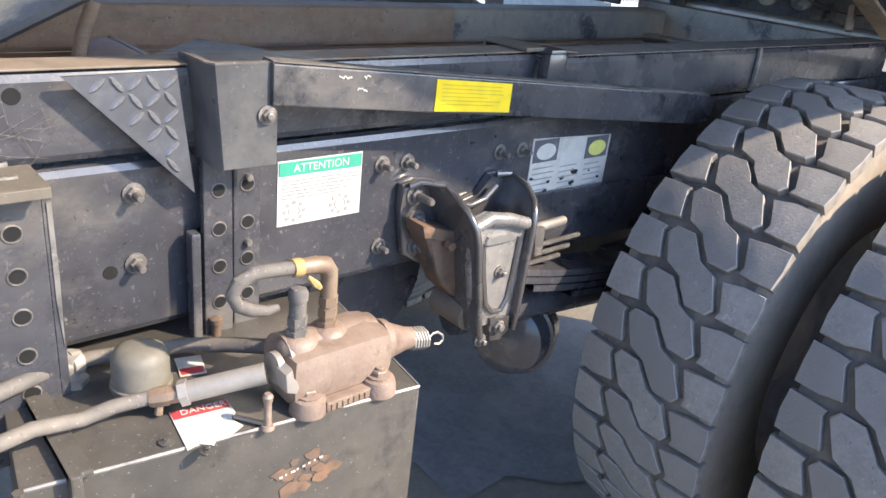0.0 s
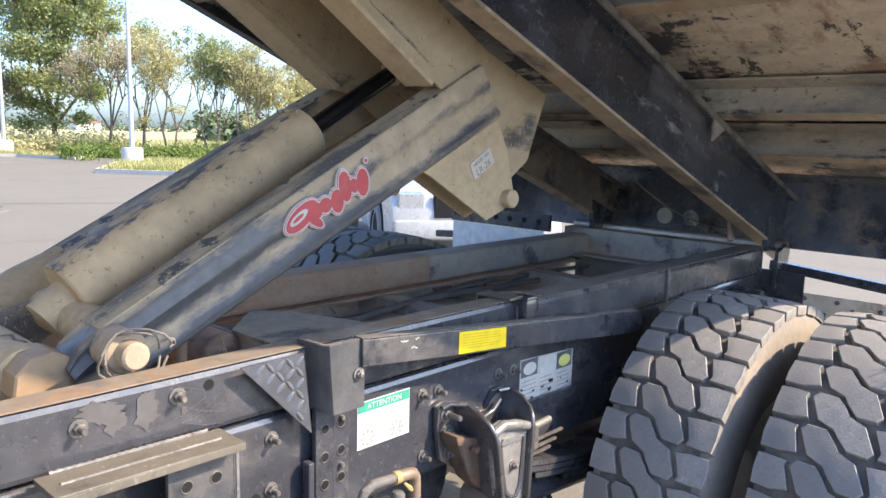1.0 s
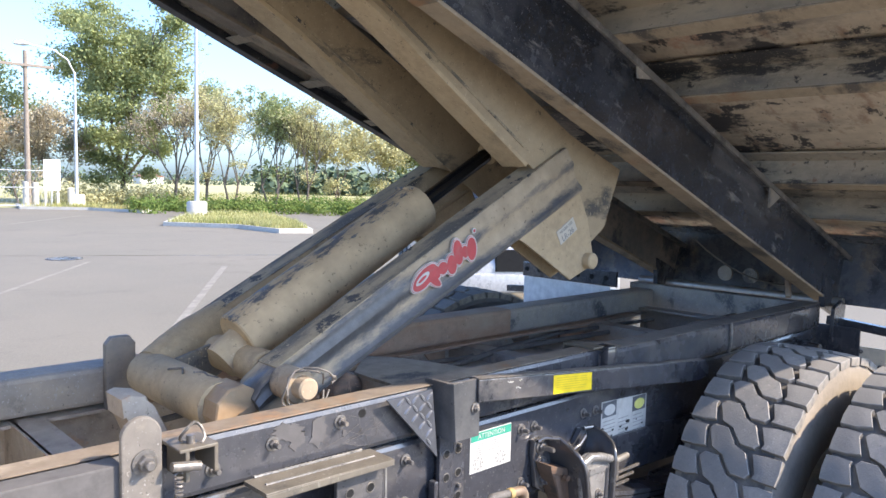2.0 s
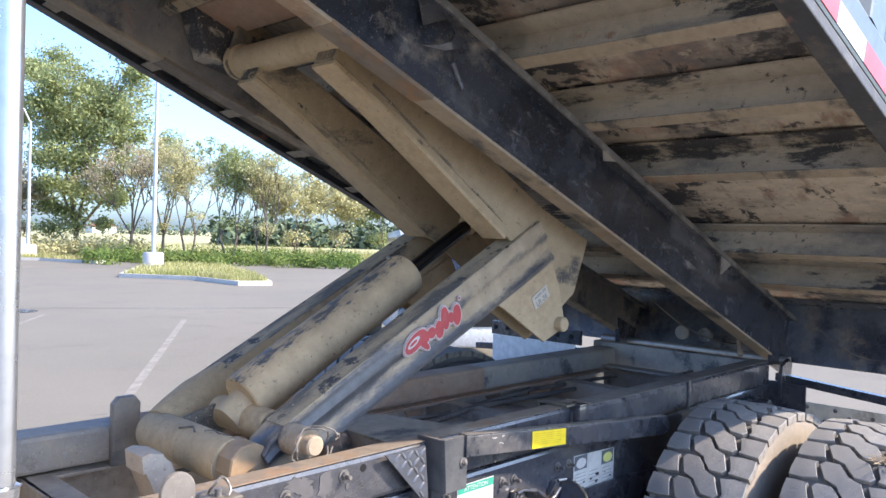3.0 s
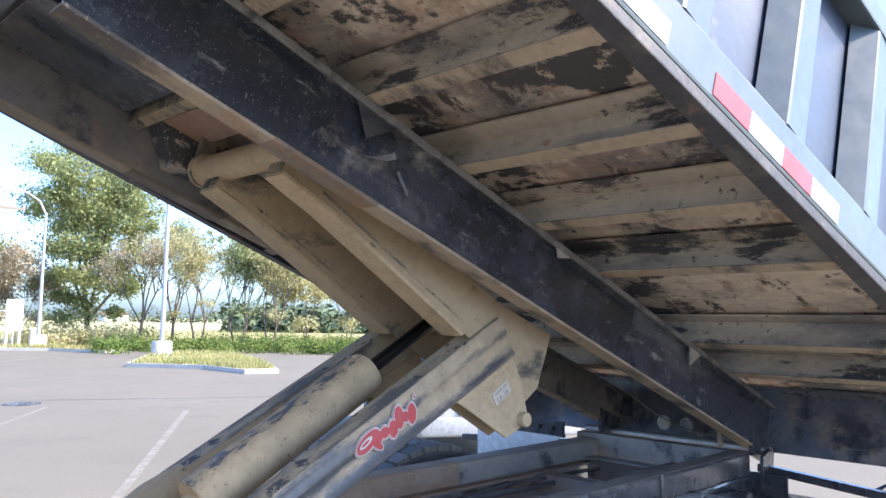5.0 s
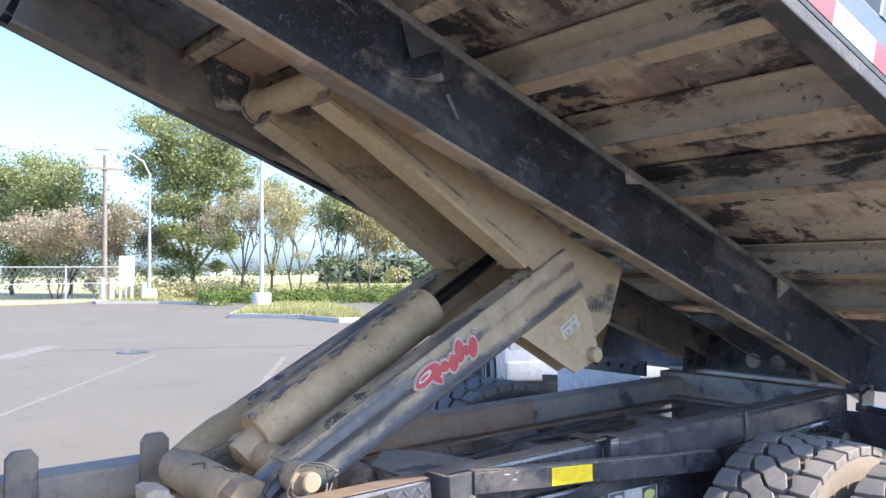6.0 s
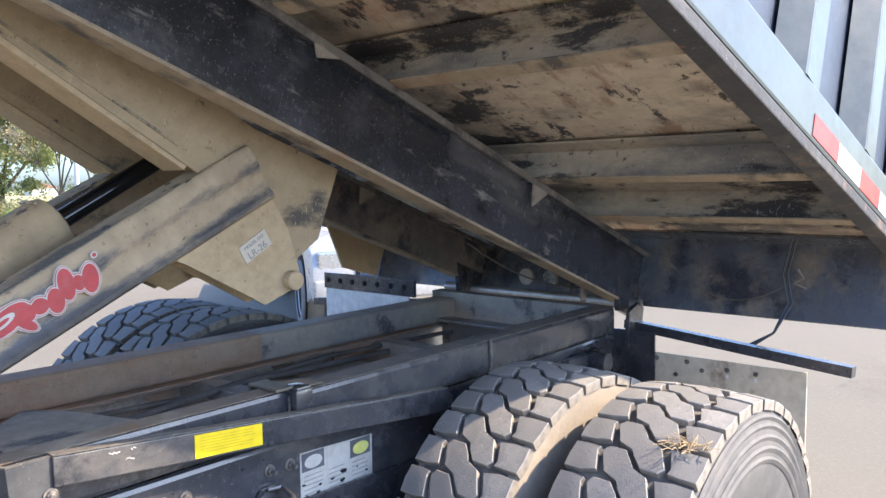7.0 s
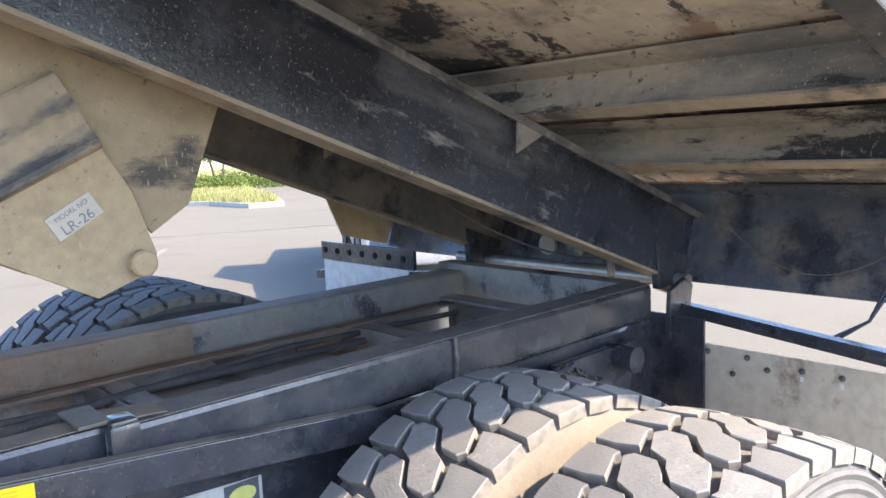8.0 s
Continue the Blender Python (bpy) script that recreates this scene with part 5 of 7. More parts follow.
# mud flaps
for s in (-1, 1):
    mb = shape("flap_bar", "black", truck, lambda bm: sweep(bm, [(1.155, s * 0.45, 1.06), (1.05, s * 1.27, 1.010)], 0.024, 4), "black square flap bar")
    fl = shape("mud_flap", "flap" if s < 0 else "white", truck, lambda bm: box(bm, 1.105, 1.112, min(s * 0.58, s * 1.12), max(s * 0.58, s * 1.12), 0.28, 0.975, 0.001), "stiff pale mud flap hung from the bar" if s < 0 else "white mud flap with a bolted strip")
    for y, z in ((0.60, 0.955), (0.715, 0.955), (0.77, 0.931), (0.674, 0.903), (0.86, 0.945), (0.958, 0.945)):
        b2 = bmesh.new()
        bolt(b2, (1.105, s * y, z), (-1, 0, 0), 0.0055, 0.005, 0.006)
        part("bolt", b2, "bolt", fl)
    if s < 0:
        for y in (0.86, 0.958):
            shape("white_drip", "white", fl, lambda bm: box(bm, 1.1038, 1.1046, -y - 0.005, -y + 0.004, 0.916, 0.930, 0.0003), "white drip of sealant")
strip = shape("flap_strip", "black", truck, lambda bm: box(bm, 0.93, 0.945, 0.46, 1.06, 1.11, 1.185, 0.002), "dark strip with punched holes")
shape("white_plate", "white", truck, lambda bm: box(bm, 0.936, 0.943, 0.5, 1.055, 0.80, 1.108, 0.002), "white flap plate")
for i in range(7):
    shape("hole", "black_ink", strip, lambda bm: lathe(bm, [(0, 0.013), (0.002, 0.013)], (0.929, 0.52 + i * 0.085, 1.15), (-1, 0, 0), 10))

# ---- hoist ----
BED_AT, BED_TILT = (1.2, 0.0, 1.11), 20.3
BED = pose(*BED_AT, 0, BED_TILT, 0)


def bed_point(u, y, w):
    return BED @ Vector((u, y, w))


def rounded_strip(a, b, w0, w1):
    """Outline of a bar from a to b in x and z, w0 wide at a and w1 at b, round at a."""
    a, b = Vector((a[0], 0, a[1])), Vector((b[0], 0, b[1]))
    d = (b - a).normalized()
    n = Vector((-d.z, 0, d.x))
    pts = [a + (n * math.cos(t) - d * math.sin(t)) * w0 for t in [math.pi * k / 8 for k in range(9)]]
    pts += [b - n * w1, b + n * w1]
    return [(p.x, p.z) for p in pts]


P0, P1 = (-1.375, 1.152), (-0.412, 1.642)
for y, tag in ((-0.285, "near"), (0.165, "far")):
    turn = Matrix.Translation((P0[0], y, P0[1])) @ Matrix.Rotation(-math.atan2(P1[1] - P0[1], P1[0] - P0[0]), 4, "Y")
    LEN = (Vector(P1) - Vector(P0)).length

    def pressed(bm):
        """A pressed channel along x with two rolled ribs on its faces."""
        side = [(0.061, 0.006), (0.052, 0.0), (0.042, 0.001), (0.034, -0.002), (0.020, -0.007), (0.006, -0.002), (-0.004, 0.001), (-0.022, 0.0), (-0.034, -0.004), (-0.046, -0.013), (-0.056, -0.012), (-0.063, -0.003), (-0.064, 0.008)]
        sec = side + [(n, 0.084 - q) for n, q in side[::-1]]
        rows = []
        for x, k in ((-0.075, 0.45), (-0.05, 0.72), (0.0, 0.86), (0.35, 0.98), (LEN, 1.14)):
            rows.append([bm.verts.new((x, q, n * k)) for n, q in sec])
        for a, b in zip(rows, rows[1:]):
            for i in range(len(sec)):
                bm.faces.new((a[i], a[(i + 1) % len(sec)], b[(i + 1) % len(sec)], b[i]))
        bm.faces.new(rows[0])
        bm.faces.new(rows[-1][::-1])
    la = shape("lower_arm", "arm" if tag == "near" else "wing", truck, pressed, "dusty black lower hoist arm with rolled edges" if tag == "near" else "dust-caked lower hoist arm", True, turn)
    back = turn.inverted()
    shape("top_face", "dust_worn", la, lambda bm: prism(bm, [(0.0, 0.0525), (0.35, 0.0600), (LEN - 0.002, 0.0700), (LEN - 0.002, 0.0725), (0.35, 0.0625), (0.0, 0.0550)], 0.003, 0.081), "dust-caked top face", m=Matrix.Identity(4))
    for yy in ((y + 0.001, y + 0.010), (y + 0.074, y + 0.083)):
        shape("knee_plate", "dust", la, lambda bm: prism(bm, [(-0.66, 1.452), (-0.62, 1.436), (-0.41, 1.318), (-0.315, 1.352), (-0.300, 1.384), (-0.335, 1.50), (-0.385, 1.585)], *yy, 0.002), "dust-caked knee plate", m=back)
    shape("knee_pin", "dust", la, lambda bm: lathe(bm, [(0, 0.02), (0.004, 0.024), (0.13, 0.024)], (-0.333, y - 0.026, 1.372), (0, 1, 0), 20), smooth=True, m=back)
    if tag == "near":
        NEAR_ARM, ARM_BACK = la, back
        mp = shape("model_plate", "label_metal", la, lambda bm: prism(bm, [(-0.484, 1.462), (-0.410, 1.505), (-0.388, 1.468), (-0.462, 1.424)], y - 0.0015, y + 0.0006), "worn pale model plate", m=back)
        slant = math.degrees(math.atan2(0.039, 0.067))
        for txt, sz, q in (("MODEL NO", 0.012, (-0.4405, 1.4745)), ("LR-26", 0.025, (-0.431, 1.4545))):
            writing("lettering", txt, sz, "ink", mp, Matrix.Translation((q[0], y - 0.002, q[1])) @ Matrix.Rotation(-radians(slant), 4, "Y") @ pose(0, 0, 0, 90, 0, 0))
    yu = y + 0.026 if tag == "near" else 0.085
    ua = shape("upper_arm", "dust_worn", truck, lambda bm: prism(bm, [(-1.275, 2.070), (-1.235, 2.150), (-1.06, 2.082), (-0.41, 1.745), (-0.37, 1.61), (-0.60, 1.655), (-1.12, 1.985)], yu, yu + 0.074, 0.006), "dust-caked upper hoist arm with flaked paint", True)
    shape("wing_plate", "wing", ua, lambda bm: prism(bm, [(-1.273, 2.070), (-1.234, 2.149), (-1.06, 2.081), (-0.41, 1.744), (-0.150, 1.650), (-0.225, 1.468), (-0.30, 1.42), (-0.37, 1.52), (-0.60, 1.657), (-1.12, 1.986)], yu - 0.009, yu - 0.0005, 0.002), "dusty wing plate")
    shape("arm_lip", "dust", ua, lambda bm: prism(bm, [(-1.272, 2.066), (-1.12, 1.985), (-0.60, 1.655), (-0.608, 1.646), (-1.128, 1.975), (-1.278, 2.056)], yu - 0.012, yu + 0.078, 0.002), "dusty lower lip")
    shape("arm_web", "dust_worn", ua, lambda bm: prism(bm, [(-1.15, 2.03), (-0.62, 1.705), (-0.62, 1.698), (-1.15, 2.022)], yu - 0.0125, yu - 0.0085), "raised weld along the arm")
BASE = (-1.49, 1.118)
shape("base_tube", "dust", truck, lambda bm: lathe(bm, [(0, 0.0), (0.0, 0.030), (0.006, 0.045), (0.020, 0.053), (0.40, 0.053), (0.40, 0.0)], (BASE[0], 0.185, BASE[1]), (0, -1, 0), 36, False), "dusty cross tube with a rounded end", True)
shape("tube_elbow", "dust", truck, lambda bm: sweep(bm, [(BASE[0] + 0.005, 0.150, BASE[1] + 0.01), (-1.43, 0.170, 1.150), (-1.36, 0.195, 1.180), (-1.26, 0.205, 1.225)], [0.050, 0.056, 0.058, 0.052], 24), "dusty elbow into the far arm", True)
shape("tube_sleeve", "rubbed", truck, lambda bm: lathe(bm, [(0, 0.050), (0.0, 0.0555), (0.074, 0.0555), (0.078, 0.052), (0.078, 0.0)], (BASE[0] + 0.012, -0.195, BASE[1]), (0, -1, 0), 10, False), "rubbed rusty sleeve at the tube's end")
shape("chain_mark", "rail_dust", truck, lambda bm: (sweep(bm, [(-1.520, -0.02, 1.165), (-1.502, -0.055, 1.172), (-1.515, -0.085, 1.168)], 0.0028, 6), sweep(bm, [(-1.500, -0.105, 1.171), (-1.482, -0.120, 1.172), (-1.488, -0.150, 1.171), (-1.478, -0.175, 1.170)], 0.0028, 6)), "loose wire ends on the tube", True)
shape("side_strap", "dust_worn", truck, lambda bm: prism(bm, [(-1.47, 1.17), (-1.36, 1.20), (-1.33, 1.14), (-1.40, 1.09), (-1.47, 1.08)], 0.045, 0.060, 0.003), "dusty strap plate")
PIN = (-1.385, 1.172)
shape("pivot_pin", "flange", truck, lambda bm: (lathe(bm, [(0, 0.0), (0.0, 0.019), (0.004, 0.023), (0.030, 0.024), (0.032, 0.034), (0.036, 0.036), (0.095, 0.036)], (PIN[0], -0.385, PIN[1]), (0, 1, 0), 24, False)), "dusty pivot pin with its boss", True)
for k in (0, 1):
    wire = [(PIN[0] + (0.050 + 0.012 * k) * math.cos(t), -0.372 - 0.008 * k + 0.012 * math.cos(3 * t + k), PIN[1] + (0.038 + 0.006 * k) * math.sin(t)) for t in [0.4 * q for q in range(16)]]
    shape("tie_wire", "rail_dust", truck, lambda bm: sweep(bm, wire, 0.0022, 6), "twisted tie wire", True)
shape("wire_twist", "rail_dust", truck, lambda bm: sweep(bm, [(PIN[0] + 0.04, -0.38, PIN[1] + 0.016), (PIN[0] + 0.053, -0.385, PIN[1] + 0.022), (PIN[0] + 0.063, -0.385, PIN[1] + 0.018), (PIN[0] + 0.067, -0.38, PIN[1] + 0.010), (PIN[0] + 0.057, -0.38, PIN[1] + 0.006)], 0.0028, 6), "twisted wire end", True)
shape("round_boss", "rust", truck, lambda bm: lathe(bm, [(0, 0.0), (0.0, 0.044), (0.006, 0.052), (0.014, 0.055), (0.20, 0.055)], (-0.985, 0.02, 1.005), (0, 1, 0), 28, False), "round rusty boss", True)
ram_a, ram_b, rod_b = Vector((-1.355, -0.035, 1.212)), Vector((-0.790, -0.035, 1.532)), Vector((-0.50, -0.035, 1.698))
ram_turn = Matrix.Translation(ram_a) @ Matrix.Rotation(-math.atan2((ram_b - ram_a).z, (ram_b - ram_a).x), 4, "Y")
RAM = (ram_b - ram_a).length
rb = shape("ram_barrel", "ram", truck, lambda bm: lathe(bm, [(0.0, 0.0), (0, 0.066), (0.004, 0.070), (RAM - 0.020, 0.070), (RAM - 0.006, 0.066), (RAM, 0.056), (RAM + 0.003, 0.03), (RAM + 0.003, 0.0)], (0, 0, 0), (1, 0, 0), 56, False), "dusty hydraulic ram barrel with flaked paint", True, ram_turn)
shape("end_lip", "ram", rb, lambda bm: sweep(bm, [(RAM - 0.030, 0.040 * math.cos(q) - 0.005, 0.069 + 0.002 * math.sin(q)) for q in (0.3, 0.9, 1.57, 2.2, 2.8)], 0.004, 6), "weld on the barrel's end", True)
shape("ram_rod", "rod", truck, lambda bm: cyl(bm, ram_b, rod_b, 0.0225, n=20), "oily black ram rod", True)
ROD = (rod_b - ram_b).normalized()
shape("rod_eye", "dust", truck, lambda bm: (lathe(bm, [(-0.03, 0.024), (-0.026, 0.033), (0.012, 0.034), (0.022, 0.030), (0.05, 0.030)], rod_b, ROD, 20), lathe(bm, [(0.0, 0.0), (0.0, 0.028), (0.008, 0.034), (0.14, 0.034), (0.14, 0.0)], rod_b + ROD * 0.06 + Vector((0, -0.07, 0)), (0, 1, 0), 24, False), lathe(bm, [(0, 0.0), (0, 0.017), (0.016, 0.018), (0.02, 0.024), (0.036, 0.024), (0.04, 0.0)], rod_b + ROD * 0.055 + Vector((-0.03, -0.045, 0.055)), (-0.2, -0.5, 1), 6, False)), "dusty rod eye with its nut", True)
shape("ram_trunnion", "dust", truck, lambda bm: (lathe(bm, [(0, 0.0), (0, 0.036), (0.004, 0.041), (0.11, 0.041), (0.112, 0.036), (0.115, 0.041), (0.24, 0.041)], (-1.352, -0.165, 1.168), (0, 1, 0), 28, False), cyl(bm, (-1.40, -0.035, 1.165), (-1.32, -0.035, 1.225), 0.045)), "dusty ram trunnion", True)
shape("torque_tube", "dust", truck, lambda bm: lathe(bm, [(0, 0.0), (0, 0.046), (0.03, 0.046), (0.034, 0.042), (0.50, 0.042), (0.504, 0.05), (0.535, 0.05), (0.54, 0.036), (0.56, 0.034), (0.56, 0.0)], bed_point(-2.64, -0.31, 0.112), (0, 1, 0.0), 28, False), "dusty torque tube", True)

# ---- tipped bed ----


def half(u):
    """Half the bed's width, which grows towards the tailgate."""
    return 1.345 + 0.075 * u


def far(u):
    """The far side's distance from the middle."""
    return 1.192 + 0.076 * u


def flank(bm, s, u0, u1, o0, o1, w0, w1, bevel=0.0):
    """A bar along one side of the bed, from o0 to o1 outside its half width."""
    vs = [bm.verts.new((u, s * ((half(u) if s < 0 else far(u)) + o), w)) for u in (u0, u1) for o in (o0, o1) for w in (w0, w1)]
    fs = [bm.faces.new([vs[i] for i in q]) for q in ((0, 1, 3, 2), (4, 6, 7, 5), (0, 4, 5, 1), (2, 3, 7, 6), (0, 2, 6, 4), (1, 5, 7, 3))]
    if bevel:
        bmesh.ops.bevel(bm, geom=list({e for f in fs for e in f.edges}), offset=bevel, segments=2, affect="EDGES", profile=0.6)


body = shape("dump_bed", "floor", truck, lambda bm: slab(bm, [(-3.30, -half(-3.3)), (0.10, -half(0.1)), (0.10, far(0.1)), (-3.30, far(-3.3))], 0.345, 0.355), "grey steel dump bed tipped up, rusty underneath", m=BED)
for s in (-1, 1):
    ys, low = (-0.44, 0.02) if s < 0 else (0.345, 0.055)
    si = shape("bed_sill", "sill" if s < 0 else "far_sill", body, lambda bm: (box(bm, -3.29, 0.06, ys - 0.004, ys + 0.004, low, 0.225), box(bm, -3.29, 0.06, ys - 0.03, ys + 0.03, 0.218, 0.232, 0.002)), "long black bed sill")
    shape("lower_flange", "flange", si, lambda bm: box(bm, -3.29, 0.06, ys - 0.008, ys + 0.06, low - 0.010, low - 0.0005, 0.002), "dusty lower flange")
    shape("rusty_stretch", "rust_top", si, lambda bm: box(bm, -2.80, -2.47, ys - 0.0095, ys + 0.061, low - 0.0115, low + 0.0002, 0.002), "rusty orange stretch of the flange")
    shape("worn_lip", "lip", si, lambda bm: box(bm, -3.29, 0.04, ys - 0.040, ys - 0.0305, 0.212, 0.2305, 0.002), "worn bright lip")
    for u, tip in ((-1.73, 0.185), (-0.80, 0.145)):
        shape("gusset", "black_dusty", si, lambda bm: prism(bm, [(u - 0.05, 0.22), (u + 0.05, 0.22), (u - 0.03, tip)], ys - 0.035, ys - 0.029), "triangular gusset plate")
    shape("sill_foot", "black", si, lambda bm: prism(bm, [(-0.10, -0.03), (0.07, -0.03), (0.07, 0.10), (-0.16, 0.10)], ys - 0.012, ys + 0.012, 0.003))
for u in (-3.19, -2.95, -2.58, -2.225, -1.865, -1.495, -0.795, -0.42):
    cb = shape("crossbeam", "beam", body, lambda bm: (box(bm, u - 0.003, u + 0.003, -half(u), far(u), 0.238, 0.344), box(bm, u - 0.07, u - 0.003, -half(u) + 0.01, far(u) - 0.01, 0.337, 0.344)), "dusty channel crossbeam")
    shape("beam_flange", "flange", cb, lambda bm: box(bm, u - 0.045, u + 0.003, -half(u) + 0.004, far(u) - 0.004, 0.232, 0.2375), "dusty lower flange")
shape("doubler_sheet", "bolster", body, lambda bm: (box(bm, -3.28, -2.88, -0.05, 0.335, 0.196, 0.204, 0.002), box(bm, -3.28, -2.88, -0.42, -0.054, 0.206, 0.214, 0.002)), "dark folded doubler sheet")
shape("rusty_patch", "rust", body, lambda bm: box(bm, -2.80, -2.66, -0.10, 0.33, 0.20, 0.208, 0.002), "rusty cover plate")
for y in (-0.33, 0.20):
    shape("tube_bracket", "dust_worn", body, lambda bm: prism(bm, [(-2.70, 0.30), (-2.58, 0.30), (-2.595, 0.08), (-2.62, 0.06), (-2.66, 0.06), (-2.685, 0.08)], y, y + 0.012, 0.003), "dusty tube bracket")
shape("cross_brace", "dust_worn", body, lambda bm: box(bm, -2.87, -2.83, -0.43, 0.33, 0.165, 0.23, 0.004), "dusty cross brace")
shape("tube_gusset", "beam", body, lambda bm: prism(bm, [(-2.82, 0.21), (-2.50, 0.21), (-2.56, 0.11), (-2.72, 0.09)], 0.255, 0.338, 0.01), "dusty pivot block")
shape("torn_bracket", "black", body, lambda bm: (prism(bm, [(-2.64, 0.215), (-2.50, 0.215), (-2.58, 0.14)], -0.472, -0.467)), "bent torn bracket", m=Matrix.Identity(4))
tear = [(-2.535, 0.205, 0.0), (-2.500, 0.190, -0.020), (-2.488, 0.160, -0.034), (-2.500, 0.128, -0.036), (-2.530, 0.105, -0.022), (-2.570, 0.092, -0.004)]


def torn_strip(bm):
    """A strip of sheet torn loose and bent outwards."""
    rows = [[bm.verts.new((u + d, -0.468 + y + e, w)) for d, e in ((-0.022 * k, 0.0), (0.018 * k, -0.004), (0.018 * k, 0.0), (-0.022 * k, 0.004))] for (u, w, y), k in zip(tear, (1.0, 0.9, 0.8, 0.75, 0.6, 0.15))]
    for a, b in zip(rows, rows[1:]):
        for i in range(4):
            bm.faces.new((a[i], a[(i + 1) % 4], b[(i + 1) % 4], b[i]))
    bm.faces.new(rows[0])
    bm.faces.new(rows[-1][::-1])


shape("torn_strip", "black_gloss", body, torn_strip, "torn strip of black sheet", True)
shape("hanging_stub", "black", body, lambda bm: cyl(bm, (-2.44, -0.446, 0.125), (-2.40, -0.465, 0.072), 0.006), "short bent stub")
shape("corner_apron", "dust", body, lambda bm: prism(bm, [(-0.42, 0.23), (0.03, 0.22), (0.02, 0.04), (-0.22, 0.02)], 1.0, 1.012, 0.002), "dusty sheet apron")
for s in (-1, 1):
    shape("side_rail", "grey_body", body, lambda bm: flank(bm, s, -3.30, 0.12, 0.004, 0.045, 0.256, 0.385, 0.008), "pale grey lower rail of the bed")
    shape("rail_lip", "chipped", body, lambda bm: flank(bm, s, -3.30, 0.12, -0.012, 0.043, 0.226, 0.2555, 0.004), "chipped black lower lip")
    shape("inner_skirt", "beam", body, lambda bm: flank(bm, s, -3.29, 0.05, -0.012, 0.002, 0.258, 0.343), "dusty inner skirt")
    shape("side_panel", "dark_panel", body, lambda bm: flank(bm, s, -3.30, 0.12, -0.03, -0.02, 0.356, 1.0))
    shape("top_rail", "grey_body", body, lambda bm: flank(bm, s, -3.30, 0.12, -0.04, 0.05, 0.98, 1.06, 0.008))
    for k in range(7):
        u = -2.86 + 0.46 * k

        def stake(bm):
            """A folded stake, wider at the side panel than at its face."""
            rows = [[bm.verts.new((u + du, s * ((half(u) if s < 0 else far(u)) + o), w)) for du, o in ((-0.115, -0.019), (-0.058, 0.04), (-0.05, 0.043), (0.05, 0.043), (0.058, 0.04), (0.115, -0.019))] for w in (0.384, 0.979)]
            for i in range(6):
                bm.faces.new((rows[0][i], rows[0][(i + 1) % 6], rows[1][(i + 1) % 6], rows[1][i]))
            bm.faces.new(rows[0])
            bm.faces.new(rows[1][::-1])
        shape("side_stake", "grey_body", body, stake, "pale grey folded upright stake")
shape("floor_plate", "grey_body", body, lambda bm: slab(bm, [(-3.29, -half(-3.29) + 0.02), (0.09, -half(0.09) + 0.02), (0.09, far(0.09) - 0.02), (-3.29, far(-3.29) - 0.02)], 0.3592, 0.362), "worn grey floor plate")
shape("headboard", "grey_body", body, lambda bm: box(bm, -3.325, -3.302, -1.045, 0.895, 0.16, 1.3, 0.004))
shape("tailgate", "grey_body", body, lambda bm: box(bm, 0.12, 0.15, -1.27, 1.12, 0.36, 1.06, 0.004))
shape("rear_bolster", "bolster", body, lambda bm: (box(bm, 0.03, 0.04, -1.33, 1.14, 0.022, 0.30, 0.002), box(bm, -0.05, 0.04, -1.28, 1.13, 0.295, 0.305)), "black rear bolster sheet")
for a, n, first, w in ((-2.95, 3, 1, 0.155), (-2.31, 4, 0, 0.155), (-0.995, 4, 0, 0.18)):
    for k in range(n):
        red = (k + first) % 2 == 0
        shape("reflector_strip", "tape_red" if red else "tape_white", body, lambda bm: flank(bm, -1, a + w * k, a + w * (k + 1), 0.0457, 0.047, 0.268, 0.322), "red reflective tape" if red else "white reflective tape")

# ---- cab ----
cab = shape("cab", "white", truck, lambda bm: prism(bm, [(-2.115, 0.75), (-2.115, 2.62), (-2.2, 2.7), (-3.3, 2.72), (-3.55, 2.62), (-4.0, 1.82), (-4.95, 1.62), (-5.1, 1.45), (-5.12, 0.75)], -0.70, 0.95, 0.04), "white painted cab", True)
shape("windscreen", "glass", cab, lambda bm: prism(bm, [(-3.60, 2.55), (-3.98, 1.88), (-3.99, 1.89), (-3.61, 2.56)], -0.58, 0.83), "dark windscreen")
for y in (-0.704, 0.954):
    shape("side_window", "glass", cab, lambda bm: prism(bm, [(-2.6, 1.85), (-2.6, 2.5), (-3.35, 2.5), (-3.8, 1.85)], y - 0.002, y + 0.002), "dark side window")
for y in (-0.62, 0.86):
    fw = shape("wheel", "sidewall", truck, lambda bm: lathe(bm, [(-0.12, 0.29), (-0.13, 0.42), (-0.11, 0.51), (0.11, 0.51), (0.13, 0.42), (0.12, 0.29)], (-4.35, y, 0.51), (0, 1, 0), 48, False), "front tyre", True)
    shape("rim", "white", fw, lambda bm: lathe(bm, [(-0.11, 0.29), (-0.06, 0.2), (-0.06, 0.0)], (-4.35, y, 0.51), (0, 1, 0), 32, False), "white steel rim", True)
shape("front_bumper", "chrome", truck, lambda bm: box(bm, -5.25, -5.1, -0.95, 1.15, 0.5, 0.78, 0.02), "chrome bumper")
shape("rear_window", "glass", cab, lambda bm: box(bm, -2.102, -2.096, -0.4, 0.5, 1.75, 2.3))
shape("grab_handle", "chrome", truck, lambda bm: (sweep(bm, [(-2.132, -0.768, 1.34), (-2.132, -0.768, 2.3)], 0.0165, 16), lathe(bm, [(0, 0.02), (0.022, 0.022), (0.024, 0.018)], (-2.132, -0.768, 1.315), (0, 0, 1), 16), cyl(bm, (-2.132, -0.768, 1.326), (-2.14, -0.695, 1.326), 0.012)), "chrome grab handle", True)

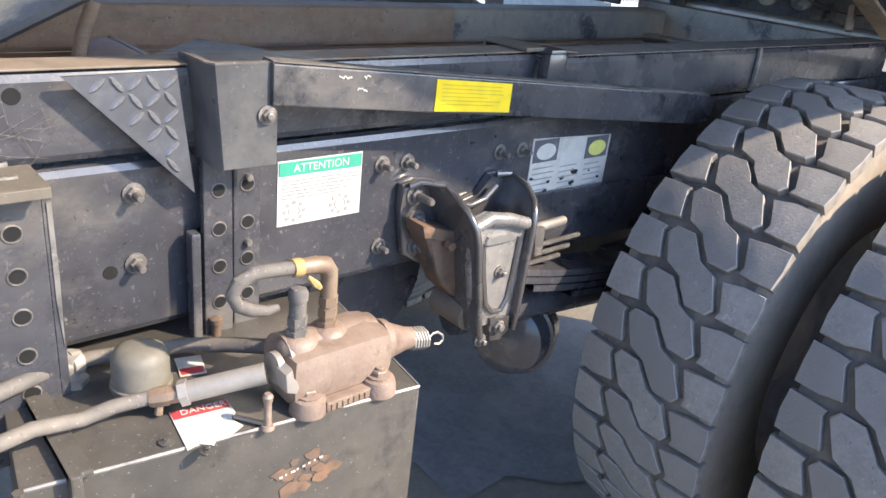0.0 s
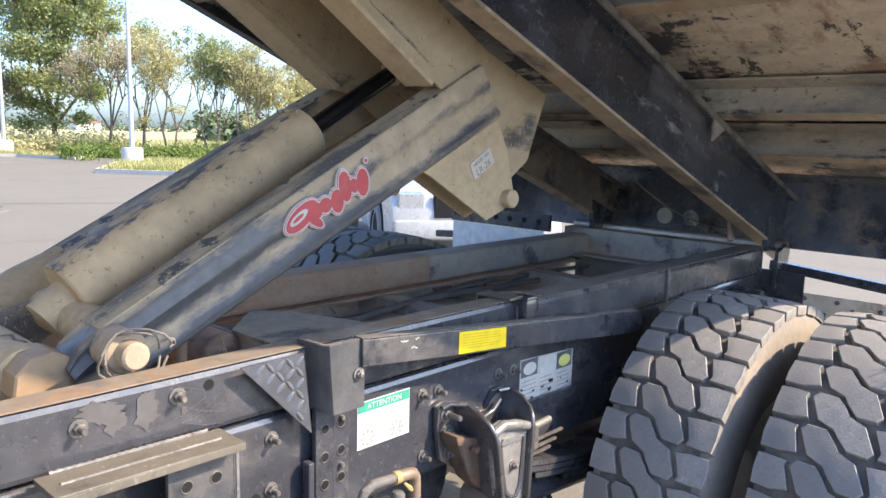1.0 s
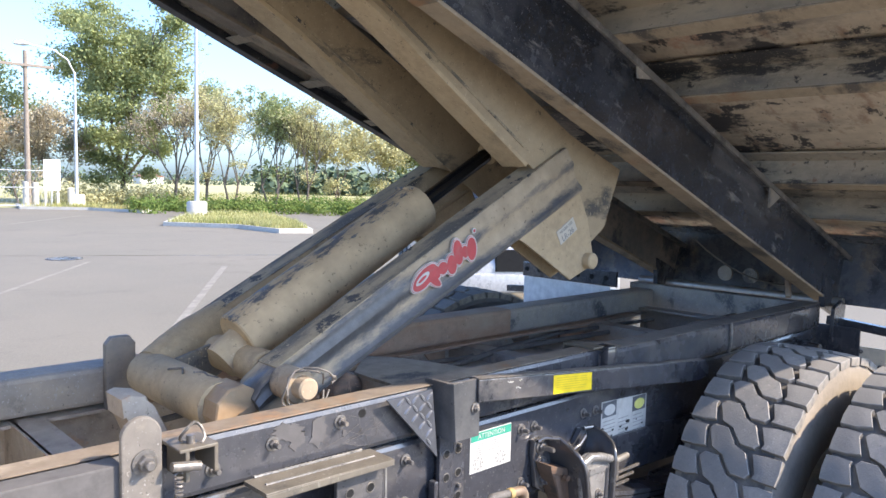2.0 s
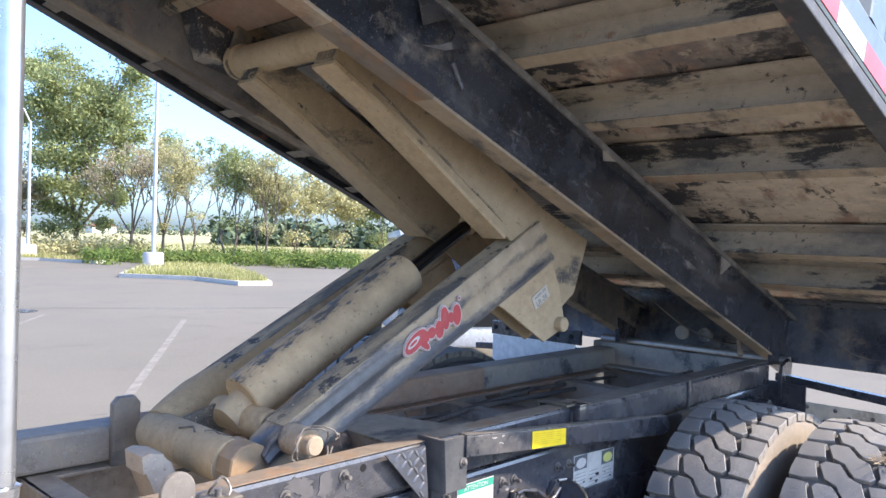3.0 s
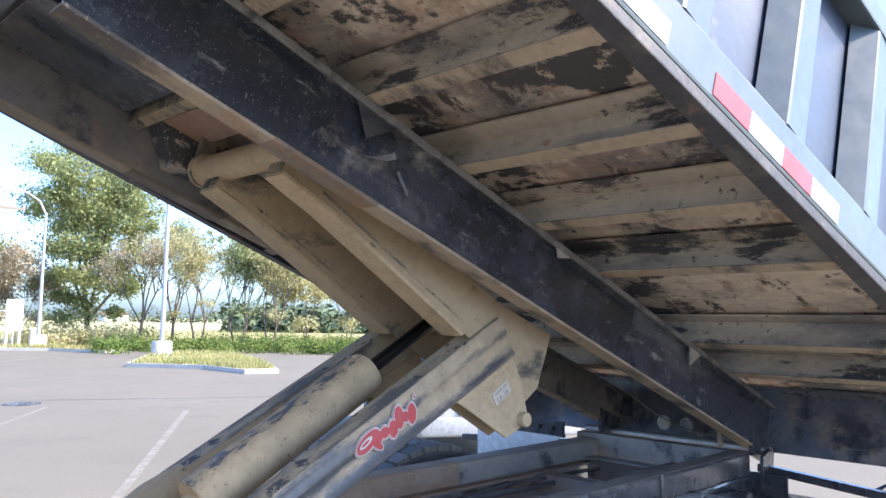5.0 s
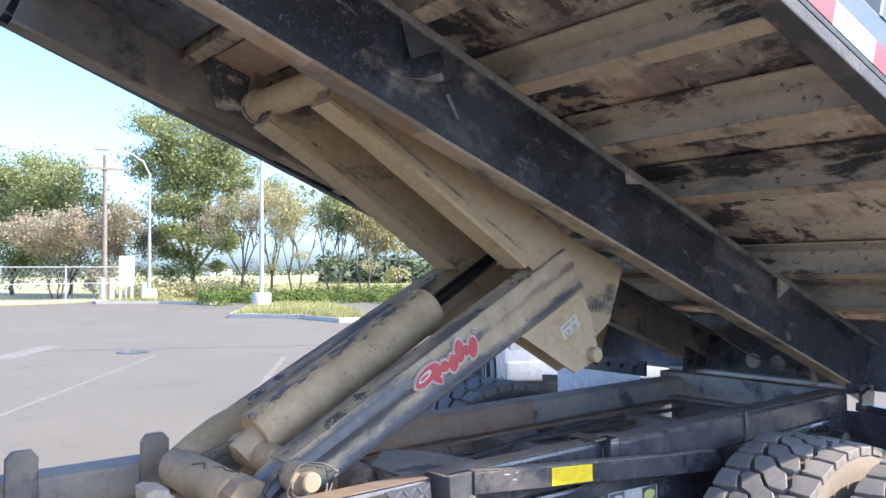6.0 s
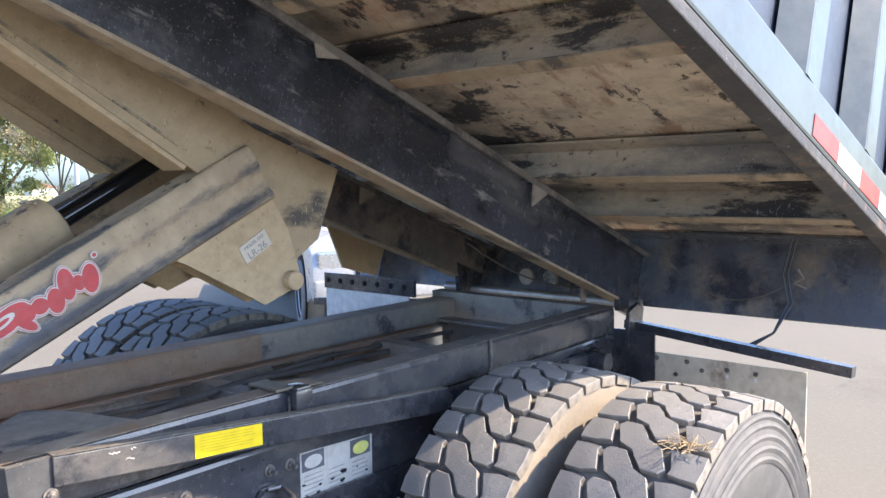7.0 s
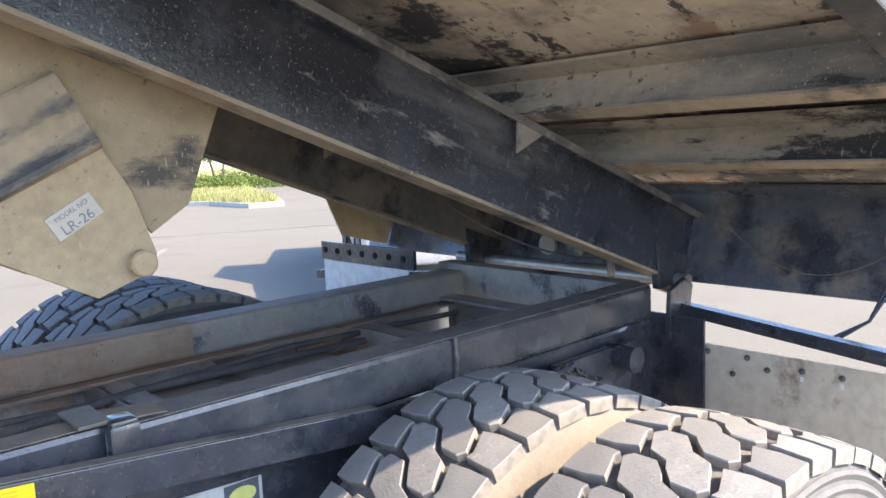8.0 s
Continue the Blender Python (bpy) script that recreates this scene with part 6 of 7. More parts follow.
# ---- oil tank and valve ----
earlier = set(truck.children)
TK = Matrix.Translation((-0.92, -0.712, 0.8)) @ Matrix.Rotation(radians(-8), 4, "Z")
tank = shape("oil_tank", "tank", truck, lambda bm: box(bm, -0.47, 0.0, 0.0, 0.30, -0.34, 0.0, 0.006, ), "dusty black hydraulic oil tank with peeling stickers", True, TK)
shape("tank_rim", "lip", tank, lambda bm: (sweep(bm, [(-0.465, 0.0015, -0.0015), (-0.002, 0.0015, -0.0015)], 0.0028, 6), sweep(bm, [(-0.0015, 0.002, -0.0015), (-0.0015, 0.29, -0.0015)], 0.0022, 6)), "bare worn edge", True)
shape("tank_weld", "tank", tank, lambda bm: sweep(bm, [(-0.47, 0.0, 0.0), (-0.471, -0.001, -0.12), (-0.47, 0.0, -0.33)], 0.006, 6), "welded corner", True)
ds = shape("danger_sticker", "paper", truck, lambda bm: slab(bm, [(-1.223, -0.676), (-1.208, -0.672), (-1.196, -0.684), (-1.186, -0.672), (-1.170, -0.676), (-1.152, -0.668), (-1.158, -0.650), (-1.148, -0.640), (-1.146, -0.611), (-1.213, -0.601)], 0.8008, 0.802), "torn white danger sticker with a red heading")
shape("heading", "red_ink", ds, lambda bm: slab(bm, [(-1.2142, -0.6185), (-1.1485, -0.6275), (-1.147, -0.612), (-1.2125, -0.602)], 0.8021, 0.8026), "red heading")
writing("lettering", "DANGER", 0.0135, "paper", ds, Matrix.Translation((-1.177, -0.6148, 0.8032)) @ Matrix.Rotation(radians(-8.5), 4, "Z"))
fs = shape("faded_sticker", "paper", truck, lambda bm: slab(bm, [(-1.172, -0.537), (-1.140, -0.545), (-1.130, -0.503), (-1.162, -0.494)], 0.8008, 0.802), "faded white and red sticker")
shape("heading", "red_ink", fs, lambda bm: slab(bm, [(-1.169, -0.536), (-1.142, -0.542), (-1.138, -0.528), (-1.167, -0.522)], 0.8021, 0.8026), "faded red band")
rl = random.Random(21)
for k in range(16):
    cx, cz, rr = -0.17 + rl.gauss(0, 0.022), -0.082 + rl.gauss(0, 0.017), rl.uniform(0.004, 0.013)
    pts = [(cx + 1.5 * rr * math.cos(a) * rl.uniform(0.5, 1.1), cz + rr * math.sin(a) * rl.uniform(0.5, 1.1)) for a in [6.2832 * q / 9 for q in range(9)]]
    shape("rust_flake", "cast_rust", tank, lambda bm: prism(bm, pts, -0.0012 - 0.00002 * k, -0.0003), "flaking rust patch")
for i in range(8):
    wdt = (0.006, 0.003, 0.008, 0.003, 0.005, 0.004, 0.003, 0.006)[i]
    x = -0.195 + 0.0075 * i
    shape("text_bar", "paper", tank, lambda bm: prism(bm, [(x, -0.083 + 0.002 * i), (x + wdt * 0.7, -0.0825 + 0.002 * i), (x + wdt * 0.7, -0.0795 + 0.002 * i), (x, -0.080 + 0.002 * i)], -0.0022, -0.0017), "white print")
shape("scab", "cast_rust", tank, lambda bm: prism(bm, [(-0.43, -0.045), (-0.415, -0.035), (-0.405, -0.05), (-0.415, -0.07), (-0.43, -0.065)], -0.0016, -0.0004), "flaked paint")

va = shape("control_valve", "bronze", truck, lambda bm: box(bm, -1.098, -0.945, -0.688, -0.60, 0.803, 0.880, 0.026), "dusty brown cast hydraulic valve", True)
shape("valve_shoulder", "bronze", va, lambda bm: sweep(bm, [(-1.092, -0.640, 0.856), (-0.955, -0.636, 0.846)], 0.034, 28), smooth=True)
for x, y in ((-1.072, -0.680), (-0.974, -0.690)):
    ft = shape("foot", "bronze", va, lambda bm: lathe(bm, [(0, 0.0235), (0.012, 0.0225), (0.020, 0.020), (0.023, 0.014), (0.023, 0.0)], (x, y, 0.8), (0, 0, 1), 24, False), smooth=True)
    b2 = bmesh.new()
    bolt(b2, (x, y, 0.822), (0, 0, 1), 0.0105, 0.010, 0.004)
    part("bolt", b2, "bronze", ft)
shape("sill_band", "bronze", va, lambda bm: box(bm, -1.058, -0.99, -0.700, -0.684, 0.801, 0.816, 0.003), "flange band")
for i in range(7):
    shape("raised_mark", "brass", va, lambda bm: box(bm, -1.052 + 0.0082 * i, -1.0465 + 0.0082 * i, -0.7016, -0.700, 0.8045, 0.813, 0.0004), "worn raised mark")
for x, y, z in ((-1.070, -0.645, 0.872), (-1.024, -0.640, 0.870)):
    shape("port_boss", "bronze", va, lambda bm: lathe(bm, [(0, 0.027), (0.010, 0.025), (0.015, 0.020), (0.018, 0.012), (0.018, 0.0)], (x, y, z), (0, 0, 1), 24, False), "domed port", True)
shape("spool_cone", "bronze", va, lambda bm: lathe(bm, [(0, 0.031), (0.012, 0.030), (0.016, 0.026), (0.050, 0.0165), (0.062, 0.0155)], (-0.950, -0.645, 0.842), (1, 0, -0.2), 24), smooth=True)
spring = [(-0.893 + 0.00055 * k, -0.645 + 0.0155 * math.cos(k * 0.7), 0.829 - 0.00011 * k + 0.0155 * math.sin(k * 0.7)) for k in range(54)]
shape("return_spring", "alloy", va, lambda bm: sweep(bm, spring, 0.0021, 6), "coil spring", True)
shape("spring_core", "bronze", va, lambda bm: lathe(bm, [(0, 0.0145), (0.028, 0.0140), (0.030, 0.006)], (-0.893, -0.645, 0.829), (1, 0, -0.2), 16), smooth=True)
shape("spring_hook", "alloy", va, lambda bm: sweep(bm, [(-0.866, -0.645, 0.812), (-0.856, -0.645, 0.816), (-0.848, -0.645, 0.824), (-0.838, -0.645, 0.824), (-0.828, -0.645, 0.816), (-0.826, -0.645, 0.808), (-0.833, -0.645, 0.803), (-0.843, -0.645, 0.806)], 0.0018, 6), "bent wire hook", True)


def hexes(bm, x, y, z0, z1):
    lathe(bm, [(0, 0.0135), (0.010, 0.0135), (0.010, 0.0105), (0.016, 0.0105), (0.016, 0.0125), (0.028, 0.0125), (0.028, 0.0100)], (x, y, z0), (0, 0, 1), 6)
    cyl(bm, (x, y, z0 + 0.026), (x, y, z1), 0.0105)


shape("upright_fitting", "hose", va, lambda bm: (hexes(bm, -1.070, -0.645, 0.886, 0.940), lathe(bm, [(0, 0.012), (0.010, 0.0125), (0.016, 0.009), (0.018, 0.0)], (-1.070, -0.645, 0.936), (0, 0, 1), 16, False)), "dusty grey fitting", True)
shape("elbow_fitting", "brass", va, lambda bm: ((hexes(bm, -1.024, -0.640, 0.884, 0.955), lathe(bm, [(0.032, 0.0125), (0.044, 0.0125)], (-1.024, -0.640, 0.884), (0, 0, 1), 6)), sweep(bm, [(-1.024, -0.64, 0.945), (-1.025, -0.64, 0.962), (-1.031, -0.641, 0.971), (-1.045, -0.642, 0.975), (-1.066, -0.643, 0.977)], [0.0102, 0.0108, 0.0112, 0.0108, 0.010], 14)), "dusty brass elbow", True)
shape("thread_tape", "tape_y", va, lambda bm: lathe(bm, [(0, 0.0112), (0.008, 0.0118), (0.012, 0.0105)], (-1.066, -0.643, 0.977), (-1, 0, 0.05), 14), "yellow thread tape", True)
shape("torn_tape", "tape_y", va, lambda bm: sweep(bm, [(-1.060, -0.650, 0.966), (-1.052, -0.655, 0.956), (-1.046, -0.655, 0.950)], [0.002, 0.005, 0.003], 6), "loose yellow tape", True)
shape("short_hose", "hose", va, lambda bm: sweep(bm, [(-1.076, -0.643, 0.978), (-1.10, -0.644, 0.981), (-1.128, -0.645, 0.984), (-1.147, -0.645, 0.976), (-1.154, -0.645, 0.962), (-1.147, -0.645, 0.947), (-1.130, -0.645, 0.937), (-1.110, -0.645, 0.931), (-1.096, -0.644, 0.932)], [0.0085] * 4 + [0.008] * 3 + [0.0065, 0.0045], 12), "looped grey hose", True)
shape("suction_pipe", "alloy", truck, lambda bm: (cyl(bm, (-1.118, -0.657, 0.856), (-1.193, -0.612, 0.831), 0.0130, n=20), lathe(bm, [(0, 0.016), (0.010, 0.016), (0.010, 0.013)], (-1.193, -0.612, 0.831), (-1, 0.5, -0.3), 6)), "grey alloy pipe", True)
shape("pipe_flange", "alloy", truck, lambda bm: (lathe(bm, [(0, 0.020), (0.008, 0.020)], (-1.100, -0.655, 0.858), (-1, 0, 0), 16), prism(bm, [(-1.110, 0.868), (-1.100, 0.872), (-1.098, 0.852), (-1.090, 0.844), (-1.094, 0.836), (-1.108, 0.842)], -0.690, -0.664, 0.004)), "bright cast pipe flange", True)
shape("pipe_fitting", "brass", truck, lambda bm: (lathe(bm, [(0, 0.011), (0.012, 0.011), (0.012, 0.0125), (0.030, 0.0115), (0.034, 0.010)], (-1.202, -0.6075, 0.829), (-1, 0.42, -0.12), 8), cyl(bm, (-1.222, -0.600, 0.826), (-1.226, -0.603, 0.806), 0.005, n=8)), "dusty brass fitting", True)
shape("supply_hose", "hose", truck, lambda bm: sweep(bm, [(-1.232, -0.594, 0.826), (-1.27, -0.588, 0.824), (-1.306, -0.592, 0.823), (-1.358, -0.604, 0.838), (-1.45, -0.64, 0.85), (-1.7, -0.68, 0.80), (-2.0, -0.68, 0.7)], 0.0088, 12), "dusty grey hose", True)
shape("rear_hose", "hose", truck, lambda bm: sweep(bm, [(-1.07, -0.59, 0.842), (-1.105, -0.545, 0.832), (-1.152, -0.503, 0.824), (-1.20, -0.49, 0.822), (-1.251, -0.48, 0.825), (-1.29, -0.485, 0.83), (-1.327, -0.50, 0.834), (-1.42, -0.54, 0.84), (-1.7, -0.6, 0.7)], 0.0100, 12), "dusty grey hose", True)
shape("hose_elbow", "alloy", truck, lambda bm: (lathe(bm, [(0, 0.015), (0.012, 0.016), (0.014, 0.013), (0.026, 0.013)], (-1.272, -0.482, 0.828), (-1, -0.1, 0), 12), cyl(bm, (-1.285, -0.483, 0.80), (-1.285, -0.483, 0.842), 0.0125, n=12), lathe(bm, [(0, 0.02), (0.008, 0.02), (0.008, 0.014)], (-1.285, -0.483, 0.8), (0, 0, 1), 6)), "dusty hose elbow", True)
shape("breather_cap", "cap", truck, lambda bm: lathe(bm, [(0.0, 0.016), (0.020, 0.016), (0.021, 0.033), (0.023, 0.0355), (0.028, 0.0355), (0.030, 0.0335), (0.060, 0.0325), (0.069, 0.029), (0.074, 0.021), (0.076, 0.008), (0.0762, 0.0)], (-1.2275, -0.558, 0.8), (0, 0, 1), 36), "dusty olive-grey mushroom breather cap", True)
shape("petcock", "bronze", truck, lambda bm: (cyl(bm, (-1.130, -0.685, 0.8), (-1.130, -0.685, 0.838), 0.0046), lathe(bm, [(0, 0.0052), (0.008, 0.0066), (0.012, 0.004)], (-1.130, -0.685, 0.836), (0, 0, 1), 10), cyl(bm, (-1.130, -0.685, 0.805), (-1.154, -0.650, 0.803), 0.0028), lathe(bm, [(0, 0.009), (0.005, 0.007)], (-1.130, -0.685, 0.8), (0, 0, 1), 10)), "brown drain cock", True)
shape("grease_stub", "cast_rust", truck, lambda bm: lathe(bm, [(0, 0.007), (0.028, 0.007), (0.029, 0.0095), (0.036, 0.009), (0.038, 0.005)], (-1.088, -0.462, 0.79), (0, 0, 1), 12), "rusty stub behind the tank", True)
for x, y in ((-1.236, -0.662), (-1.205, -0.70)):
    b2 = bmesh.new()
    bolt(b2, (x, y + 0.012, 0.8), (0, 0, 1), 0.006, 0.004, 0.002)
    part("bolt", b2, "tank", truck)
shape("tank_strap", "tank", truck, lambda bm: (prism(bm, [(-1.342, 0.812), (-1.318, 0.812), (-1.317, 0.803), (-1.342, 0.803)], -0.665, -0.46, 0.003), prism(bm, [(-1.342, 0.813), (-1.330, 0.813), (-1.330, 0.5), (-1.342, 0.5)], -0.67, -0.46, 0.003)), "dusty bent strap")

for ob in truck.children:
    if ob not in earlier:
        ob.matrix_basis = pose(0.014, 0, -0.026) @ ob.matrix_basis

# ---- brackets at the subframe's front ----
sh = shape("step_bracket", "step", truck, lambda bm: (
    prism(bm, [(-1.57, 1.052), (-1.285, 1.048), (-1.285, 1.040), (-1.57, 1.044)], -0.535, -0.455, 0.002),
    box(bm, -1.57, -1.285, -0.537, -0.531, 1.036, 1.048, 0.001)), "grimy bent step bracket with weld beads")
for y, z in ((-0.456, 1.056), (-0.498, 1.054)):
    shape("weld_bead", "lip", sh, lambda bm: sweep(bm, [(-1.55 + 0.004 * k, y + 0.0006 * math.sin(k * 1.9), z - 0.003 - 0.00006 * k) for k in range(62)], [0.0032 + 0.0007 * math.sin(k * 2.3) for k in range(62)], 8), "rough weld bead", True)
pb = shape("perforated_plate", "black", truck, lambda bm: (box(bm, -1.40, -1.288, -0.505, -0.495, 0.70, 1.036, 0.002), box(bm, -1.288, -1.278, -0.505, -0.432, 0.70, 1.03, 0.001)), "black plate with punched holes")
for z in (0.99, 0.94, 0.89, 0.84, 0.79):
    for x in (-1.32, -1.37):
        shape("hole", "black_ink", pb, lambda bm: lathe(bm, [(0, 0.0088), (0.0006, 0.0085)], (x, -0.5052, z), (0, -1, 0), 14))
        shape("hole_rim", "bolt", pb, lambda bm: lathe(bm, [(0, 0.0112), (0.0014, 0.0104), (0.0016, 0.0094), (0.0, 0.0084)], (x, -0.5052, z), (0, -1, 0), 16, False), "worn rim", True)
shape("worn_edge", "lip", pb, lambda bm: prism(bm, [(-1.284, 1.02), (-1.279, 1.02), (-1.278, 0.93), (-1.280, 0.84), (-1.284, 0.9)], -0.5065, -0.505), "bare worn edge")
ear = shape("ear_plate", "rail_dust", truck, lambda bm: prism(bm, [(-1.806, 1.05), (-1.806, 1.195)] + arc(-1.774, 1.190, 0.032, 155, 25, 8) + [(-1.742, 1.195), (-1.742, 1.05)], -0.512, -0.50, 0.003), "dusty rounded ear plate")
b2 = bmesh.new()
bolt(b2, (-1.770, -0.512, 1.149), (0, -1, 0), 0.014, 0.014, 0.012)
part("bolt", b2, "bolt", ear)
lt = shape("latch_bracket", "step", truck, lambda bm: (box(bm, -1.715, -1.648, -0.515, -0.44, 1.150, 1.156, 0.002), box(bm, -1.655, -1.648, -0.515, -0.44, 1.108, 1.154, 0.002), box(bm, -1.705, -1.698, -0.515, -0.44, 1.100, 1.154, 0.002)), "small dusty latch bracket")
shape("latch_pin", "bolt", lt, lambda bm: (cyl(bm, (-1.735, -0.53, 1.138), (-1.688, -0.53, 1.130), 0.008), cyl(bm, (-1.685, -0.49, 1.156), (-1.685, -0.49, 1.170), 0.007)), "rusty pin", True)
shape("ring_clip", "bolt", lt, lambda bm: sweep(bm, [(-1.683 + 0.02 * math.cos(a), -0.492 + 0.01 * math.sin(2 * a), 1.172 + 0.018 * math.sin(a)) for a in [k * 0.45 for k in range(20)]], 0.0028, 6), "twisted ring clip", True)
shape("coil_spring", "bolt", lt, lambda bm: sweep(bm, [(-1.724 + 0.006 * math.cos(k * 0.8), -0.53 + 0.006 * math.sin(k * 0.8), 1.125 - 0.0009 * k) for k in range(110)], 0.0018, 5), "thin coil spring", True)
shape("inner_hook", "inner_dust", truck, lambda bm: prism(bm, [(-1.672, 1.150), (-1.655, 1.156), (-1.620, 1.148), (-1.612, 1.126), (-1.56, 1.04), (-1.53, 0.95), (-1.60, 0.95), (-1.645, 1.09), (-1.668, 1.11)], -0.15, -0.06, 0.006), "dusty curved bracket between the rails", True)
shape("bent_rod", "rust", truck, lambda bm: sweep(bm, [(-1.085, 0.05, 0.90), (-1.078, 0.05, 1.05), (-1.066, 0.05, 1.10), (-1.045, 0.05, 1.15)], 0.012, 10), "rusty bent rod between the rails", True)
shape("front_box", "primer", truck, lambda bm: box(bm, -2.05, -1.80, -0.50, -0.455, 1.04, 1.15, 0.003), "dusty grey plate")
shape("air_reservoir", "alloy", truck, lambda bm: lathe(bm, [(0, 0.02), (0.02, 0.05), (0.4, 0.05), (0.42, 0.02)], (-2.0, -0.55, 0.985), (1, 0.05, 0.04), 24), "pale grey air reservoir", True)
for x, z, w, h in ((-1.47, 1.118, 0.075, 0.020), (-1.445, 1.098, 0.05, 0.026), (-1.398, 1.100, 0.050, 0.032), (-1.392, 1.122, 0.03, 0.012), (-1.345, 1.112, 0.012, 0.018), (-1.335, 1.085, 0.014, 0.008)):
    rp = random.Random(int(x * -1000))
    pts = [(x + w * 0.5 * math.cos(a) * rp.uniform(0.55, 1.1), z + h * math.sin(a) * rp.uniform(0.5, 1.05)) for a in [k * 0.2618 for k in range(24)]]
    shape("bare_patch", "primer", sub, lambda bm: prism(bm, pts, -0.4374 - 0.0001 * abs(x), -0.4362), "flaked patch of grey primer")
for lx in (-1.505, -1.84):
    shape("far_lug", "far_sill", truck, lambda bm: prism(bm, [(lx - 0.038, 1.0), (lx - 0.038, 1.168), (lx - 0.022, 1.187), (lx + 0.022, 1.187), (lx + 0.038, 1.168), (lx + 0.038, 1.0)], 0.300, 0.327, 0.006), "dusty dark lug plate")

# ---- painted mark on the near arm, as plain shapes ----
mk0, mk1 = Vector((-1.040, 1.342)), Vector((-0.795, 1.468))
ax = (mk1 - mk0).normalized()
ay = Vector((-ax.y, ax.x))
mk0 = mk0 - ay * 0.010 + ax * 0.012


def mark_poly(pts):
    return [tuple(mk0 + ax * a + ay * b * 0.95) for a, b in pts]


def oval(ca, cb, ra, rb, tilt=0.0, n=14):
    t = radians(tilt)
    return [(ca + ra * math.cos(k) * math.cos(t) - rb * math.sin(k) * math.sin(t), cb + ra * math.cos(k) * math.sin(t) + rb * math.sin(k) * math.cos(t)) for k in [6.2832 * q / n for q in range(n)]]


STROKES = [oval(0.036, 0.012, 0.046, 0.0215, 12, 24), oval(0.060, -0.012, 0.010, 0.026, 30), oval(0.075, 0.004, 0.012, 0.018, -8), oval(0.098, 0.002, 0.0165, 0.0165, -8, 18), oval(0.128, -0.006, 0.0165, 0.026, -16, 18), oval(0.160, 0.012, 0.0165, 0.034, -14, 18), oval(0.182, 0.001, 0.012, 0.017, -8), oval(0.206, -0.004, 0.017, 0.031, -20, 18)]
HOLES = [oval(0.028, 0.014, 0.026, 0.0095, 10)]
RED_CORE = [oval(0.026, 0.014, 0.016, 0.0042, 8)]
MARK_Y = -0.2935


def spread_out(pts, d):
    c = [sum(p[k] for p in pts) / len(pts) for k in (0, 1)]
    return [(a + (a - c[0]) / max(1e-6, math.hypot(a - c[0], b - c[1])) * d, b + (b - c[1]) / max(1e-6, math.hypot(a - c[0], b - c[1])) * d) for a, b in pts]


def mark_layer(name, material, polys, y0, y1, label):
    for i, pts in enumerate(polys):
        shape(name, material, NEAR_ARM, lambda bm: prism(bm, mark_poly(pts), y0 - 0.00004 * i, y1), label, m=ARM_BACK)


mark_layer("mark_outline", "paper", [spread_out(p, 0.0062) for p in STROKES], MARK_Y - 0.0004, MARK_Y + 0.006, "pale outline of the painted mark")
mark_layer("mark_edge", "red_ink", [spread_out(p, 0.0042) for p in STROKES], MARK_Y - 0.0012, MARK_Y - 0.0008, "")
mark_layer("mark_inset", "paper", [spread_out(p, 0.0028) for p in STROKES], MARK_Y - 0.0020, MARK_Y - 0.0016, "")
mark_layer("mark_fill", "red_ink", STROKES, MARK_Y - 0.0028, MARK_Y - 0.0024, "red strokes of the painted mark")
mark_layer("mark_slit", "paper", HOLES, MARK_Y - 0.0036, MARK_Y - 0.0032, "")
mark_layer("mark_core", "red_ink", RED_CORE, MARK_Y - 0.0044, MARK_Y - 0.0040, "")
mark_layer("mark_dot", "paper", [oval(0.236, 0.034, 0.0075, 0.0075)], MARK_Y, MARK_Y + 0.006, "")
mark_layer("mark_dot_core", "red_ink", [oval(0.236, 0.034, 0.0042, 0.0042)], MARK_Y - 0.0008, MARK_Y - 0.0004, "")

# ---- wires under the bed ----
def droop(a, b, sag, n=10):
    a, b = Vector(a), Vector(b)
    return [a.lerp(b, k / n) - Vector((0, 0, sag * 4 * (k / n) * (1 - k / n))) for k in range(n + 1)]


shape("cable", "hose", truck, lambda bm: sweep(bm, droop((0.55, -0.15, 1.40), (1.22, -0.3, 1.19), 0.06), 0.0028, 6), "thin grey cable", True)
shape("cable", "hose", truck, lambda bm: sweep(bm, droop((1.24, -0.58, 1.30), (1.24, -1.02, 1.25), 0.10), 0.0022, 6), "thin grey cable", True)
for dy in (0, 0.015):
    shape("cable", "black", truck, lambda bm: sweep(bm, [(1.23, -1.03 - dy, 1.40), (1.24, -1.0 - dy, 1.28), (1.23, -1.02 - dy, 1.18), (1.18, -0.99, 1.08), (1.13, -0.94 + dy, 1.04)], 0.004, 6), "black cable", True)
shape("cable_clip", "alloy", truck, lambda bm: sweep(bm, [(1.232, -1.05, 1.30), (1.228, -1.07, 1.27), (1.23, -1.04, 1.25), (1.228, -1.08, 1.235)], 0.004, 6), "bent clip", True)
for y in (-0.1, 0.02):
    shape("ring_lug", "black_dusty", truck, lambda bm: lathe(bm, [(0, 0.035), (0.014, 0.035)], (1.17, y, 1.21), (-1, 0, 0), 20), "round lug", True)
shape("hinge_strut", "rust", truck, lambda bm: sweep(bm, [(1.03, -0.33, 1.15), (1.06, -0.31, 1.22)], 0.012, 6), "short bent strut", True)

# ---- parked cars ----


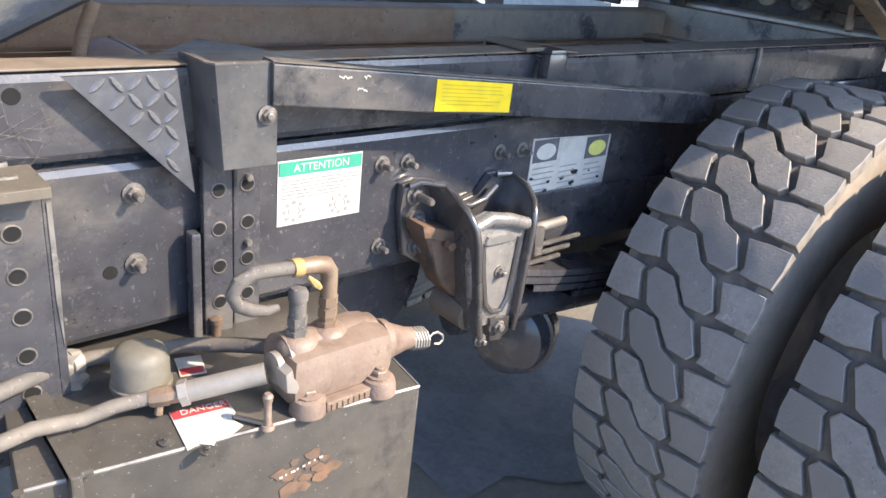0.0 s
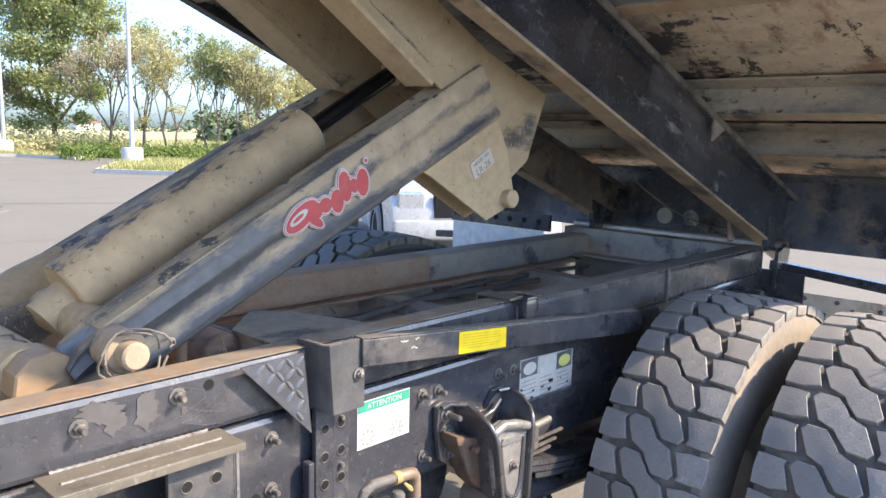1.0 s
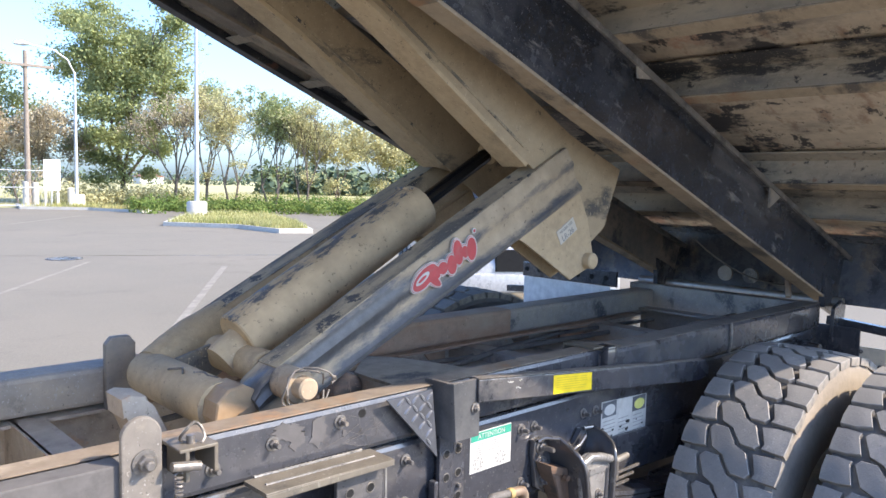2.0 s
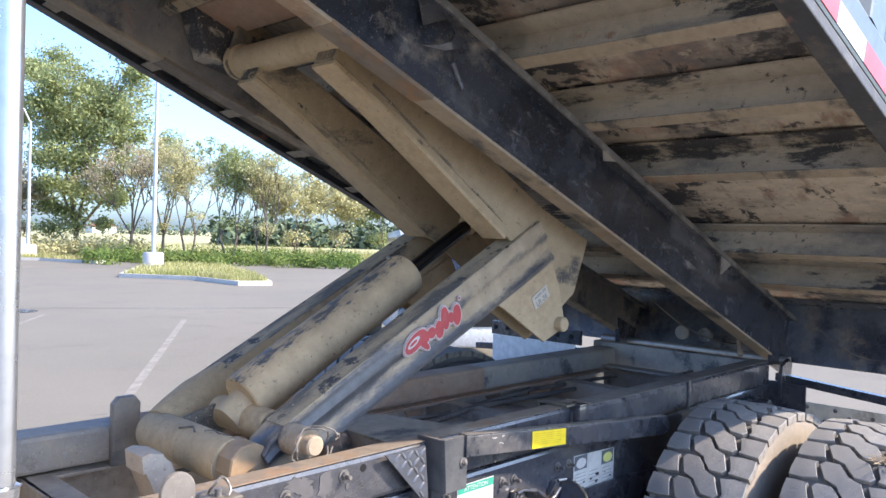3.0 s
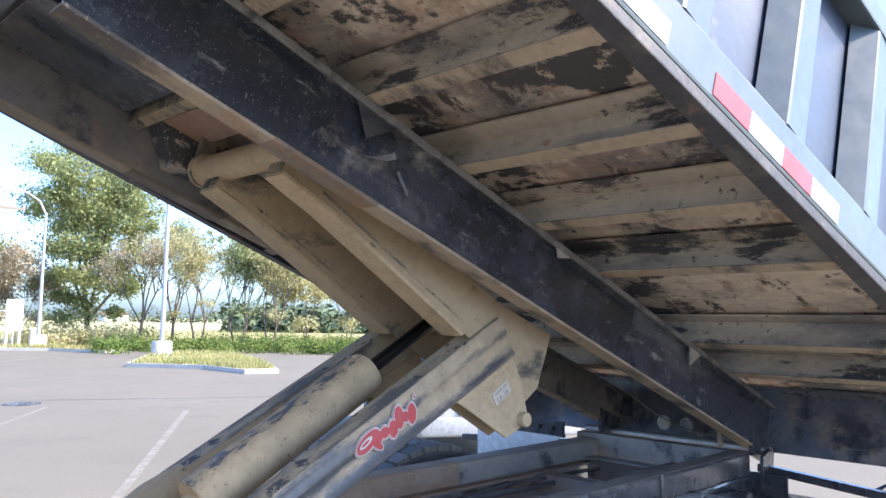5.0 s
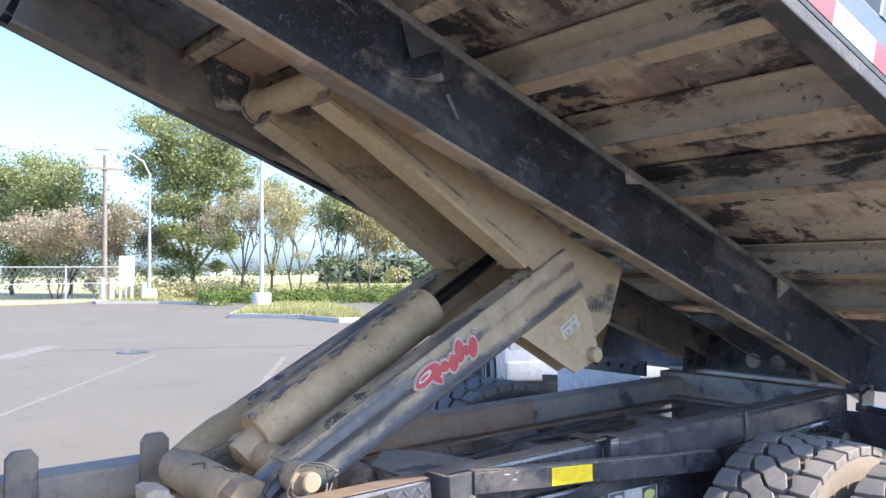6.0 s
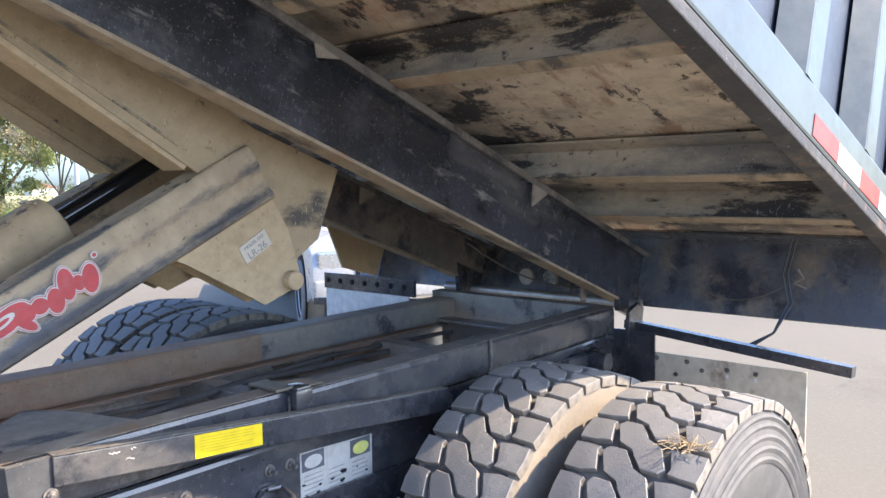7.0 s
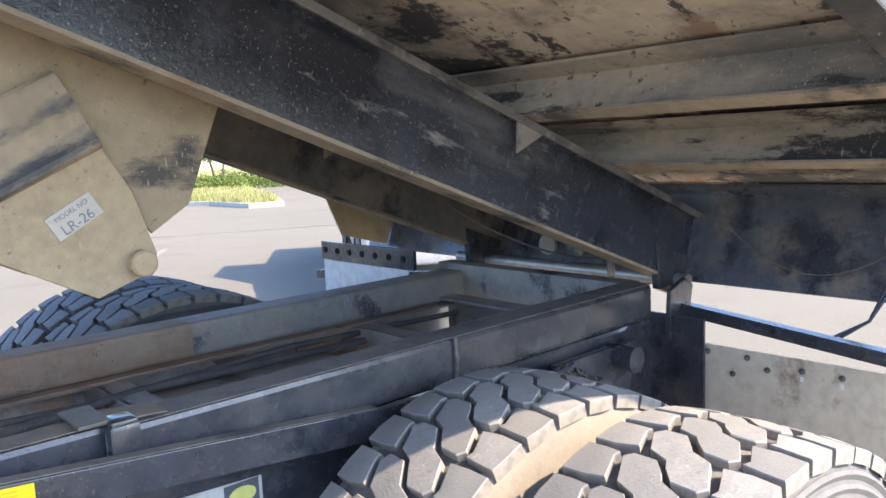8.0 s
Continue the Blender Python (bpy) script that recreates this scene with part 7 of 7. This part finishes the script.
def pickup(x, y, heading, paint, label):
    t = thing("pickup_truck", label, "car", (0, 0, 0))
    t.matrix_basis = pose(*lay((x, y)), 0, 0, 0, heading + math.degrees(TURN))

    def hull(bm):
        prism(bm, [(-2.55, 0.48), (-2.5, 1.02), (-0.75, 1.06), (1.05, 1.10), (2.15, 1.02), (2.45, 0.92), (2.55, 0.72), (2.5, 0.42), (2.1, 0.36), (-2.3, 0.40)], -0.95, 0.95, 0.06)
    hu = shape("body", paint, t, hull, "", True)
    shape("cabin", paint, t, lambda bm: prism(bm, [(-0.85, 1.04), (-0.6, 1.72), (0.35, 1.76), (1.15, 1.08)], -0.82, 0.82, 0.08), "", True)
    shape("windscreen", "glass", t, lambda bm: prism(bm, [(0.47, 1.70), (1.10, 1.13), (1.13, 1.16), (0.50, 1.73)], -0.70, 0.70))
    for s in (-1, 1):
        shape("side_window", "glass", t, lambda bm: prism(bm, [(-0.68, 1.14), (-0.5, 1.62), (0.33, 1.65), (0.88, 1.14)], s * 0.824 - 0.004, s * 0.824 + 0.004))
        shape("headlight", "chrome", t, lambda bm: box(bm, 2.33, 2.53, s * 0.74 - 0.15, s * 0.74 + 0.15, 0.74, 0.93, 0.02), "clear headlight")
        for q in (1.62, -1.62):
            shape("arch", "black_ink", t, lambda bm: lathe(bm, [(0, 0.44), (0.02, 0.44)], (q, s * 0.942, 0.42), (0, s, 0), 28))
            w = shape("wheel", "rubber", t, lambda bm: lathe(bm, [(-0.12, 0.27), (-0.12, 0.37), (-0.09, 0.39), (0.09, 0.39), (0.12, 0.37), (0.12, 0.27)], (q, s * 0.87, 0.39), (0, 1, 0), 32, False), "", True)
            shape("rim", "pole", w, lambda bm: lathe(bm, [(0.1, 0.27), (0.105, 0.25), (0.05, 0.22), (0.07, 0.0)], (q, s * 0.87, 0.39), (0, s, 0), 20, False), "alloy rim", True)
    shape("grille", "black_ink", t, lambda bm: box(bm, 2.49, 2.56, -0.5, 0.5, 0.66, 0.9, 0.01))
    shape("bumper", paint, t, lambda bm: box(bm, 2.42, 2.62, -0.93, 0.93, 0.44, 0.64, 0.04), "", True)
    return t


pickup(7.3, 6.6, math.degrees(math.atan2(-0.81, -0.575)), "silver", "silver-white pickup truck parked on the asphalt beyond")
pickup(22.0, 16.6, 150, "blue_car", "dark blue pickup truck parked far across the asphalt")
